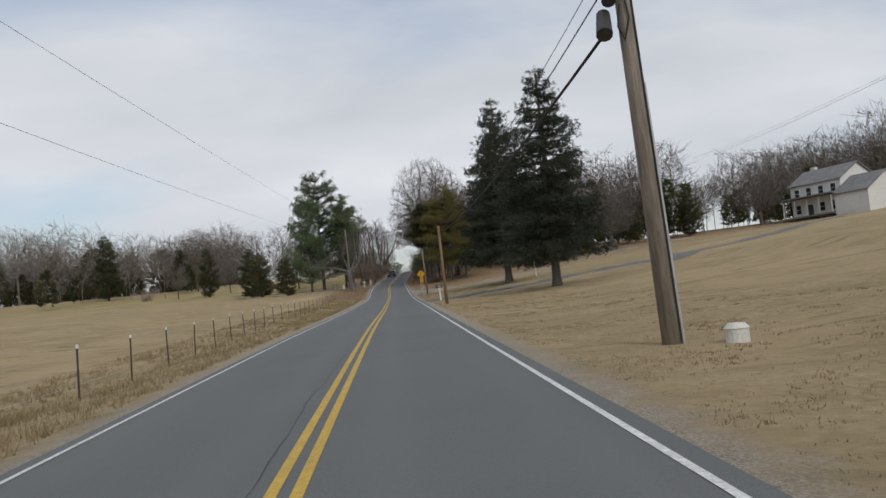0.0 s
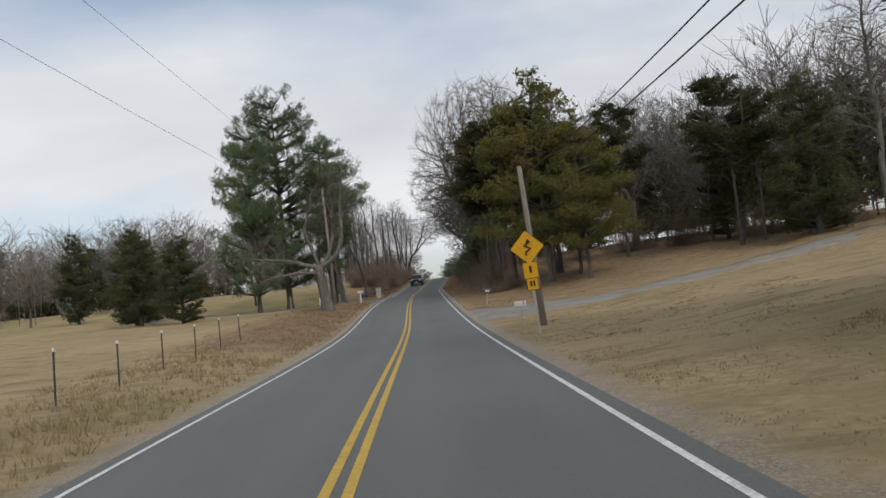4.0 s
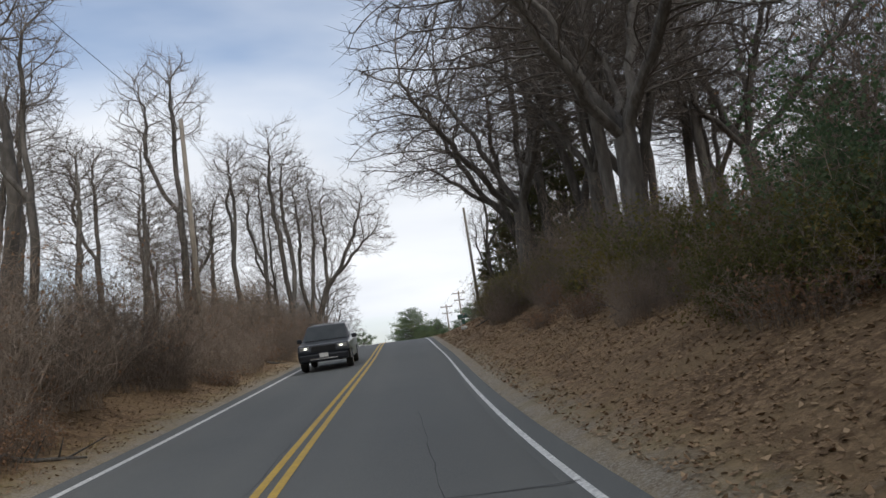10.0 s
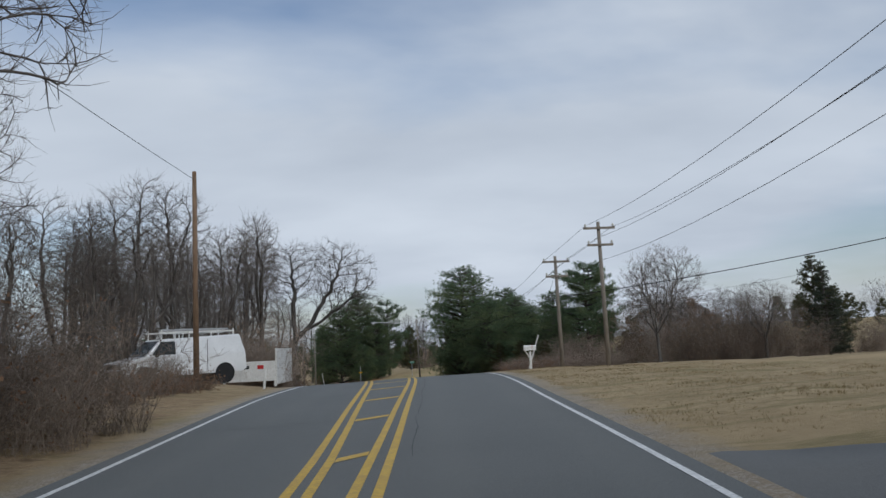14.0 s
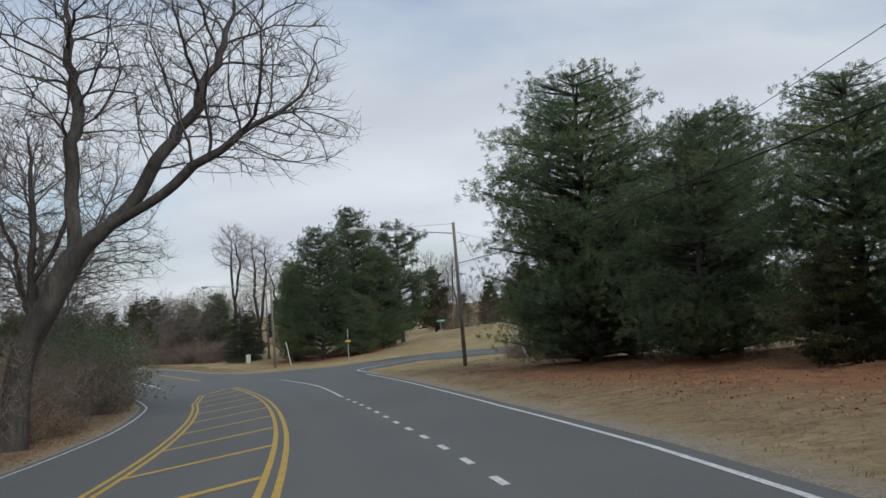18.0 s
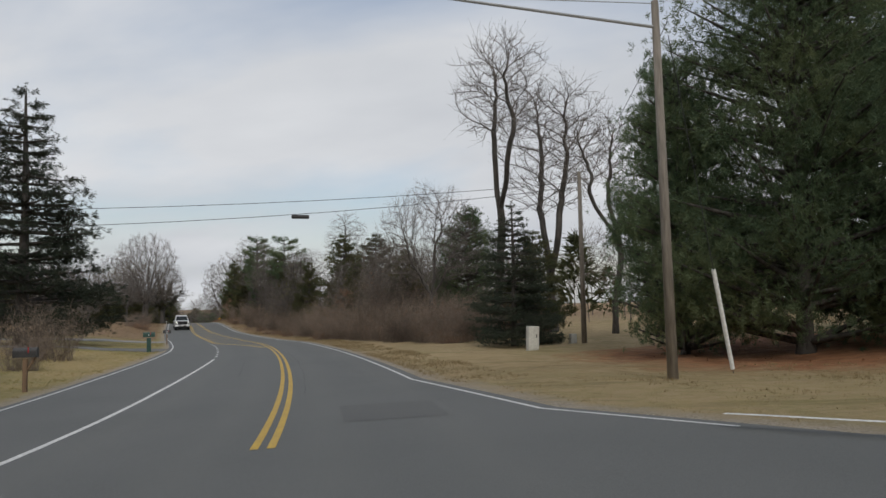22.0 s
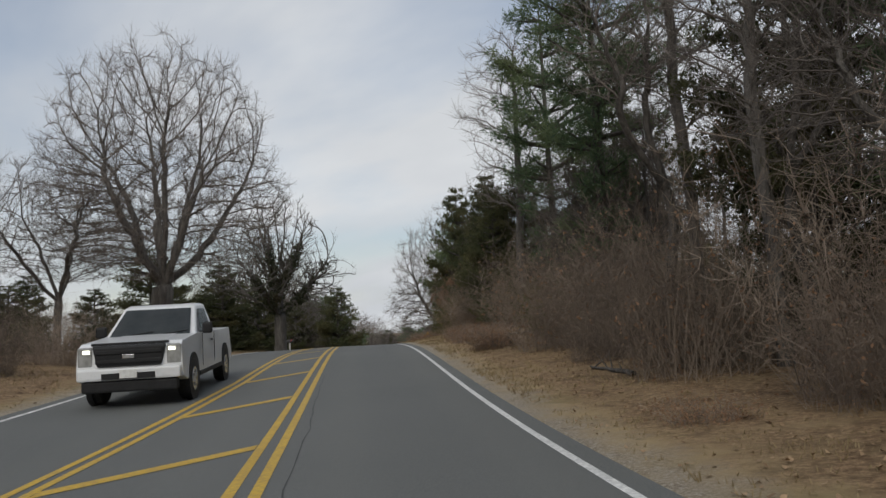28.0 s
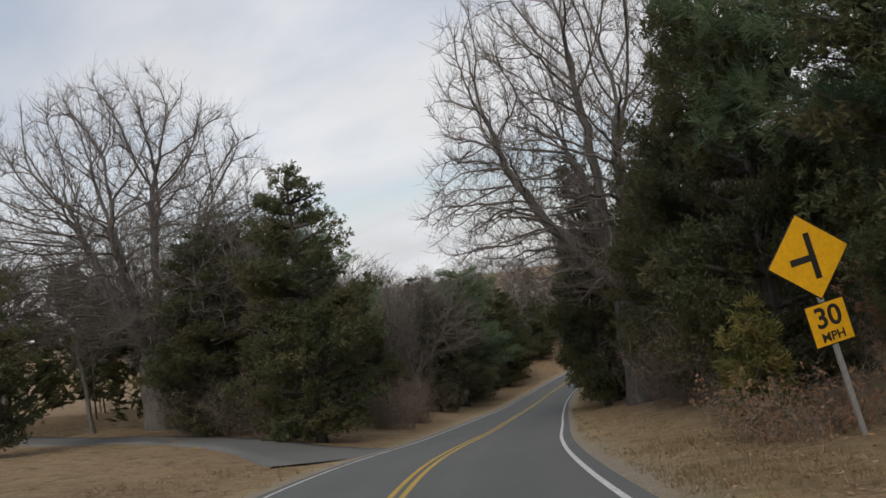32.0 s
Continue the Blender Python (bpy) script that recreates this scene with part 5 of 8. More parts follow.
bed([("pine", 301.3, 12.4, 12.0, 1.07), ("pine", 294.5, 12.6, 7.6, 1.0), ("pine", 297, 15.5, 8.8, 0.95), ("pine", 303, 15.0, 8.2, 1.0), ("pine", 303.4, 13.0, 7.0, 1.1), ("pine", 289.5, 13.6, 7.0, 1.15), ("pine", 286, 13.8, 5.6, 1.3), ("pine", 282, 14.2, 4.6, 1.3), ("cedar", 284, 12.0, 2.6, 1.2), ("cedar", 288, 11.4, 2.8, 1.2), ("cedar", 280, 12.6, 2.4, 1.2), ("bramble", 278, 9.8, 0.36, 2.0), ("bramble", 276, 10.6, 0.4, 2.0), ("bramble", 274.5, 11.6, 0.45, 2.0), ("bramble", 273, 12.8, 0.45, 2.0), ("low_brush", 276.5, 8.8, 0.8), ("low_brush", 273.8, 10.2, 0.9), ("bramble", 271, 13.8, 0.45, 2.0), ("pine_b", 283, 17.5, 8.6, 0.95), ("pine_b", 286.5, 19.5, 9, 0.9), ("pine", 291, 18, 7.5), ("bramble_b", 279, 12.8, 0.4, 1.6), ("bramble_b", 276, 13.6, 0.42, 1.6), ("bramble", 281.5, 12.2, 0.6, 1.4), ("bramble", 279.5, 14.2, 1.1, 1.1), ("bramble", 277, 14.8, 1.0, 1.2), ("bramble", 283.4, 11.4, 0.5, 1.5), ("bramble_b", 281, 10.8, 0.36, 1.7), ("bramble_b", 273, 15, 0.42, 1.6)], "white pines by the bend")
bed([("bramble_b", 311, 15.6, 1.0, 0.9), ("bramble", 309, 15.2, 1.1, 0.9), ("low_brush", 313.5, 15.0, 1.0), ("forest_c", 310, 16.6, 6, 0.9)], "brush beside the pines")
bed([("spread", 285, 25.8, 10.6, 0.95), ("cedar", 290, 46, 10.4, 0.75), ("fir", 287, 44, 9.5, 0.8), ("cedar", 300, 60, 8), ("cedar", 296, 66, 9), ("spread", 282, 33, 7), ("spread", 278, 21, 8, 0.8), ("cedar", 296, 72, 8), ("bramble_b", 281, 29, 1.1), ("bramble_b", 283, 33, 1.2), ("bramble_b", 285, 37, 1.2), ("bramble_b", 279, 24.5, 1.2), ("bramble_b", 286, 41, 1.1), ("bramble_b", 288, 50, 1.2), ("bramble_b", 290, 55, 1.2)] + [("bramble_b", 283 + 0.8 * k, 22 + 3.2 * k, 1.7, 1.2) for k in range(6)] + [("brown_leaf", 287, 30, 6), ("spread", 288, 35, 7), ("cedar", 286, 23, 4.5)])
bed([("pine", 347.5, 14.2, 13.4, 0.85), ("pine", 351, 12.6, 10, 0.7), ("pine", 350.5, 19.5, 15.6, 0.75), ("pine", 346, 20, 10.5, 0.8), ("pine_b", 354, 14.2, 10.5, 0.6), ("pine_b", 348, 23.5, 12.8, 0.8), ("pine", 344, 16.5, 6, 1.0)], "white pines by the junction")
bed([("cedar", 366, 40, 9.5, 0.9), ("forest_c", 368, 41.5, 12, 0.8), ("forest_c", 366, 43.5, 11.5, 0.8), ("forest_b", 369, 45, 11, 0.8), ("bramble_b", 364, 42, 1.3, 1.3), ("bramble_b", 362, 47, 1.3, 1.4), ("bramble_b", 358, 53, 1.2, 1.4), ("cedar", 352, 60, 5, 1.4), ("cedar", 348, 66, 5.5, 1.4), ("cedar", 352, 44, 7, 0.9), ("forest_b", 354, 50, 13), ("forest_b", 350, 54, 12), ("cedar", 360, 50, 9), ("cedar", 346, 60, 8)])

# the far road between lawns and hedge
bed([("fir", 388, -15.8, 18.7, 1.18), ("fir", 392, -20, 9, 1.2), ("shrub", 366, -9.8, 1.3), ("shrub", 360, -9.5, 0.9), ("shrub", 369, -11.5, 1.3), ("shrub", 355, -10, 0.8), ("holly", 330, -8.2, 1.2), ("holly", 335, -9.8, 0.9), ("bramble_b", 338, -9, 0.9), ("bramble_b", 342, -10, 0.9), ("holly", 339, -10.4, 1.2), ("spread", 336, -10, 14, 0.75), ("forest_c", 341, -11.5, 12, 0.8), ("bramble", 328, -7, 0.8)])
bed([("bramble_b", 367.4 + 0.5 * (k % 2), 8.0 + 1.35 * k, 0.85) for k in range(5)] + [("bramble", 370 + 0.4 * (k % 2), 7.6 + 1.6 * k, 1.0) for k in range(4)] + [("sapling", 372, 9, 0.9), ("low_brush", 366.0, 8.6, 0.7), ("bramble_b", 378, 8.4, 1.45), ("bramble_b", 381.5, 8.6, 1.5), ("bramble", 375.5, 9.2, 1.7)] + [("bramble_b", 372 + 1.2 * k, 7.2 - 0.12 * k + 1.4 * (k % 2), 0.78) for k in range(11)], "hedge of brambles")
bed([("fir", 361.3, 10.3, 6.8, 1.2), ("cedar", 367, 13.6, 6.0, 1.2), ("forest_c", 367.6, 11.6, 17, 1.1), ("forest_b", 370.5, 16.2, 16, 1.2), ("spread", 372.5, 9.2, 9.5, 0.85), ("spread", 382, 9.0, 7.5, 0.9), ("pine", 376.5, 12.9, 8.6, 0.85), ("forest_c", 364.5, 17, 12, 1.2), ("cedar", 397, 8.8, 9.5, 0.9), ("forest", 398.5, 9.6, 11.5), ("cedar", 405, 7.2, 7.4, 0.75), ("cedar", 391, 8.4, 6.5, 0.8),
     ("tall_pine", 436, 7.2, 11, 0.9), ("forest", 432, 7.6, 11.6, 0.8), ("cedar", 415, 8, 6.0), ("cedar", 442, 8.4, 4.5, 0.8), ("olive_cedar", 426, 10, 8, 0.8), ("tall_pine", 446, 8.6, 13, 0.8), ("cedar", 452, 8.8, 7.5, 0.8), ("forest", 449, 7.8, 13)])
wood(["bramble_b", "bramble", "sapling", "bramble_b"], 382, 438, 5.7, 8.4, 44, 0.74, "hedge of brambles", 20, 0.42)
wood(["bramble", "low_brush", "green_brush", "bramble_b"], 439, 463, 6.6, 8.8, 20, 0.8, "hedge of brambles", 46, 0.3)
bed([("cedar", 386, 7.6, 4.6, 0.9), ("cedar", 411, 7.9, 5.4, 0.8), ("brown_leaf", 389, 7.6, 4.0, 1.0), ("olive_cedar", 420, 8.6, 6.0, 0.8), ("young_cedar", 402, 6.8, 2.4, 0.9), ("cedar", 380, 9.6, 6.2, 0.9), ("cedar", 424, 8.8, 7.5, 0.8), ("cedar", 430, 8.8, 9, 0.8), ("cedar", 441, 9.6, 5, 0.9), ("tall_pine", 428, 9.4, 12, 0.9)], "cedars in the hedge")
wood(["forest_c", "forest", "forest_b"], 408, 441, 6.8, 9.5, 9, 7.5, "small trees in the hedge", 29)
wood(["sapling", "bramble_b", "sapling"], 408, 438, 6.4, 8.8, 12, 1.0, "hedge of brambles", 30)
bed([("cedar", 452, 7.4, 6.5, 0.9), ("cedar", 456, 7.9, 8.0, 0.85), ("olive_cedar", 460, 8.8, 6.5, 0.9), ("cedar", 464, 8.0, 5.5, 0.95), ("bramble_b", 460, 7.0, 0.55), ("bramble", 464, 7.2, 0.6), ("green_brush", 467, 7.4, 0.7), ("forest_c", 457, 9.2, 7.5), ("forest_c", 463, 9.4, 7.5), ("brown_leaf", 466.5, 7.0, 4.0, 1.0), ("low_brush", 468, 6.4, 0.8)])
wood(["low_brush"], 384, 472, 4.5, 5.4, 26, 0.5, "brush along the hedge", 31)
wood(["spread", "forest_c", "brown_leaf", "spread"], 372, 440, 6.4, 9.5, 12, 5.5, "small trees in the hedge", 28)
wood(["forest", "forest_c", "spread", "cedar"], 398, 475, 10.5, 22, 18, 8.5, "woodland behind the hedge", 21)
bed([("maple", 451, -7.0, 13.6, 0.9), ("spread", 446.5, -9.6, 7.5), ("ivy_oak", 468.3, -4.2, 10.8, 0.88), ("fir", 455, -27.5, 12.3, 0.9), ("cedar", 455, -24.5, 9.5, 0.9), ("fir", 458, -31, 11, 0.9), ("maple", 440, -14.3, 8.4, 0.9), ("maple", 446, -17.5, 8.5, 0.9), ("cedar", 466, -15, 4.6, 1.4), ("cedar", 469, -11, 4.6, 1.6), ("cedar", 462, -18, 4.4, 1.5), ("maple", 462, -22, 9, 0.9), ("cedar", 472, -22, 7), ("maple", 441, -19, 9), ("spread", 432, -18, 7.5), ("spread", 424, -16, 5.5), ("fir", 462, -62, 12), ("fir", 468, -60, 10), ("spread", 418, -14, 4.5), ("bramble", 437, -8, 0.8), ("bramble", 433, -8.6, 0.8), ("bramble", 441, -7.6, 0.8), ("low_brush", 428, -8, 1.0)])

# the woods at the end
bed([("cedar", 508, -13, 10, 1.1), ("cedar", 517, -12.5, 9, 1.2), ("cedar", 475.5, -9.6, 7.8, 1.25), ("cedar", 479.5, -8.0, 7.2, 1.15), ("cedar", 470, -13, 8, 1.3), ("cedar", 482, -12, 7, 1.2), ("cedar", 477.5, -11.5, 6.4, 1.4), ("cedar", 505, -7.2, 12.2, 0.95), ("maple", 515, -20, 21, 1.0), ("cedar", 512, -11, 9.5), ("cedar", 520, -9, 8.5), ("cedar", 500, -19, 9), ("pine_b", 524, -14, 14), ("pine_b", 530, -20, 14)])
bed([("cedar", 474, 8.2, 12.2, 0.7), ("pine_b", 485, 9.2, 13, 0.8), ("cedar", 489.5, 7.4, 11, 0.75), ("cedar", 495, 7.8, 11.5, 0.8), ("forest", 481, 10.5, 12), ("forest_c", 478, 9.5, 11), ("cedar", 483, 8.4, 9.5, 0.85), ("cedar", 479.5, 10, 11, 0.9), ("brown_leaf", 477, 7.4, 6.8, 0.7), ("brown_leaf", 480.5, 7.2, 3.6, 0.9), ("young_cedar", 486.5, 6.0, 2.2), ("fir", 468, 10, 11, 0.8), ("maple", 507, 6.6, 21, 0.9), ("cedar", 502, 7.4, 10, 0.8), ("cedar", 512, 5.2, 13, 0.6), ("cedar", 517, 6, 11, 0.8), ("cedar", 524, 6.2, 11), ("cedar", 532, 6.5, 11), ("pine_b", 540, 7.5, 13), ("cedar", 535, -7, 10), ("cedar", 545, -6.5, 11), ("pine_b", 553, -7, 14), ("cedar", 560, -8, 12), ("low_brush", 484, 5.8, 0.9), ("brown_leaf", 484, 7.2, 2.2)])
wood(["forest", "spread", "cedar", "forest_b", "forest"], 506, 575, -30, -8, 40, 10.5, "woodland at the end", 22)
wood(["forest", "cedar", "forest_b", "cedar"], 498, 575, 8.5, 24, 30, 12, "woodland at the end", 23)
wood(["cedar", "pine_b", "cedar", "forest"], 548, 640, 6.5, 16, 26, 12, "woodland at the end", 26)
wood(["cedar", "pine_b", "cedar", "forest"], 555, 640, -18, -6.5, 24, 12, "woodland at the end", 27)
wood(["sapling", "bramble_b", "sapling", "bramble"], 503, 560, -14, -5.8, 16, 1.3, "undergrowth at the end", 24)
wood(["sapling", "bramble_b", "bramble"], 487, 550, 6.6, 10, 15, 1.1, "undergrowth at the end", 25)

far_wood(51, "bare winter woods beyond the field", [(205, 330, -175, -85, 170, 20), (60, 205, -225, -125, 110, 20), (165, 250, -82, -50, 30, 13), (225, 330, -85, -50, 60, 17), (205, 330, -120, -80, 60, 8), (60, 205, -160, -120, 40, 8)], 0.24)
far_wood(52, "bare winter woods behind the lawn", [(120, 150, 24, 36, 26, 12), (130, 200, 84, 130, 130, 16), (128, 200, 34, 60, 70, 15), (20, 95, 110, 150, 50, 14), (126, 150, 26, 80, 70, 9)], 0.3)
far_wood(53, "woods on the hill behind the roadside trees", [(142, 212, 22, 45, 40, 15), (139, 213, 11.5, 23, 38, 4.5), (190, 330, -80, -26, 110, 13)], 0.06)
far_wood(54, "mixed woods beyond the junction", [(352, 420, 45, 85, 70, 9), (290, 345, 85, 130, 60, 8), (372, 480, 24, 50, 50, 9)], 0.35)
far_wood(55, "trees behind the lawns", [(405, 480, -115, -58, 90, 10), (340, 400, -120, -70, 50, 9)], 0.4)
far_wood(56, "woods closing the end of the road", [(510, 640, -80, -20, 120, 14), (500, 640, 14, 70, 100, 15), (590, 660, -22, 22, 50, 15), (470, 520, -70, -30, 50, 8), (600, 760, -140, -25, 110, 15), (650, 740, -25, 50, 50, 15)], 0.4)

# ---- poles, wires, signs, mailboxes, fences ----
POLE_WOOD = two_tone("weathered_pole_wood", (0.21, 0.185, 0.155), (0.30, 0.265, 0.225), 1.5, (0.10, 0.085, 0.07), 14, relief=0.5, dist=0.02, stretch=(1, 1, 0.12), vary=0.12)
BROWN_WOOD = two_tone("brown_treated_wood", (0.20, 0.125, 0.075), (0.27, 0.18, 0.115), 1.5, (0.09, 0.06, 0.04), 14, relief=0.5, dist=0.02, stretch=(1, 1, 0.12))
GALV = two_tone("galvanised_steel", (0.42, 0.43, 0.44), (0.52, 0.53, 0.54), 4, (0.34, 0.35, 0.36), 30, rough=0.45, metal=0.6, relief=0.1)
DARK_METAL = two_tone("dark_metal", (0.035, 0.037, 0.04), (0.06, 0.06, 0.062), 5, (0.09, 0.085, 0.08), 40, rough=0.5, metal=0.3, relief=0.1)
CABLE = two_tone("black_cable", (0.03, 0.03, 0.032), (0.045, 0.045, 0.047), 2, relief=0)
WHITE_PAINT = two_tone("white_paint", (0.74, 0.74, 0.72), (0.66, 0.66, 0.64), 2, (0.5, 0.49, 0.46), 16, rough=0.55, relief=0.15, dist=0.004)
CREAM = two_tone("cream_steel", (0.66, 0.65, 0.60), (0.58, 0.57, 0.52), 3, (0.42, 0.41, 0.38), 18, rough=0.5, relief=0.1)
GREEN_PLASTIC = two_tone("dark_green_plastic", (0.022, 0.06, 0.05), (0.03, 0.075, 0.062), 4, (0.05, 0.09, 0.08), 25, rough=0.5, relief=0.1)
SIGN_YELLOW = two_tone("sign_yellow", (0.80, 0.42, 0.012), (0.74, 0.38, 0.012), 3, (0.6, 0.32, 0.02), 20, rough=0.4, relief=0)
SIGN_BLACK = two_tone("sign_black", (0.015, 0.015, 0.015), (0.025, 0.025, 0.025), 6, relief=0, rough=0.5)
SIGN_GREEN = two_tone("sign_green", (0.01, 0.20, 0.10), (0.012, 0.17, 0.085), 4, relief=0, rough=0.4)
RED = two_tone("red_plastic", (0.45, 0.03, 0.03), (0.36, 0.025, 0.025), 5, relief=0, rough=0.4)
BLUE = two_tone("blue_plastic", (0.03, 0.08, 0.35), (0.025, 0.06, 0.26), 5, relief=0.1, rough=0.5)
STONE = two_tone("pale_stone", (0.55, 0.53, 0.50), (0.68, 0.66, 0.63), 4, (0.35, 0.33, 0.31), 18, relief=0.5, dist=0.02)


def stand(ob, s, u, turn=0.0, sink=0.0, lean=(0, 0)):
    """Puts a thing that was built at the origin, facing back along the road, on the ground."""
    x, y = spot(s, u)
    ob.matrix_basis = pose(float(x), float(y), float(ground_z(s, u)[0]) - sink, lean[0], lean[1], heading(s) + turn)
    return ob


def utility_pole(s, u, tall, girth=0.14, arms=0, label="", mat=None, transformer=False, conduit=False, lean=(0, 0)):
    root = tagged(new("utility_pole"), label or "weathered grey wooden utility pole beside the road", "utility pole")
    part("shaft", rod((0, 0, -0.5), (0, 0, tall), girth, girth * 0.68, 14), mat or POLE_WOOD, root, smooth=True)
    for k in range(arms):
        z = tall - 0.35 - 0.9 * k
        part("crossarm", box(0, -girth, z, 1.7 - 0.3 * k, 0.1, 0.12, bevel=0.012), mat or POLE_WOOD, root)
        for x in (-0.75, 0.75):
            bm = rod((x * (1 - 0.17 * k), -girth, z + 0.05), (x * (1 - 0.17 * k), -girth, z + 0.22), 0.035, 0.05, 8)
            add_rod(bm, (x * (1 - 0.17 * k), -girth, z + 0.12), (x * (1 - 0.17 * k), -girth, z + 0.15), 0.075, None, 8)
            part("insulator", bm, CREAM, root, "grey ceramic insulator")
    if transformer:
        bm = rod((-0.35, -0.1, tall - 2.3), (-0.35, -0.1, tall - 1.4), 0.24, None, 16)
        add_rod(bm, (-0.35, -0.1, tall - 1.4), (-0.35, -0.1, tall - 1.3), 0.24, 0.1, 16)
        part("transformer", bm, DARK_METAL, root, "dark can transformer", smooth=False)
        part("splice_case", rod((-0.75, -0.1, tall - 2.9), (-0.62, 0.3, tall - 2.55), 0.13, 0.13, 12), DARK_METAL, root)
    if conduit:
        part("conduit", rod((girth + 0.02, -0.05, -0.1), (girth * 0.85, -0.05, tall * 0.45), 0.05, None, 8), GALV, root, "grey conduit")
        part("ground_wire", rod((girth * 0.9, -0.1, 0), (girth * 0.65, -0.1, tall - 1), 0.02, None, 6), CABLE, root)
    return stand(root, s, u, lean=lean)


def at_height(s, u, z):
    x, y = spot(s, u)
    return np.array([float(x), float(y), float(ground_z(s, u)[0]) + z])


def wire(a, b, sag=0.6, r=0.012, label="black overhead wire between poles"):
    t = np.linspace(0, 1, 15)[:, None]
    p = a + (b - a) * t
    p[:, 2] -= sag * 4 * t[:, 0] * (1 - t[:, 0])
    tb = Tubes()
    tb.add(p, [r * 0.75] * 15, 5)
    return tagged(tb.build("overhead_wire", CABLE), label, "wire")


# stretch one
lead_pole = utility_pole(13.2, 5.75, 10.5, 0.17, label="tall pale utility pole with splice cases and conduit", conduit=True, lean=(0, -1.5))
for x, z, r in ((-0.34, 6.45, 0.13), (-0.5, 5.85, 0.15)):
    part("splice_case", rod((x, -0.25, z - 0.24), (x + 0.14, 0.1, z + 0.24), r, r * 0.85, 12), DARK_METAL, lead_pole, "black cable splice case")
tb = Tubes()
tb.add([(-0.1, -0.1, 6.2), (-0.22, -0.2, 5.75), (-0.12, -0.2, 5.5), (0.02, -0.17, 5.9), (-0.05, -0.17, 6.6)], [0.016] * 5, 6)
tb.build("cable_loop", CABLE, lead_pole)
utility_pole(51.8, 4.3, 5.4, 0.12, label="short brown wooden utility pole on the verge", mat=BROWN_WOOD, lean=(0, -0.8))
utility_pole(96.5, 4.9, 5.6, 0.12, label="short dark wooden utility pole behind the road sign", lean=(0, -2))
for z, r in ((5.75, 0.045), (6.5, 0.02), (6.9, 0.012)):
    wire(at_height(13.2, 5.25, z), at_height(51.8, 4.3, z * 0.4 + 2.6), 0.45, r, "thick black cable between poles")
for dz in (0.0, -0.35):
    wire(at_height(51.8, 4.3, 5.2 + dz), at_height(96.5, 4.9, 5.3 + dz), 0.7, 0.016)
for k in range(3):
    wire(at_height(-24, 24 + 1.2 * k, 11 + 0.7 * k), at_height(120, 52 + 1.5 * k, 13), 1.6, 0.012)
wire(at_height(-20, 22, 8), at_height(125, 60, 9), 1.5, 0.012)
wire(at_height(-25, -8.0, 8.3), at_height(141.2, -7.2, 10.6), 0.5, 0.008)
wire(at_height(-25, -8.2, 5.9), at_height(141.2, -7.3, 8.3), 0.6, 0.008)
wire(at_height(5.5, -14, 8.5), at_height(13.2, 5.75, 10.2), 0.45, 0.014, "black overhead wire crossing the road")


def fence_post():
    root = tagged(new("fence_post"), "rusty steel fence post with a white cap", "fence post", "posts of the wire fence")
    bm = box(0, 0, 0.5, 0.045, 0.012, 1.3)
    add_box(bm, 0, 0.014, 0.5, 0.01, 0.03, 1.3)
    part("stake", bm, DARK_METAL, root)
    part("cap", box(0, 0, 1.17, 0.06, 0.05, 0.09, bevel=0.01), WHITE_PAINT, root, "white plastic cap")
    return root


FENCE_U = [(10, -5.9), (25, -6.2), (45, -6.9), (80, -7.1), (104, -7.4)]
first = fence_post()
posts = []
for k in range(27):
    s = 13.5 + 3.5 * k
    u = float(table(FENCE_U, s))
    x, y = spot(s, u)
    m = pose(float(x), float(y), float(ground_z(s, u)[0]), float(RNG.uniform(-2, 2)), float(RNG.uniform(-2, 2)), heading(s) + 90)
    if k:
        copy_thing(first, m)
    else:
        first.matrix_basis = m
    posts.append(np.array([float(x), float(y), float(ground_z(s, u)[0])]))
for h in (0.35, 0.7, 1.05):
    tb = Tubes()
    tb.add([p + UP * h for p in posts], [0.003] * len(posts), 3)
    tagged(tb.build("fence_wire", GALV), "thin steel fence wire strung between posts", "fence wire")

gate = tagged(new("board_fence"), "weathered white board rail fence panel", "fence")
part("rail", box(-1.6, 0, 0.86, 3.4, 0.03, 0.15, bevel=0.006), WHITE_PAINT, gate)
part("rail", box(-1.6, 0, 0.45, 3.4, 0.03, 0.15, bevel=0.006), WHITE_PAINT, gate)
for x in (0.05, -1.2, -2.6):
    part("post", box(x, 0.06, 0.5, 0.09, 0.09, 1.15, bevel=0.01), WHITE_PAINT, gate)
stand(gate, 11.8, -6.1, 8)


def number_bars(parent, x, y, z, n, w, h, mat):
    """Writing that stays unread: a row of plain upright bars."""
    for k in range(n):
        part("number_bar", box(x + (k - (n - 1) / 2) * w * 1.6, y, z, w, 0.004, h), mat, parent)


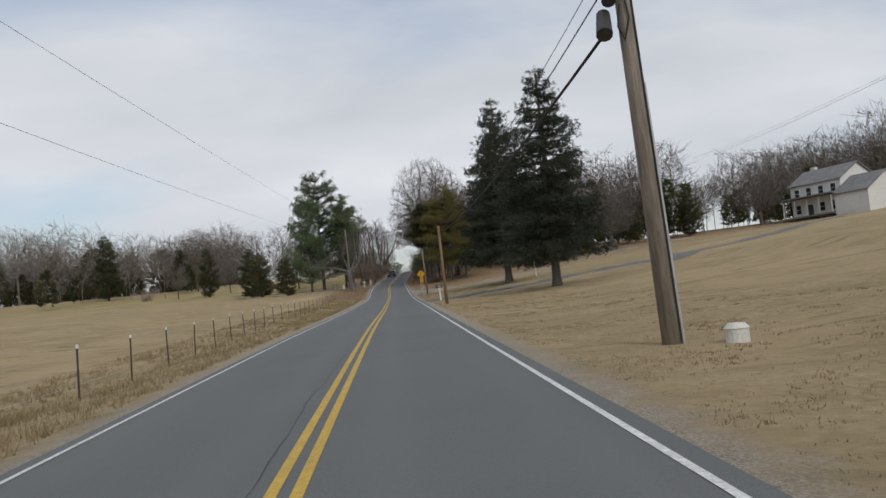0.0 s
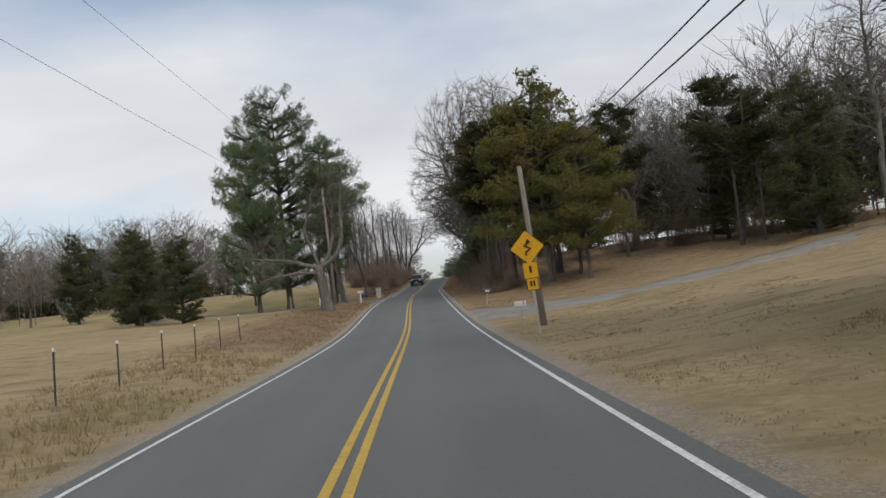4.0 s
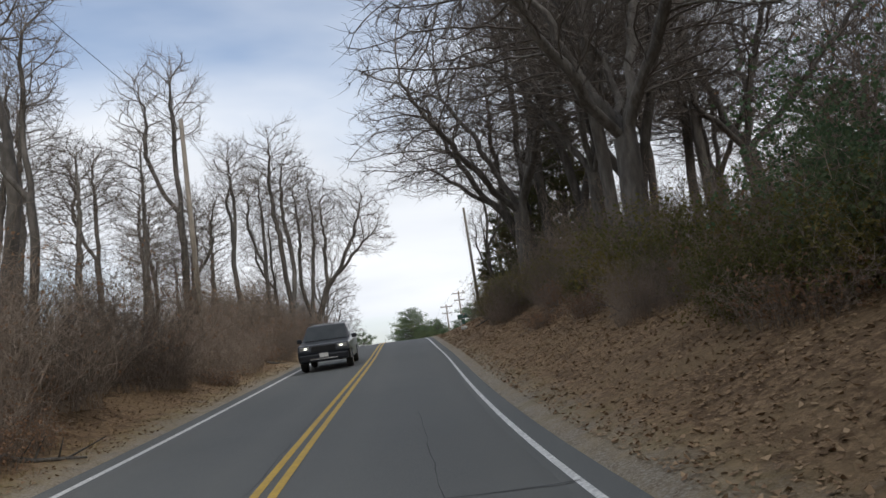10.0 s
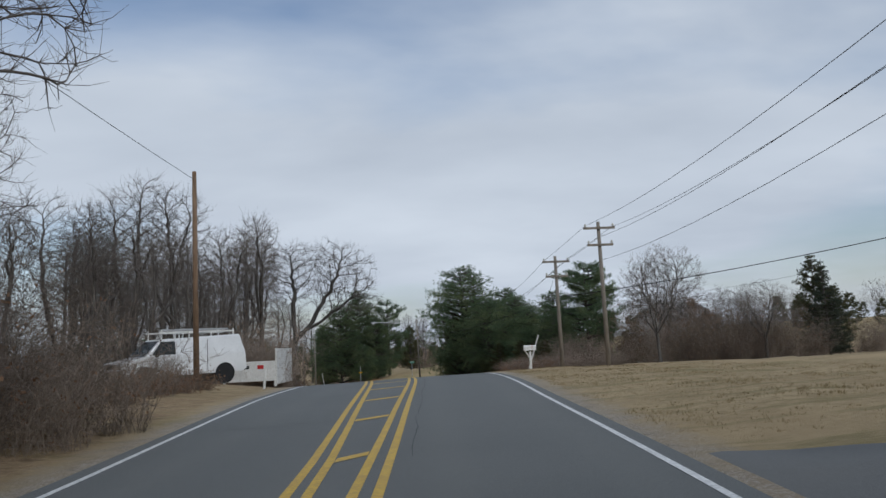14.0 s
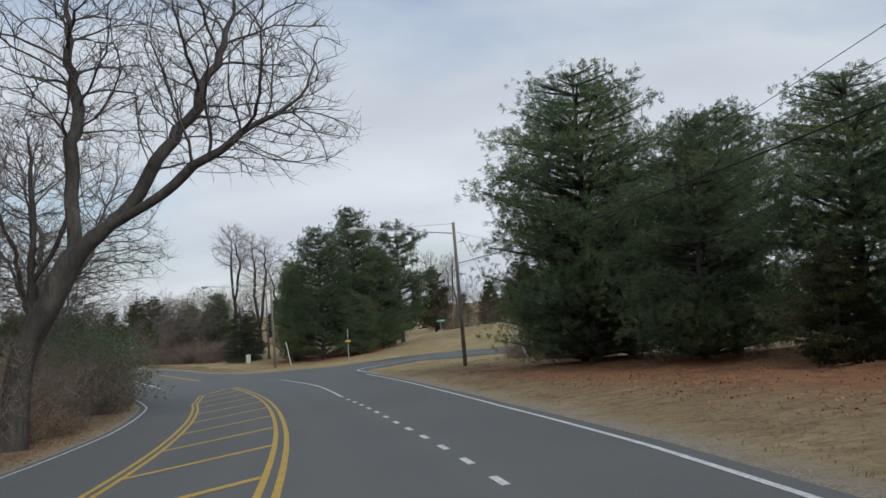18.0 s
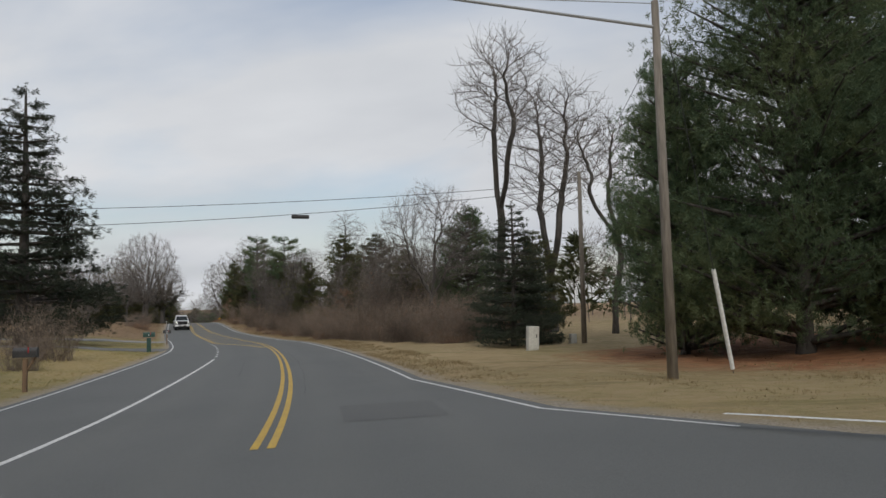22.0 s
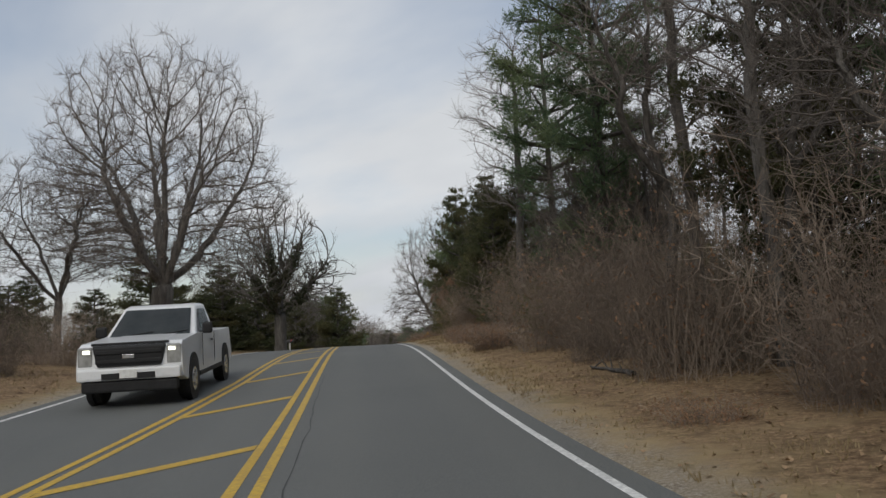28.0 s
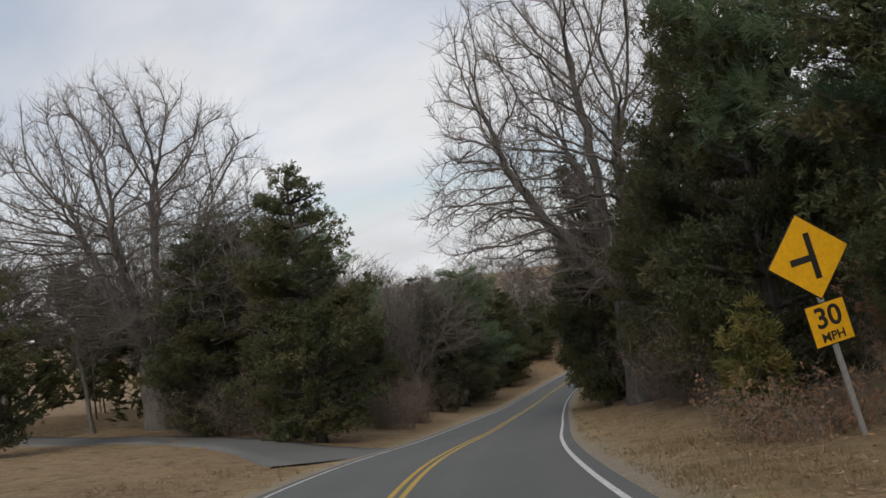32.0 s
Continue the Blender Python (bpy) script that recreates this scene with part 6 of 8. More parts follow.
def mailbox(s, u, body=DARK_METAL, post=BROWN_WOOD, label="", tall=1.0, turn=0.0, post_w=0.1, size=1.0, brace=False, bars=0, lean=(0, 0), bulky=False):
    """A roadside mailbox: arched box facing the road, on a post."""
    root = tagged(new("mailbox"), label, "mailbox")
    part("post", box(0, 0, tall / 2 - 0.1, post_w, post_w, tall + 0.1, bevel=0.008), post, root)
    w, h, d = 0.17 * size, 0.22 * size, 0.5 * size
    bm = bmesh.new()
    prof = [(-w / 2, 0), (-w / 2, h * 0.6)] + [(-w / 2 * math.cos(a), h * 0.6 + h * 0.4 * math.sin(a)) for a in np.linspace(0.3, math.pi - 0.3, 7)] + [(w / 2, h * 0.6), (w / 2, 0)]
    rings = [[bm.verts.new((y, x, z + tall)) for x, z in prof] for y in (-d / 2, d / 2)]
    for k in range(len(prof)):
        bm.faces.new((rings[0][k], rings[0][(k + 1) % len(prof)], rings[1][(k + 1) % len(prof)], rings[1][k]))
    bm.faces.new(rings[0][::-1])
    bm.faces.new(rings[1])
    part("box", bm, body, root)
    bm = bmesh.new()
    sgn = -1 if u > 0 else 1
    ring = [bm.verts.new((sgn * (d / 2 + 0.012), x * 1.08, z * 1.04 + tall - 0.004)) for x, z in prof]
    ring2 = [bm.verts.new((sgn * (d / 2 - 0.02), x * 1.08, z * 1.04 + tall - 0.004)) for x, z in prof]
    bm.faces.new(ring)
    bm.faces.new(ring2[::-1])
    for k in range(len(prof)):
        bm.faces.new((ring[k], ring2[k], ring2[(k + 1) % len(prof)], ring[(k + 1) % len(prof)]))
    part("door", bm, body, root)
    part("flag", box(0.1, -w / 2 - 0.012, tall + h * 0.75, 0.03, 0.008, 0.16), RED, root, "red signal flag")
    if brace:
        part("brace", rod((0, 0, tall * 0.55), (sgn * 0.25, 0, tall), 0.03, None, 6), post, root)
    if bulky:
        part("shroud", box(0, 0, tall * 0.5 - 0.05, 0.24, 0.2, tall, bevel=0.03), body, root)
    if bars:
        number_bars(root, 0, -w / 2 - 0.006, tall + h * 0.45, bars, 0.035, 0.09, WHITE_PAINT)
    return stand(root, s, u, turn, lean=lean)


mb = mailbox(62.6, 4.55, DARK_METAL, WHITE_PAINT, "dented dark mailbox with number plate on a white post", 1.08, 8, 0.12, 1.15, bars=5, lean=(0, -3))
part("reflector", box(0, -0.066, 0.78, 0.075, 0.01, 0.075, Matrix.Translation((0, -0.066, 0.78)) @ pose(0, 0, 0, 0, 45, 0) @ Matrix.Translation((0, 0.066, -0.78))), RED, mb, "red reflector")
mailbox(97.5, 4.3, WHITE_PAINT, GALV, "small white mailbox on a thin post", 0.75, 0, 0.05, 0.8)
mailbox(117.2, 4.9, DARK_METAL, GALV, "black mailbox with a number plate on a thin leaning post", 0.72, 0, 0.05, 1.15, bars=5, lean=(0, 6))
mailbox(137.6, -7.4, DARK_METAL, POLE_WOOD, "dark mailbox with white numbers on a grey wooden post", 0.95, 25, 0.11, 1.15, bars=5)
mailbox(140.3, -4.65, GALV, WHITE_PAINT, "grey mailbox with an open dark door on a pale post", 0.95, 10, 0.1, 1.0)
mailbox(162.2, -4.4, DARK_METAL, POLE_WOOD, "low dark mailbox on a weathered post", 0.5, 0, 0.09, 1.0)
mailbox(165.4, -5.3, DARK_METAL, BROWN_WOOD, "black mailbox on a thin wooden post in the brush", 0.78, 0, 0.07, 1.1)
mailbox(223.8, 6.3, GREEN_PLASTIC, GREEN_PLASTIC, "large dark green plastic mailbox with a moulded post", 0.98, 0, 0.12, 1.5, bulky=True, bars=1, lean=(0, -3))
mailbox(261.2, 6.3, WHITE_PAINT, WHITE_PAINT, "white mailbox on a white post with a slanting brace", 0.95, 0, 0.1, 1.2, brace=True)
mailbox(351.5, -7.0, DARK_METAL, BROWN_WOOD, "dark grey mailbox on a braced brown post", 0.95, 0, 0.11, 1.2, brace=True)
mailbox(377.2, -6.9, GREEN_PLASTIC, GREEN_PLASTIC, "dark green plastic mailbox by the lawn", 0.9, 0, 0.12, 1.3, bulky=True, bars=1)
mailbox(394.3, -6.4, DARK_METAL, BROWN_WOOD, "dark mailbox on a thin post beside the lawn", 0.95, 0, 0.09, 1.2, bars=3)
mailbox(467.9, -3.55, DARK_METAL, WHITE_PAINT, "dark mailbox on a white post by the old oak", 0.85, 0, 0.08, 0.85)


def diamond(root, z, half, mat, y=-0.03):
    m = Matrix.Translation((0, y, z)) @ pose(0, 0, 0, 0, 45, 0)
    part("border", box(0, 0.004, 0, 2 * half, 0.006, 2 * half, m, 0.002), SIGN_BLACK, root)
    return part("panel", box(0, 0, 0, 2 * half - 0.03, 0.008, 2 * half - 0.03, m, 0.002), mat, root, "yellow reflective panel")


def plate(root, z, w, h, mat, y=-0.03):
    part("border", box(0, y + 0.004, z, w, 0.006, h), SIGN_BLACK, root)
    return part("panel", box(0, y, z, w - 0.03, 0.008, h - 0.03), mat, root, "yellow reflective panel")


def letters(text, x, y, z, size, mat, parent):
    cu = bpy.data.curves.new("lettering", "FONT")
    cu.body, cu.size, cu.align_x, cu.align_y, cu.extrude, cu.offset = text, size, "CENTER", "CENTER", 0.002, size * 0.02
    tmp = bpy.data.objects.new("tmp", cu)
    me = bpy.data.meshes.new_from_object(tmp)
    bpy.data.objects.remove(tmp)
    me.materials.append(mat)
    ob = new("lettering", me)
    ob.parent = parent
    ob.matrix_basis = pose(x, y, z, 90, 0, 0)
    return ob


curve_sign = tagged(new("road_sign"), "yellow diamond winding road sign with two plates", "road sign")
part("post", box(0, 0, 1.4, 0.06, 0.04, 3.0), GALV, curve_sign)
diamond(curve_sign, 2.62, 0.38, SIGN_YELLOW)
tb = Tubes()
tb.add([(-0.06, -0.04, 2.38), (-0.06, -0.04, 2.48), (0.09, -0.04, 2.58), (-0.08, -0.04, 2.68), (0.04, -0.04, 2.78)], [0.035] * 5, 6)
tb.add([(0.04, -0.04, 2.76), (0.04, -0.04, 2.88)], [0.08, 0.005], 6)
tb.build("symbol", SIGN_BLACK, curve_sign, "black winding arrow")
plate(curve_sign, 1.92, 0.46, 0.5, SIGN_YELLOW)
part("symbol", box(0, -0.036, 1.95, 0.07, 0.004, 0.2), SIGN_BLACK, curve_sign)
plate(curve_sign, 1.5, 0.36, 0.36, SIGN_YELLOW)
number_bars(curve_sign, 0, -0.037, 1.52, 2, 0.06, 0.16, SIGN_BLACK)
stand(curve_sign, 93.2, 4.25, lean=(0, -2))

side_sign = tagged(new("road_sign"), "yellow side road warning sign with thirty miles plate", "road sign")
part("post", box(0, 0, 1.3, 0.06, 0.04, 2.9), GALV, side_sign)
diamond(side_sign, 2.62, 0.38, SIGN_YELLOW)
part("symbol", box(0.05, -0.038, 2.62, 0.075, 0.004, 0.56), SIGN_BLACK, side_sign, "black side road symbol")
part("symbol", box(-0.11, -0.038, 2.6, 0.26, 0.004, 0.08), SIGN_BLACK, side_sign)
plate(side_sign, 1.80, 0.52, 0.52, SIGN_YELLOW)
letters("30", 0, -0.037, 1.87, 0.34, SIGN_BLACK, side_sign)
letters("MPH", 0, -0.037, 1.64, 0.15, SIGN_BLACK, side_sign)
stand(side_sign, 482.8, 5.97, 6, lean=(0, -9), sink=0.40)

lawn_post = tagged(new("marker_post"), "thin white post standing on the dry lawn", "post")
part("post", rod((0, 0, -0.2), (0, 0, 2.3), 0.07, 0.06, 10), WHITE_PAINT, lawn_post)
stand(lawn_post, 81.2, 16.2, lean=(0, -1))

cap = tagged(new("utility_pedestal"), "low round white utility cap on the verge", "utility box")
bm = rod((0, 0, -0.1), (0, 0, 0.26), 0.2, 0.19, 16)
add_rod(bm, (0, 0, 0.26), (0, 0, 0.34), 0.21, 0.14, 16)
part("cover", bm, CREAM, cap, smooth=False)
stand(cap, 12.3, 6.55)

# the trees and yard on the rise
utility_pole(141.2, -7.1, 11, 0.15, lean=(0, -1))
utility_pole(195.5, -6.6, 9.8, 0.13, label="grey utility pole among bare trees on the bank", lean=(0, -1))
utility_pole(216.6, 6.9, 8, 0.12, label="grey wooden pole on the leafy bank", lean=(0, -1))
utility_pole(223.5, 9.95, 7.7, 0.15, arms=1, label="utility pole with a crossarm beside the field", lean=(0, -2))
utility_pole(250.8, -7.65, 7.8, 0.11, label="slim brown utility pole beside the parked van", mat=BROWN_WOOD)
utility_pole(262, 10.6, 7.7, 0.13, arms=2, label="tall utility pole with crossarms by the dry field")
utility_pole(268, 9.85, 6.7, 0.13, arms=2, label="utility pole with two crossarms beside the pines")
utility_pole(300.5, 15.8, 7.6, 0.12, arms=1, label="utility pole with a crossarm among the pines")
for dx, dz in ((-0.7, -0.1), (0.7, -0.1), (0.0, -0.9), (0.1, -2.6)):
    wire(at_height(223.5, 9.95 + dx, 7.3 + dz * 0.4), at_height(262, 10.6 + dx, 7.5 + dz * 0.7), 0.8, 0.012)
    wire(at_height(262, 10.6 + dx, 7.5 + dz * 0.7), at_height(268, 9.85 + dx, 6.6 + dz * 0.7), 0.03, 0.012)
    wire(at_height(176, 16 + dx, 10.5 + dz), at_height(223.5, 9.95 + dx, 7.3 + dz * 0.4), 0.8, 0.012)
    wire(at_height(268, 9.85 + dx, 6.6 + dz * 0.7), at_height(300.5, 15.8 + dx, 7.5 + dz), 0.4, 0.012)
wire(at_height(268, 9.85, 4.2), at_height(310.3, 10.2, 5.2), 0.5, 0.02)
wire(at_height(244, 30, 6.5), at_height(268, 9.85, 4.2), 0.6, 0.028)
wire(at_height(195.5, -6.6, 9.2), at_height(250.8, -7.65, 7.5), 0.6, 0.012)
wire(at_height(141.2, -7.1, 10.5), at_height(195.5, -6.6, 9.2), 0.8, 0.012)


def guy(s0, u0, s1, u1, z):
    root = tagged(new("guy_wire"), "slanting guy wire with a white marker sleeve", "guy wire")
    a, b = at_height(s0, u0, 0.0), at_height(s1, u1, z)
    tb = Tubes()
    tb.add([a, b], [0.008, 0.008], 5)
    tb.build("cable", CABLE, root)
    tb = Tubes()
    d = (b - a) / np.linalg.norm(b - a)
    tb.add([a + d * 0.15, a + d * 2.3], [0.045, 0.045], 8)
    tb.build("sleeve", WHITE_PAINT, root, "white plastic sleeve")


guy(269.4, 8.1, 268, 9.75, 5.6)
guy(308.0, 12.6, 310.3, 10.3, 6.8)
guy(343.4, 9.3, 342.8, 7.8, 7.0)

lattice = tagged(new("lattice_screen"), "white crossed lattice screen panel by the mailboxes", "screen")
for z0 in (0.1, 0.66):
    for k in range(5):
        for sgn in (1, -1):
            m = Matrix.Translation((0, 0.008 * sgn, z0 + 0.26)) @ pose(0, 0, 0, 0, 45 * sgn, 0)
            part("slat", box((k - 2) * 0.11, 0, 0, 0.035, 0.008, 0.62 - 0.13 * abs(k - 2), m), WHITE_PAINT, lattice)
    part("rail", box(0, 0, z0, 0.5, 0.04, 0.035), WHITE_PAINT, lattice)
    part("rail", box(0, 0, z0 + 0.53, 0.5, 0.04, 0.035), WHITE_PAINT, lattice)
for x in (-0.25, 0.25):
    part("stile", box(x, 0, 0.62, 0.035, 0.045, 1.3), WHITE_PAINT, lattice)
stand(lattice, 158.2, -4.15, -8)
shelf = tagged(new("plank_shelf"), "weathered plank on a post holding newspapers", "shelf")
part("plank", box(0.4, 0, 0.78, 1.1, 0.2, 0.04, bevel=0.006), POLE_WOOD, shelf)
part("post", box(0.5, 0, 0.38, 0.09, 0.09, 0.78), POLE_WOOD, shelf)
part("tube", box(0.55, 0, 0.9, 0.55, 0.17, 0.16, bevel=0.04), DARK_METAL, shelf, "dark newspaper tube")
stand(shelf, 159.2, -3.85)
bag = tagged(new("blue_tub"), "blue plastic tub standing under a tree", "tub")
part("body", rod((0, 0, 0), (0, 0, 0.42), 0.16, 0.2, 14), BLUE, bag)
stand(bag, 162.4, -6.4)
for s, u, h in ((143, -6.9, 1.0), (147.5, -6.6, 0.8), (150, -6.6, 0.9), (173.5, -10.2, 1.7), (131.5, -9.5, 1.2), (141.5, -9.8, 1.1)):
    p = tagged(new("wooden_post"), "short grey weathered wooden post by the drive", "post")
    part("post", rod((0, 0, -0.2), (0, 0, h), 0.08, 0.075, 9), POLE_WOOD, p)
    stand(p, s, u)
can = tagged(new("bin"), "pale plastic bin beside the mailboxes", "bin")
part("body", box(0, 0, 0.4, 0.35, 0.35, 0.8, bevel=0.05), CREAM, can)
part("lid", box(0, 0, 0.82, 0.4, 0.4, 0.06, bevel=0.02), CREAM, can)
stand(can, 142.6, -8.6)


def boulder(s, u, r, label, seed, mat=None):
    bm = bmesh.new()
    bmesh.ops.create_icosphere(bm, subdivisions=3, radius=r)
    for v in bm.verts:
        v.co *= 1 + 0.3 * noise.noise(v.co / r * 1.3 + Vector((seed, 0, 0)))
        v.co.z *= 0.75
    return stand(tagged(part("rock", bm, mat or STONE, smooth=True), label, "rock"), s, u, sink=-r * 0.35)


boulder(203.6, 4.6, 0.19, "white wrapped bundle lying on fallen leaves", 3)
boulder(450.5, 5.8, 0.18, "pale stone lying in dry roadside grass", 5)
mark = tagged(new("marker_stub"), "leaning white marker stub at the verge", "marker")
part("stub", rod((0, 0, -0.1), (0.08, 0, 0.75), 0.05, 0.045, 9), WHITE_PAINT, mark)
stand(mark, 252.5, -5.6)

def fallen_branch(seed, s, u, length, turn):
    rng = np.random.default_rng(seed)
    root = tagged(new("fallen_branch"), "grey fallen branch lying on dead leaves", "branch")
    x, y = spot(s, u)
    d = np.array([math.cos(math.radians(turn)), math.sin(math.radians(turn)), 0])
    pts = []
    for t in np.linspace(0, 1, 7):
        p = np.array([float(x), float(y), 0]) + d * length * t + rng.normal(0, 0.04, 3)
        a, b = station(p[0], p[1])
        p[2] = float(ground_z(a, b)[0]) + 0.04
        pts.append(p)
    tb = Tubes()
    tb.add(pts, np.linspace(0.06, 0.015, 7), 7)
    tb.build("limb", BARK, root)
    tb = Tubes()
    for k in (2, 3, 4, 5):
        tb.add([pts[k], pts[k] + d * 0.3 + np.array([rng.normal(0, 0.2), rng.normal(0, 0.2), rng.uniform(0.1, 0.4)])], [0.018, 0.005], 4)
    tagged(tb.build("twig", BARK, root), kind="stuff")
    return root


for k, (s, u, length, turn) in enumerate([(167.5, 6.4, 2.4, 35), (142, 6.6, 1.6, 80), (150, 5.8, 1.4, 10), (178, 6.8, 2.0, 120), (186, 5.6, 1.5, 60), (193, 7.2, 2.6, 20), (199, 5.9, 1.3, 150), (135, 7.4, 1.8, 100), (128, 9.0, 1.6, 40), (176, -4.6, 1.3, 30), (197, -4.4, 1.5, 70), (211, -4.6, 1.6, 110), (430, 5.4, 1.8, 140), (443, 5.6, 1.4, 20), (471, 5.8, 1.7, 60)]):
    fallen_branch(200 + k, s, u, length, turn)

# the bend and the junction
def street_lamp(s, u, tall, reach, label, lean=(0, 0)):
    root = tagged(new("street_lamp"), label, "street lamp")
    part("pole", rod((0, 0, -0.4), (0, 0, tall), 0.11, 0.075, 12), POLE_WOOD, root, smooth=True)
    part("arm", rod((0, 0, tall - 0.55), (-reach, -0.2, tall - 0.1), 0.035, 0.03, 8), GALV, root)
    part("stay", rod((0, 0, tall - 0.05), (-reach * 0.75, -0.15, tall - 0.16), 0.01, None, 5), GALV, root)
    bm = bmesh.new()
    bmesh.ops.create_uvsphere(bm, u_segments=12, v_segments=8, radius=1, matrix=Matrix.Translation((-reach - 0.22, -0.22, tall - 0.13)) @ Matrix.Diagonal((0.34, 0.14, 0.1, 1)))
    part("lamp_head", bm, GALV, root, smooth=True)
    bm = bmesh.new()
    bmesh.ops.create_uvsphere(bm, u_segments=12, v_segments=8, radius=1, matrix=Matrix.Translation((-reach - 0.3, -0.22, tall - 0.2)) @ Matrix.Diagonal((0.19, 0.11, 0.1, 1)))
    part("lens", bm, CREAM, root, smooth=True)
    return stand(root, s, u, lean=lean)


street_lamp(310.4, 10.2, 7.3, 5.0, "street lamp with a long arm on a slim pole", (0, -1))
street_lamp(342.8, 7.6, 7.7, 5.6, "street lamp with a long arm beside dark pines", (0, -0.5))
utility_pole(358.9, 12.6, 7.4, 0.12, label="pale utility pole beside the bramble hedge")
for z0, z1, sg in ((6.95, 4.6, 0.7), (6.75, 4.05, 0.9)):
    wire(at_height(358.9, 12.6, z0), at_height(353, -26, z1), sg, 0.014, "overhead wire crossing the road")
case = tagged(new("splice_case"), "black cable splice case hanging on the wire", "splice case")
bm = rod((-0.32, 0, 0), (0.32, 0, 0), 0.075, None, 10)
part("case", bm, DARK_METAL, case)
p0, p1 = at_height(358.9, 12.6, 6.75), at_height(353, -26, 4.05)
t0 = 0.31
pc = p0 + (p1 - p0) * t0
case.matrix_basis = pose(*pc[:2], pc[2] - 0.9 * 4 * t0 * (1 - t0) - 0.1, 0, 0, heading(356) + 4)
wire(at_height(342.8, 7.8, 7.3), at_height(358.9, 12.6, 7.1), 0.3, 0.01)
wire(at_height(310.4, 10.2, 6.8), at_height(356, 52, 11), 0.8, 0.012)
utility_pole(338.5, 34.5, 9.4, 0.14, arms=2, label="tall utility pole with two crossarms in the field", transformer=True)
for dx in (-0.7, 0.7):
    wire(at_height(338.5, 34.5 + dx, 9.1), at_height(330, 110 + dx, 11), 1.4, 0.014)
    wire(at_height(338.5, 34.5 + dx, 9.1), at_height(420, 62 + dx, 9), 1.4, 0.014)

box_w = tagged(new("utility_cabinet"), "cream steel utility cabinet on the grass verge", "utility box")
part("body", box(0, 0, 0.44, 0.44, 0.38, 0.98, bevel=0.03), CREAM, box_w)
part("door", box(0, -0.196, 0.44, 0.37, 0.014, 0.82), CREAM, box_w)
part("vent", box(0.1, -0.206, 0.55, 0.03, 0.008, 0.14), DARK_METAL, box_w)
stand(box_w, 357.4, 9.7, -4, lean=(0, 2))
low = tagged(new("utility_pedestal"), "low pale utility pedestal on the verge", "utility box")
part("cover", box(0, 0, 0.2, 0.3, 0.3, 0.5, bevel=0.05), CREAM, low)
stand(low, 361, 13.0)
back_sign = tagged(new("road_sign"), "stop sign seen from behind with a yellow plate", "road sign")
part("post", box(0, 0, 1.1, 0.05, 0.05, 2.5), GALV, back_sign)
bm = bmesh.new()
bmesh.ops.create_circle(bm, cap_ends=True, segments=8, radius=0.4, matrix=Matrix.Translation((0.03, 0, 2.35)) @ pose(0, 0, 0, 90, 22.5, 56))
bmesh.ops.solidify(bm, geom=bm.faces[:], thickness=0.006)
part("plate", bm, GALV, back_sign, "bare metal back of an octagon")
part("panel", box(0, -0.03, 1.75, 0.5, 0.008, 0.13), SIGN_YELLOW, back_sign)
stand(back_sign, 334.0, 11.1, 8)
street = tagged(new("street_sign"), "green street name sign on a thin post", "street sign")
part("post", rod((0, 0, -0.2), (0, 0, 2.4), 0.03, None, 8), GALV, street)
part("panel", box(0.02, 0, 2.52, 0.72, 0.012, 0.2), SIGN_GREEN, street)
part("panel", box(0, 0.02, 2.3, 0.012, 0.5, 0.16), SIGN_GREEN, street)
for k in range(3):
    part("name_bar", box(-0.18 + 0.2 * k, -0.009, 2.52, 0.14, 0.004, 0.07), WHITE_PAINT, street)
stand(street, 328.2, 16.6)

# ---- vehicles and houses ----
def paint(name, col, rough=0.3):
    def build(nt, b):
        c = mix_rgb(nt, noise_fac(nt, 1.2, 4), col, [min(1, v * 0.88) for v in col])
        nt.links.new(mix_rgb(nt, noise_fac(nt, 14, 4, lo=0.5, hi=0.95), c, [v * 0.75 + 0.02 for v in col]), b.inputs["Base Color"])
        b.inputs["Coat Weight"].default_value, b.inputs["Coat Roughness"].default_value = 0.5, 0.08

    return material(name, build, rough)


CAR_WHITE = paint("white_car_paint", (0.72, 0.73, 0.74))
CAR_DARK = paint("dark_car_paint", (0.012, 0.014, 0.02))
TRIM = two_tone("black_trim", (0.010, 0.010, 0.011), (0.016, 0.016, 0.018), 5, (0.024, 0.024, 0.024), 30, rough=0.6, relief=0.1)
RUBBER = two_tone("tyre_rubber", (0.022, 0.022, 0.022), (0.035, 0.034, 0.033), 6, (0.06, 0.055, 0.05), 20, rough=0.85, relief=0.2)
CHROME = two_tone("bright_metal", (0.55, 0.56, 0.58), (0.65, 0.66, 0.68), 6, relief=0, rough=0.25, metal=0.9)
GLASS = two_tone("tinted_glass", (0.03, 0.04, 0.045), (0.045, 0.055, 0.06), 2, relief=0, rough=0.06)
GLASS.node_tree.nodes["Principled BSDF"].inputs["Specular IOR Level"].default_value = 0.8
LAMP_GLASS = two_tone("headlamp_glass", (0.34, 0.34, 0.33), (0.22, 0.22, 0.21), 8, relief=0, rough=0.12)


def lit(name, strength):
    def build(nt, b):
        b.inputs["Base Color"].default_value = (0.9, 0.9, 0.8, 1)
        b.inputs["Emission Color"].default_value = (1, 0.97, 0.82, 1)
        b.inputs["Emission Strength"].default_value = strength

    return material(name, build, 0.2)


BEAM = lit("lit_headlamp", 2.0)


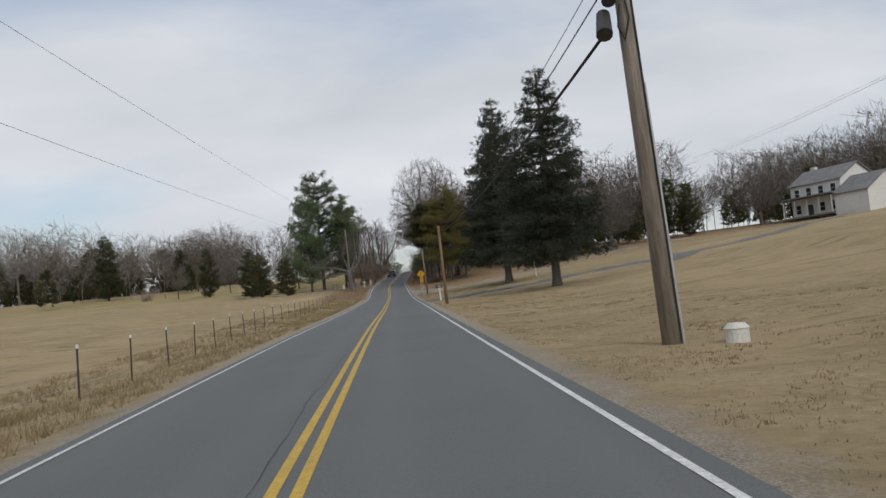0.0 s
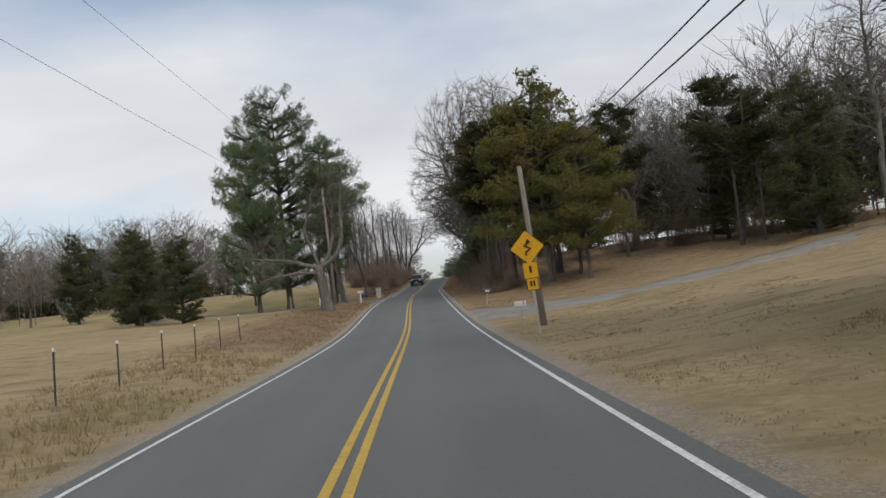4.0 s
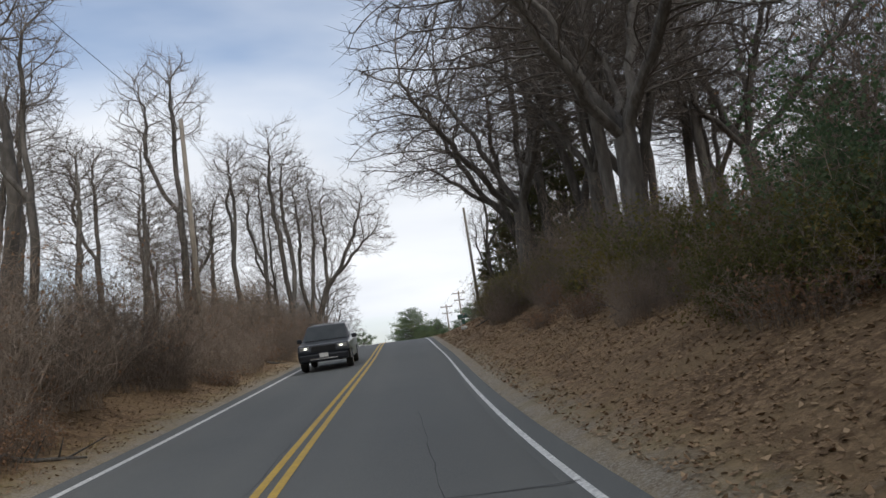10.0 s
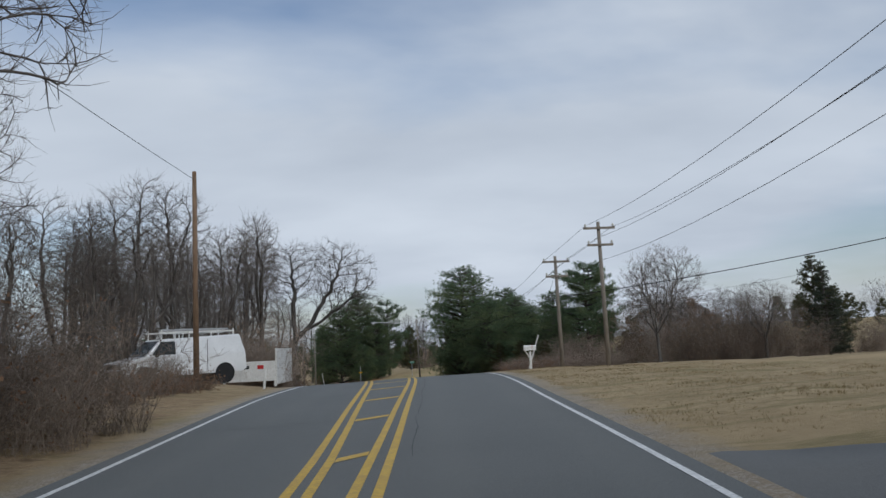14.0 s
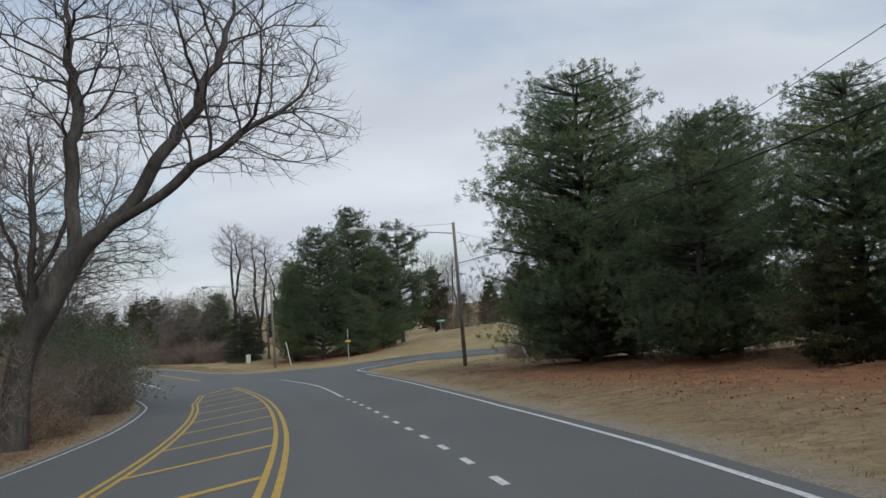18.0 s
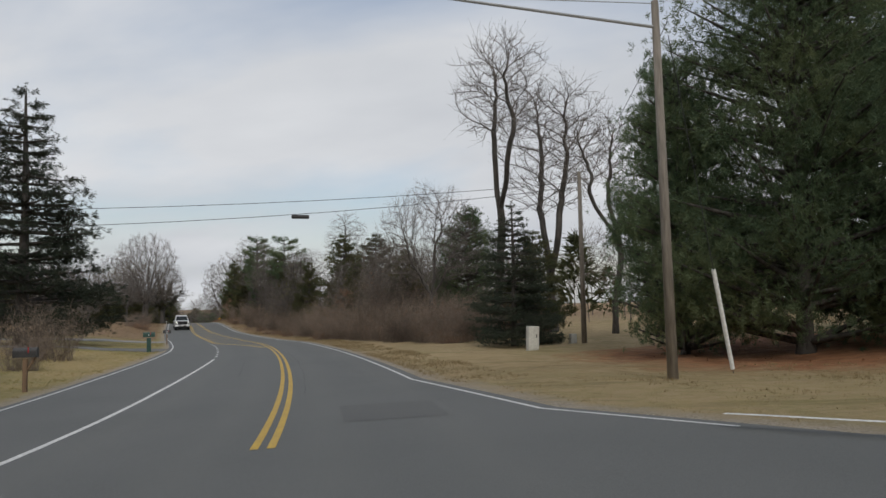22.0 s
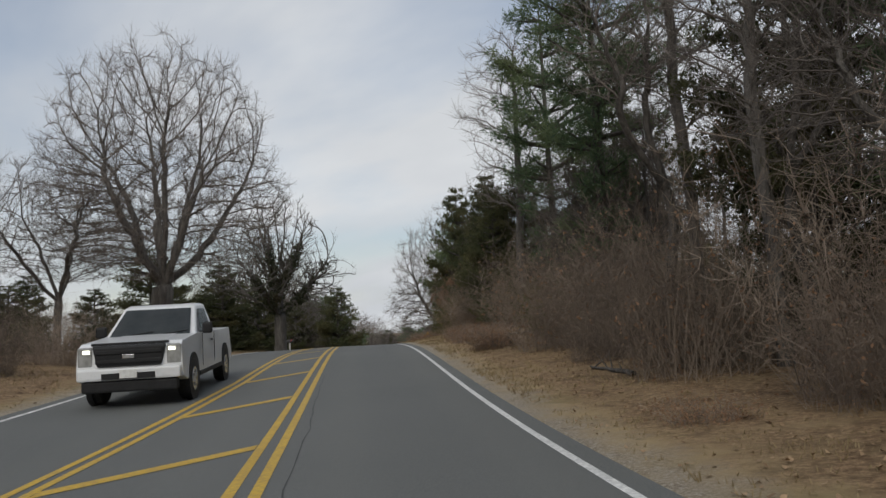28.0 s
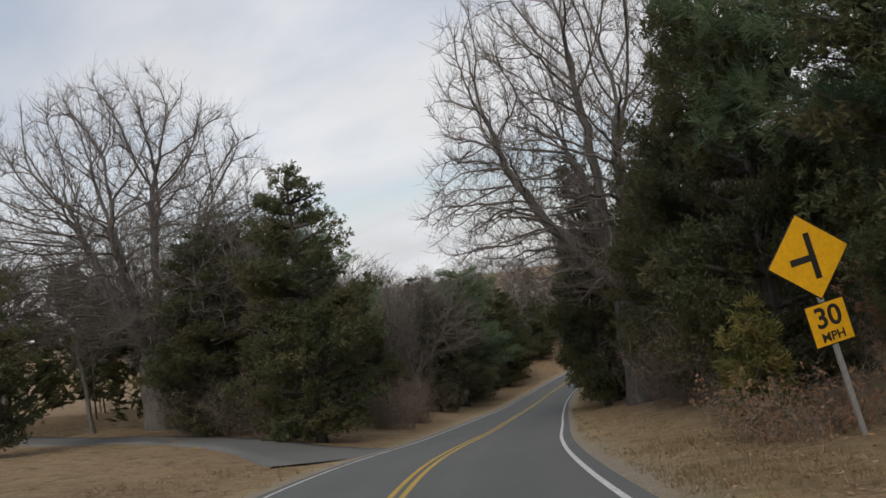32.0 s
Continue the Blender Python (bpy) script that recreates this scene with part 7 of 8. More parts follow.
def loft(profile, half, top_in=0.0, z_in=None, bevel=0.05, x_off=0.0):
    """A body from its side view (y, z), drawn in where it is higher than z_in."""
    bm = bmesh.new()
    hi = max(z for _, z in profile)
    sides = []
    for sgn in (-1, 1):
        row = []
        for y, z in profile:
            t = 0 if z_in is None or z <= z_in else (z - z_in) / (hi - z_in)
            row.append(bm.verts.new((x_off + sgn * (half - top_in * t), y, z)))
        sides.append(row)
    n = len(profile)
    for k in range(n):
        bm.faces.new((sides[0][k], sides[1][k], sides[1][(k + 1) % n], sides[0][(k + 1) % n]))
    bm.faces.new(sides[0][::-1])
    bm.faces.new(sides[1])
    bmesh.ops.recalc_face_normals(bm, faces=bm.faces[:])
    if bevel:
        bmesh.ops.bevel(bm, geom=bm.edges[:], offset=bevel, segments=2, profile=0.6, affect="EDGES", clamp_overlap=True)
    return bm


def quad(pts, thick=0.012):
    bm = bmesh.new()
    bm.faces.new([bm.verts.new(p) for p in pts])
    bmesh.ops.solidify(bm, geom=bm.faces[:], thickness=thick)
    return bm


def wheel(root, x, y, r, w):
    bm = bmesh.new()
    bmesh.ops.create_cone(bm, cap_ends=True, segments=28, radius1=r, radius2=r, depth=w, matrix=Matrix.Translation((x, y, r)) @ pose(0, 0, 0, 0, 90, 0))
    bmesh.ops.bevel(bm, geom=[e for e in bm.edges if len({round(v.co.x, 4) for v in e.verts}) == 1], offset=0.03, segments=2, affect="EDGES")
    tyre = part("wheel", bm, RUBBER, root, "black tyre", smooth=False)
    side = math.copysign(w / 2 + 0.004, x)
    bm = rod((x + side * 0.6, y, r), (x + side, y, r), r * 0.62, r * 0.58, 20)
    part("rim", bm, CHROME, tyre, "bright alloy rim")
    for k in range(5):
        a = k * 2 * math.pi / 5
        part("spoke_gap", rod((x + side + math.copysign(0.003, x), y + 0.36 * r * math.cos(a), r + 0.36 * r * math.sin(a)), (x + side, y + 0.36 * r * math.cos(a), r + 0.36 * r * math.sin(a)), r * 0.1, None, 8), TRIM, tyre)


def pickup():
    root = tagged(new("pickup_truck"), "white pickup truck driving with lit headlamps", "truck")
    lower = [(-2.85, 0.55), (-2.9, 0.75), (-2.88, 1.16), (-2.7, 1.25), (-1.35, 1.33), (-1.3, 1.34), (2.85, 1.32), (2.9, 0.6), (2.55, 0.45), (-2.5, 0.45)]
    part("body", loft(lower, 1.0, 0.05, 1.0, 0.06), CAR_WHITE, root)
    cab = [(-1.42, 1.26), (-0.5, 1.93), (-0.2, 1.98), (0.55, 1.97), (0.85, 1.28)]
    part("cab", loft(cab, 0.95, 0.2, 1.25, 0.07), CAR_WHITE, root)
    part("windscreen", quad([(-0.83, -1.41, 1.32), (0.83, -1.41, 1.32), (0.7, -0.6, 1.88), (-0.7, -0.6, 1.88)]), GLASS, root)
    for x in (-0.45, 0.25):
        part("wiper", rod((x, -1.42, 1.34), (x + 0.5, -1.3, 1.40), 0.012, None, 6), TRIM, root)
    part("hood_crease", loft([(-2.66, 1.255), (-1.4, 1.345), (-1.42, 1.30), (-2.6, 1.22)], 0.55, 0.0, None, 0.01), CAR_WHITE, root)
    for sgn in (-1, 1):
        part("side_window", quad([(sgn * 0.955, -1.05, 1.33), (sgn * 0.955, 0.35, 1.33), (sgn * 0.80, 0.3, 1.85), (sgn * 0.80, -0.42, 1.85)]), GLASS, root)
        part("mirror", box(sgn * 1.12, -1.0, 1.42, 0.22, 0.12, 0.24, bevel=0.045), TRIM, root, "black door mirror")
        part("door_seam", box(sgn * 1.0, -0.95, 0.95, 0.012, 0.015, 0.7), TRIM, root)
        part("door_seam", box(sgn * 1.0, 0.42, 0.95, 0.012, 0.015, 0.7), TRIM, root)
        part("sill", box(sgn * 0.97, 0.0, 0.46, 0.1, 2.7, 0.1, bevel=0.02), TRIM, root)
        part("door_handle", box(sgn * 1.005, 0.1, 1.12, 0.02, 0.2, 0.04), TRIM, root)
        part("headlamp", box(sgn * 0.83, -2.87, 1.0, 0.28, 0.08, 0.38, bevel=0.04), LAMP_GLASS, root)
        part("lamp", box(sgn * 0.80, -2.915, 1.1, 0.13, 0.012, 0.07), BEAM, root, "lit lamp")
        part("fog_lamp", box(sgn * 0.74, -2.945, 0.66, 0.24, 0.03, 0.12), TRIM, root)
        part("wheel_arch", rod((sgn * 0.9, -1.9, 0.45), (sgn * 1.012, -1.9, 0.45), 0.5, None, 20), TRIM, root)
        part("wheel_arch", rod((sgn * 0.9, 1.85, 0.45), (sgn * 1.012, 1.85, 0.45), 0.5, None, 20), TRIM, root)
        for y in (-1.9, 1.85):
            wheel(root, sgn * 0.88, y, 0.41, 0.27)
    part("grille", loft([(-2.95, 0.80), (-2.96, 1.16), (-2.9, 1.22), (-2.84, 1.16), (-2.84, 0.80)], 0.60, -0.09, 0.82, 0.03), TRIM, root, "black grille")
    for z in (0.9, 1.08):
        part("grille_bar", box(0, -2.965, z, 1.24, 0.03, 0.075, bevel=0.012), TRIM, root)
    part("badge", box(0, -2.975, 0.99, 0.22, 0.02, 0.08, bevel=0.008), CHROME, root)
    part("hood_guard", box(0, -2.83, 1.235, 1.46, 0.06, 0.05, bevel=0.015), TRIM, root)
    part("bumper", box(0, -2.93, 0.66, 1.94, 0.16, 0.24, bevel=0.05), CAR_WHITE, root)
    part("air_intake", box(0, -3.0, 0.62, 1.0, 0.03, 0.12), TRIM, root)
    part("number_plate", box(0, -3.02, 0.66, 0.32, 0.01, 0.16), WHITE_PAINT, root)
    part("valance", box(0, -2.85, 0.42, 1.8, 0.2, 0.22, bevel=0.04), TRIM, root)
    part("tailgate", box(0, 2.9, 0.98, 1.8, 0.05, 0.5), CAR_WHITE, root)
    part("bed", box(0, 1.85, 1.285, 1.6, 1.8, 0.04), TRIM, root)
    return root


def suv():
    root = tagged(new("car"), "dark sport utility car driving with lit headlamps", "car")
    lower = [(-2.4, 0.5), (-2.48, 0.72), (-2.4, 1.0), (-1.2, 1.12), (2.3, 1.15), (2.42, 0.9), (2.4, 0.5), (2.1, 0.35), (-2.2, 0.35)]
    part("body", loft(lower, 0.97, 0.05, 0.9, 0.06), CAR_DARK, root)
    part("cabin", loft([(-1.35, 1.08), (-0.55, 1.68), (1.7, 1.75), (2.3, 1.12)], 0.93, 0.2, 1.1, 0.06), CAR_DARK, root)
    part("windscreen", quad([(-0.82, -1.33, 1.13), (0.82, -1.33, 1.13), (0.7, -0.62, 1.65), (-0.7, -0.62, 1.65)]), GLASS, root)
    for sgn in (-1, 1):
        part("side_window", quad([(sgn * 0.94, -0.95, 1.15), (sgn * 0.94, 1.9, 1.17), (sgn * 0.775, 1.6, 1.63), (sgn * 0.775, -0.5, 1.6)]), GLASS, root)
        part("mirror", box(sgn * 1.07, -0.85, 1.15, 0.2, 0.11, 0.16, bevel=0.03), CAR_DARK, root)
        part("headlamp", box(sgn * 0.7, -2.43, 0.88, 0.36, 0.06, 0.14, bevel=0.02), LAMP_GLASS, root)
        part("lamp", box(sgn * 0.66, -2.468, 0.88, 0.1, 0.012, 0.06), BEAM, root, "lit lamp")
        part("roof_rail", box(sgn * 0.66, 0.5, 1.77, 0.04, 1.9, 0.04), TRIM, root)
        for y in (-1.5, 1.45):
            wheel(root, sgn * 0.86, y, 0.37, 0.24)
    part("grille", box(0, -2.46, 0.84, 0.9, 0.05, 0.22, bevel=0.03), TRIM, root)
    part("bumper", box(0, -2.45, 0.52, 1.8, 0.14, 0.26, bevel=0.05), CAR_DARK, root)
    part("trim_strip", box(0, -2.53, 0.47, 1.0, 0.02, 0.05), CHROME, root)
    part("number_plate", box(0, -2.53, 0.6, 0.32, 0.01, 0.15), WHITE_PAINT, root)
    return root


def van():
    root = tagged(new("van"), "white cargo van with a roof rack parked among trees", "van")
    lower = [(-2.75, 0.5), (-2.8, 0.75), (-2.75, 1.05), (-1.75, 1.25), (-1.72, 1.28), (2.7, 1.3), (2.75, 0.55), (2.5, 0.42), (-2.5, 0.42)]
    part("body", loft(lower, 1.0, 0.02, 1.0, 0.05), CAR_WHITE, root)
    part("cabin", loft([(-1.8, 1.2), (-1.05, 1.95), (2.5, 2.08), (2.73, 1.25)], 0.98, 0.14, 1.25, 0.07), CAR_WHITE, root)
    part("windscreen", quad([(-0.88, -1.79, 1.27), (0.88, -1.79, 1.27), (0.78, -1.13, 1.89), (-0.78, -1.13, 1.89)]), GLASS, root)
    for sgn in (-1, 1):
        part("side_window", quad([(sgn * 0.99, -1.5, 1.3), (sgn * 0.99, -0.5, 1.3), (sgn * 0.885, -0.5, 1.84), (sgn * 0.885, -1.1, 1.84)]), GLASS, root)
        part("door_seam", box(sgn * 0.997, 0.9, 1.2, 0.012, 0.015, 1.3), TRIM, root)
        part("mirror", box(sgn * 1.12, -1.35, 1.35, 0.18, 0.1, 0.28, bevel=0.03), TRIM, root)
        part("headlamp", box(sgn * 0.76, -2.77, 0.9, 0.34, 0.05, 0.2, bevel=0.02), LAMP_GLASS, root)
        part("wheel_arch", rod((sgn * 0.9, -1.75, 0.4), (sgn * 1.012, -1.75, 0.4), 0.45, None, 20), TRIM, root)
        part("wheel_arch", rod((sgn * 0.9, 1.7, 0.4), (sgn * 1.012, 1.7, 0.4), 0.45, None, 20), TRIM, root)
        for y in (-1.75, 1.7):
            wheel(root, sgn * 0.87, y, 0.37, 0.24)
        part("rack_rail", box(sgn * 0.72, 0.6, 2.24, 0.05, 3.4, 0.06), WHITE_PAINT, root)
        for y in (-1.0, 0.2, 1.2, 2.25):
            part("rack_leg", box(sgn * 0.72, y, 2.14, 0.05, 0.05, 0.42 if y in (-1.0, 2.25) else 0.24), WHITE_PAINT, root)
    for y in (-0.9, 0.2, 1.2, 2.2):
        part("rack_bar", box(0, y, 2.22, 1.5, 0.05, 0.05), WHITE_PAINT, root)
    part("ladder", box(0.35, 0.6, 2.34, 0.4, 3.0, 0.07), GALV, root, "aluminium ladder")
    part("grille", box(0, -2.8, 0.9, 1.1, 0.04, 0.2), TRIM, root)
    part("bumper", box(0, -2.82, 0.58, 1.96, 0.16, 0.2, bevel=0.04), TRIM, root)
    part("rear_bumper", box(0, 2.8, 0.55, 1.9, 0.2, 0.16, bevel=0.03), TRIM, root)
    return root


def park(ob, s, u, turn=0.0):
    x, y = spot(s, u)
    slope = math.degrees(math.atan2(float(road_z(s + 2.5) - road_z(s - 2.5)), 5))
    ob.matrix_basis = pose(float(x), float(y), float(height(s, u)) + 0.02, 0, 0, heading(s) + turn) @ pose(0, 0, 0, slope if abs(u) < 5 else 0, 0, 0)
    return ob


park(pickup(), 434.4, -2.9).scale = (0.885,) * 3
park(suv(), 195.2, -1.55)
v = park(van(), 257.2, -10.0, -52)
v.location.z = float(ground_z(257.2, -10.0)[0]) + 0.0

trailer = tagged(new("utility_trailer"), "white box trailer with a red sign behind the van", "trailer")
part("body", box(0, 0, 0.75, 2.6, 0.08, 0.95, bevel=0.01), WHITE_PAINT, trailer)
part("end_wall", box(1.35, 1.5, 0.95, 0.08, 3.0, 1.7, bevel=0.01), WHITE_PAINT, trailer)
part("sign", box(0.6, -0.05, 0.95, 0.3, 0.01, 0.18), RED, trailer, "red notice")
for x in (-1.2, 1.3):
    part("post", box(x, 0.03, 0.4, 0.1, 0.1, 0.8), WHITE_PAINT, trailer)
stand(trailer, 261.0, -7.6, -8)

SIDING = two_tone("white_siding", (0.70, 0.70, 0.68), (0.62, 0.62, 0.61), 1.0, (0.52, 0.52, 0.5), 6, rough=0.6, relief=0.2, stretch=(0.3, 0.3, 8))
ROOFING = two_tone("grey_shingles", (0.17, 0.17, 0.175), (0.25, 0.25, 0.25), 1.2, (0.11, 0.11, 0.11), 10, relief=0.4, dist=0.02)


def gable(w, d, eave, ridge, over=0.35):
    """Walls with two gable ends, and the two slopes of the roof."""
    bm = bmesh.new()
    f = [(-w / 2, -d / 2), (w / 2, -d / 2), (w / 2, d / 2), (-w / 2, d / 2)]
    lo = [bm.verts.new((x, y, -0.6)) for x, y in f]
    hi = [bm.verts.new((x, y, eave)) for x, y in f]
    a, b = bm.verts.new((-w / 2, 0, ridge)), bm.verts.new((w / 2, 0, ridge))
    for k in range(4):
        bm.faces.new((lo[k], lo[(k + 1) % 4], hi[(k + 1) % 4], hi[k]))
    bm.faces.new((hi[1], hi[2], b))
    bm.faces.new((hi[3], hi[0], a))
    roof = bmesh.new()
    k = (ridge - eave) / (d / 2)
    for sgn in (-1, 1):
        e = eave - over * k
        pts = [(-w / 2 - over, sgn * (d / 2 + over), e), (w / 2 + over, sgn * (d / 2 + over), e), (w / 2 + over, 0, ridge), (-w / 2 - over, 0, ridge)]
        vs = [roof.verts.new((x, y, z + 0.03)) for x, y, z in pts] + [roof.verts.new((x, y, z + 0.2)) for x, y, z in pts]
        for q in ((0, 1, 2, 3), (4, 5, 6, 7), (0, 1, 5, 4), (1, 2, 6, 5), (2, 3, 7, 6), (3, 0, 4, 7)):
            roof.faces.new([vs[i] for i in q])
    bmesh.ops.recalc_face_normals(roof, faces=roof.faces[:])
    return bm, roof


def window(root, x, y, z, w=0.9, h=1.4, face="y"):
    m = Matrix.Translation((x, y, z)) @ (pose(0, 0, 0, 0, 0, 90) if face == "x" else Matrix())
    fr = part("window", box(0, 0, 0, w + 0.16, 0.07, h + 0.16, m), WHITE_PAINT, root, "white framed window")
    part("pane", box(0, -0.03, 0, w, 0.04, h, m), GLASS, fr)
    part("bar", box(0, -0.055, 0, w, 0.03, 0.05, m), WHITE_PAINT, fr)


def house():
    root = tagged(new("house"), "white two storey house with porch and garage wing", "house")
    w1, r1 = gable(10, 8, 5.6, 8.0)
    part("wall", w1, SIDING, root)
    part("roof", r1, ROOFING, root)
    for x in (-3.6, -1.2, 1.2, 3.6):
        window(root, x, -4.04, 4.2)
        if x != -1.2:
            window(root, x, -4.04, 1.5)
    part("door", box(-1.2, -4.03, 1.05, 1.0, 0.08, 2.1), DARK_METAL, root)
    part("porch_floor", box(0, -5.2, 0.1, 10, 2.4, 0.25), POLE_WOOD, root)
    part("porch_roof", box(0, -5.2, 2.85, 10.4, 2.8, 0.2, pose(0, 0, 0.5, 0, 0, 0)), ROOFING, root)
    for x in (-4.8, -2.4, 0, 2.4, 4.8):
        part("porch_post", box(x, -6.2, 1.5, 0.16, 0.16, 2.9), WHITE_PAINT, root)
    w2, r2 = gable(6, 8.4, 3.0, 5.6)
    for bm in (w2, r2):
        bmesh.ops.transform(bm, matrix=pose(8.02, -1.6, 0), verts=bm.verts[:])
    part("wing", w2, SIDING, root)
    part("wing_roof", r2, ROOFING, root)
    part("garage_door", box(8.0, -5.83, 1.1, 2.6, 0.06, 2.2), WHITE_PAINT, root)
    part("chimney", box(-4, 1, 7.6, 0.9, 0.7, 2.4), STONE, root)
    return root


stand(house(), 121, 75.5, -72)
small = tagged(new("house"), "white house half hidden behind pines", "house")
w, r = gable(9, 7, 4.8, 6.8)
part("wall", w, SIDING, small)
part("roof", r, ROOFING, small)
for x in (-3, -1, 1, 3):
    for z in (1.4, 3.6):
        window(small, x, -3.54, z, 0.8, 1.1)
stand(small, 303, 40, 30)

# ---- fallen leaves, grass and cracks ----
def scatter(rng, n, s0, s1, side, near, far, keep):
    """Places beside the road, thinned by a rule on station and distance."""
    s = rng.uniform(s0, s1, n)
    out = near + (far - near) * rng.uniform(0, 1, n) ** 1.15
    u = np.where(side > 0, table(EDGE_R, s) + out, -(table(EDGE_L, s) + out))
    ok = rng.random(n) < keep(s, u)
    return s[ok], u[ok]


def off_paving(s, u):
    drive = ((u > 0) & ((np.abs(s - 67.5) < 3.5) | (np.abs(s - 109.5) < 4.5) | (np.abs(s - 228.5) < 3.6) | (np.abs(s - 328) < 9))) | ((u < 0) & ((np.abs(s - 144) < 3.6) | (np.abs(s - 385) < 3.0) | (np.abs(s - 500) < 5.5)))
    return np.where(drive, 0.0, 1.0)


def clumps(s, u):
    x, y = spot(s, u)
    return 0.5 + 0.5 * np.sin(x * 0.9 + 2 * np.sin(y * 0.41)) * np.sin(y * 1.1 + 2 * np.sin(x * 0.53))


def leaf_litter(name, label, seed, n, s0, s1, side, near, far, mat=None):
    rng = np.random.default_rng(seed)
    col = 1 if side > 0 else 2
    s, u = scatter(rng, n, s0, s1, side, near, far, lambda q, w: np.clip(table(LEAVES, q, col) * 1.3 - 0.2, 0, 1) * off_paving(q, w) * (0.45 + 0.55 * clumps(q, w)))
    x, y = spot(s, u)
    z = ground_z(s, u) + rng.uniform(0.008, 0.03, len(s))
    m = len(s)
    at = np.stack([x, y, z], 1)
    a, size = rng.uniform(0, 6.3, m), rng.uniform(0.016, 0.046, m)[:, None]
    tilt = rng.normal(0, 0.25, (m, 2))
    e = np.stack([np.cos(a), np.sin(a), tilt[:, 0]], 1) * size
    f = np.stack([-np.sin(a), np.cos(a), tilt[:, 1]], 1) * size * 0.62
    curl = np.array([0, 0, 1.0]) * size * rng.uniform(0.0, 0.5, (m, 1))
    v = np.stack([at - e + curl, at - f, at + e + curl, at + f], 1).reshape(-1, 3)
    i = np.arange(m)[:, None] * 4
    faces = np.vstack([i + np.array([0, 1, 3]), i + np.array([1, 2, 3])])
    return tagged(mesh_object(name, v, faces, mat or LITTER), label, "leaves", kind="stuff")


def grass(name, label, seed, n, s0, s1, side, near, far, tall, mat):
    rng = np.random.default_rng(seed)
    col = 1 if side > 0 else 2
    s, u = scatter(rng, n, s0, s1, side, near, far, lambda q, w: np.clip(1.15 - table(LEAVES, q, col), 0.15, 1) * off_paving(q, w) * (0.25 + 0.75 * clumps(q, w)))
    x, y = spot(s, u)
    at = np.repeat(np.stack([x, y, ground_z(s, u) - 0.01], 1), 6, 0)
    m = len(at)
    at[:, :2] += rng.normal(0, 0.05, (m, 2))
    h = (tall * rng.uniform(0.35, 1.2, m) * np.repeat(0.5 + 0.8 * clumps(s, u), 6))[:, None]
    a = rng.uniform(0, 6.3, m)
    side_v = np.stack([np.cos(a), np.sin(a), 0 * a], 1) * 0.009
    tip = np.stack([rng.normal(0, 0.45, m), rng.normal(0, 0.45, m), np.ones(m)], 1) * h
    v = np.stack([at - side_v, at + side_v, at + tip], 1).reshape(-1, 3)
    return tagged(mesh_object(name, v, np.arange(3 * m).reshape(-1, 3), mat), label, "grass", kind="stuff")


LITTER = foliage("fallen_leaves", (0.20, 0.125, 0.07), (0.43, 0.30, 0.18), (0.31, 0.20, 0.115), thinness=0.0)
STRAW = foliage("dry_grass", (0.261, 0.198, 0.106), (0.387, 0.302, 0.176), (0.225, 0.171, 0.086))
LAWN = foliage("winter_lawn_grass", (0.22, 0.20, 0.07), (0.36, 0.29, 0.12), (0.38, 0.30, 0.14))
leaf_litter("fallen_leaves", "brown fallen leaves on the roadside bank", 61, 140000, 112, 222, 1, 0.3, 8)
leaf_litter("fallen_leaves", "brown fallen leaves under the roadside brush", 62, 60000, 100, 226, -1, 0.25, 5)
leaf_litter("fallen_leaves", "fallen leaves and pine straw in the bend", 63, 26000, 262, 330, -1, 0.2, 4)
leaf_litter("fallen_leaves", "fallen leaves along the hedge", 64, 26000, 372, 500, 1, 0.3, 5)
leaf_litter("fallen_leaves", "fallen leaves at the wooded end", 65, 22000, 418, 520, -1, 0.2, 6)
NEEDLES = foliage("pine_straw", (0.20, 0.095, 0.05), (0.36, 0.185, 0.10), (0.28, 0.17, 0.09), thinness=0.0)
leaf_litter("pine_straw", "rust-coloured pine straw under the white pines", 66, 30000, 274, 312, 1, 2.0, 10, NEEDLES)
leaf_litter("pine_straw", "rust-coloured pine straw under the junction pines", 67, 9000, 342, 357, 1, 8.0, 16, NEEDLES)
grass("dry_grass", "straw-coloured winter grass on the lawn verge", 71, 26000, -4, 125, 1, 0.5, 9, 0.05, STRAW)
grass("dry_grass", "long straw-coloured grass by the field fence", 72, 16000, -4, 140, -1, 0.6, 7, 0.2, STRAW)
grass("dry_grass", "straw-coloured grass beside the field", 73, 30000, 216, 345, 1, 0.5, 9, 0.05, STRAW)
grass("lawn_grass", "short yellow-green lawn grass", 74, 12000, 332, 425, -1, 0.4, 8, 0.06, LAWN)
grass("dry_grass", "straw-coloured grass along the hedge", 75, 22000, 345, 520, 1, 0.3, 2.2, 0.09, STRAW)
grass("dry_grass", "dry grass on the bank by the brush", 76, 4500, 144, 178, -1, 0.4, 4, 0.16, STRAW)
grass("dry_grass", "dry grass at the wooded end", 77, 6000, 425, 505, -1, 0.4, 5, 0.14, STRAW)

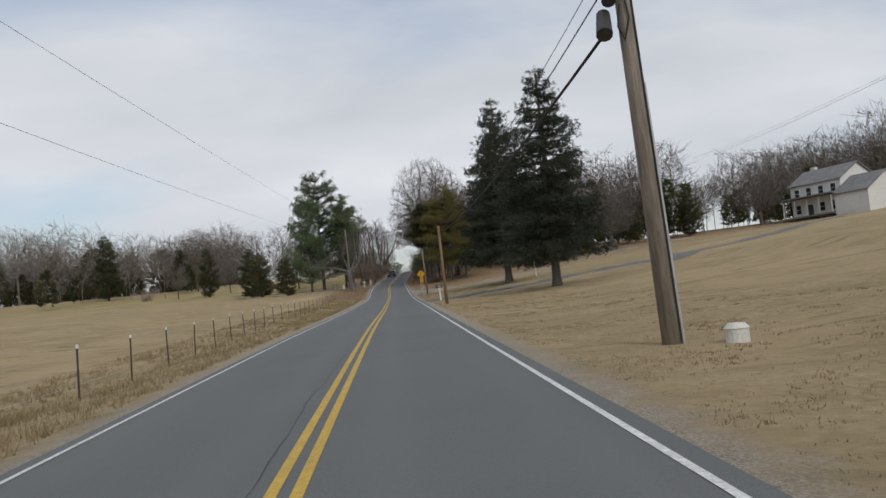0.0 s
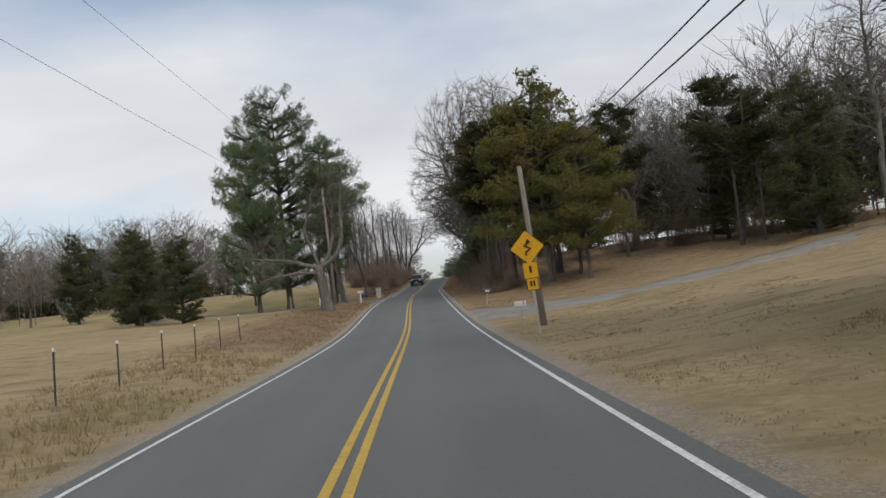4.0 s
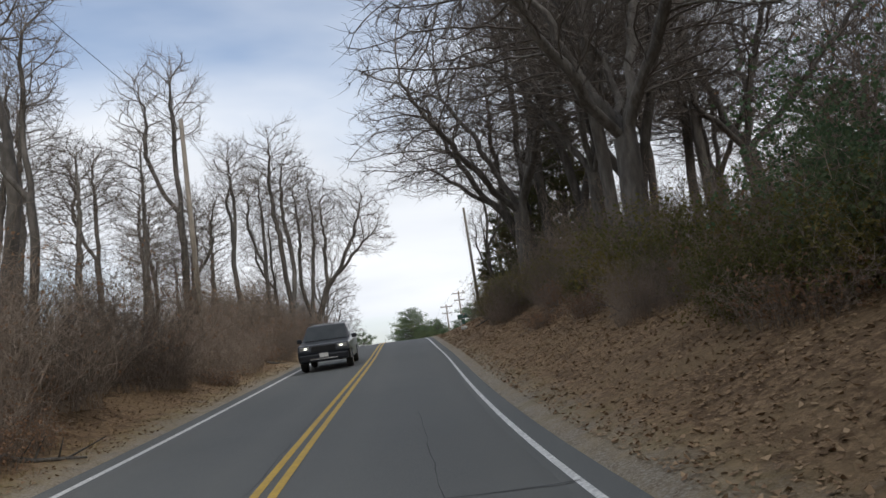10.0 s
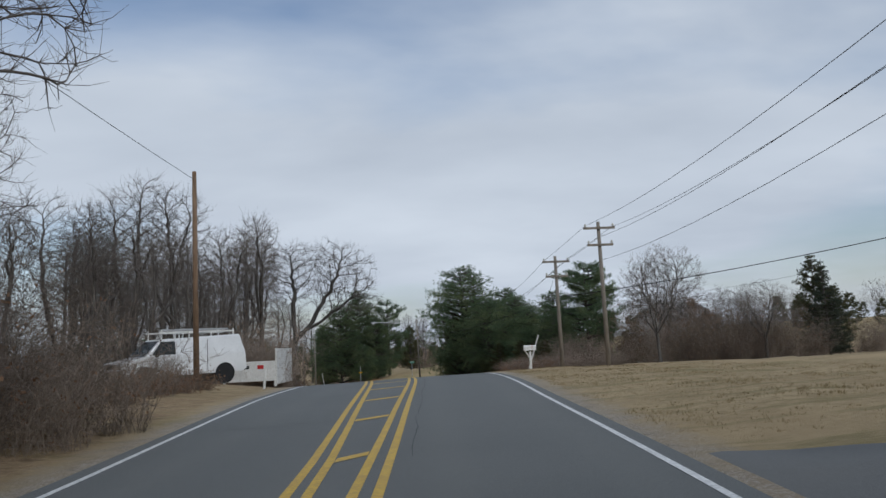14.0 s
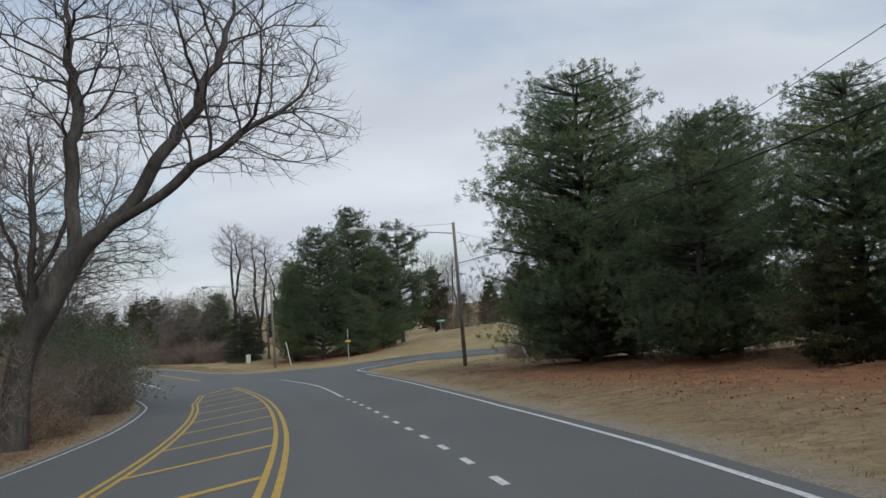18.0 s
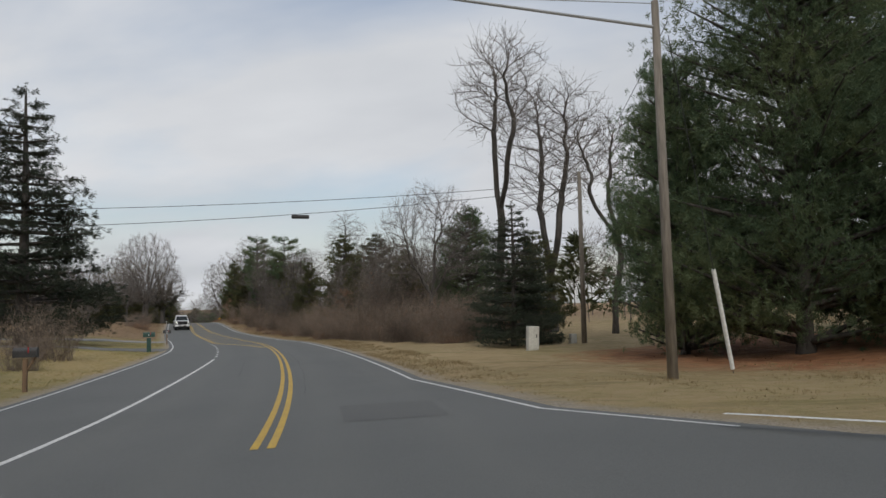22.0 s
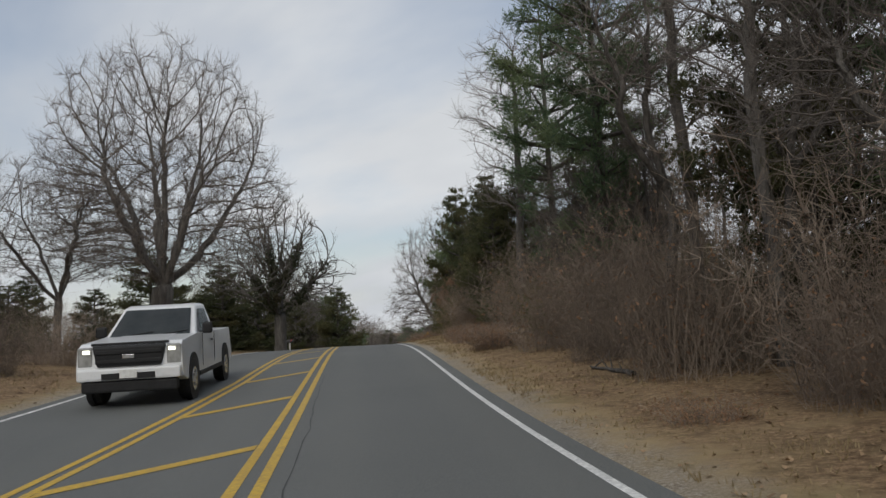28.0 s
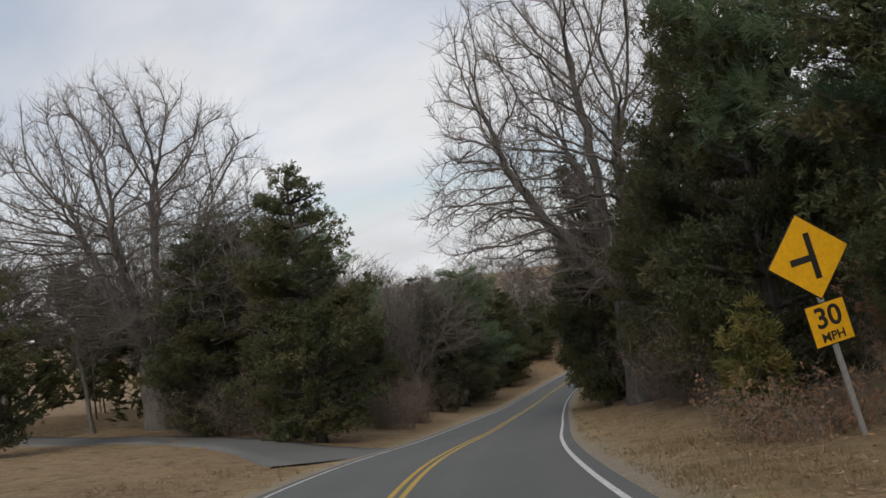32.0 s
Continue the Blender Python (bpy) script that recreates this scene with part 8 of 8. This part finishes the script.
TAR = two_tone("sealed_crack", (0.050, 0.051, 0.052), (0.068, 0.069, 0.069), 4, relief=0)


def crack(seed, s0, s1, u, wander=0.12, w=0.014):
    rng = np.random.default_rng(seed)
    ss = np.arange(s0, s1, 0.35)
    mid = u + np.cumsum(rng.normal(0, wander * 0.3, len(ss))) * 0.4
    wide = w * rng.uniform(0.4, 1.3, len(ss))
    ribbon("crack", ss, mid - wide / 2, mid + wide / 2, 0.004, TAR, road)


for k, (s0, s1, u) in enumerate([(3, 19, -0.3), (22, 31, 2.2), (40, 62, -0.28), (58, 70, 1.3), (108, 123, -1.9), (126, 150, 0.32), (158, 181, -0.3), (170, 178, 1.7), (232, 252, 0.35), (256, 268, 1.5), (300, 311, 0.5), (316, 334, -0.05), (322, 331, 2.0), (345, 366, 0.4), (352, 362, -1.4), (380, 401, 0.36), (404, 412, 1.8), (420, 436, 0.4), (441, 452, 1.9), (458, 472, -0.4)]):
    crack(80 + k, s0, s1, u)


def cross_crack(seed, s, u0, u1):
    rng = np.random.default_rng(seed)
    us = np.linspace(u0, u1, 14)
    ss = s + np.cumsum(rng.normal(0, 0.06, 14))
    verts = []
    for a, b in zip(ss, us):
        for d in (-0.012, 0.012):
            x, y = spot(a + d, b)
            verts.append((float(x), float(y), float(height(a + d, b)) + 0.004 + 0.035 * (1 - min(1, abs(b) / 3))))
    mesh_object("crack", verts, [(2 * k, 2 * k + 1, 2 * k + 3, 2 * k + 2) for k in range(13)], TAR, road)


for k, s in enumerate([27, 71, 171, 236, 356, 417]):
    cross_crack(110 + k, s, *((-2.9, -0.3), (0.3, 2.9), (-2.8, 2.9))[k % 3])


def patch(s0, s1, u0, u1):
    """A square of newer asphalt let into the road."""
    ss = np.linspace(s0, s1, 5)
    ribbon("patch", ss, u0, u1, 0.004, PATCH, road)


PATCH = asphalt_mat("patched_asphalt", (0.048, 0.05, 0.053), (0.062, 0.064, 0.066))
patch(109.3, 109.9, 1.1, 1.6)
patch(340, 342.2, 1.0, 2.6)
patch(198, 199.4, -2.4, -1.0)
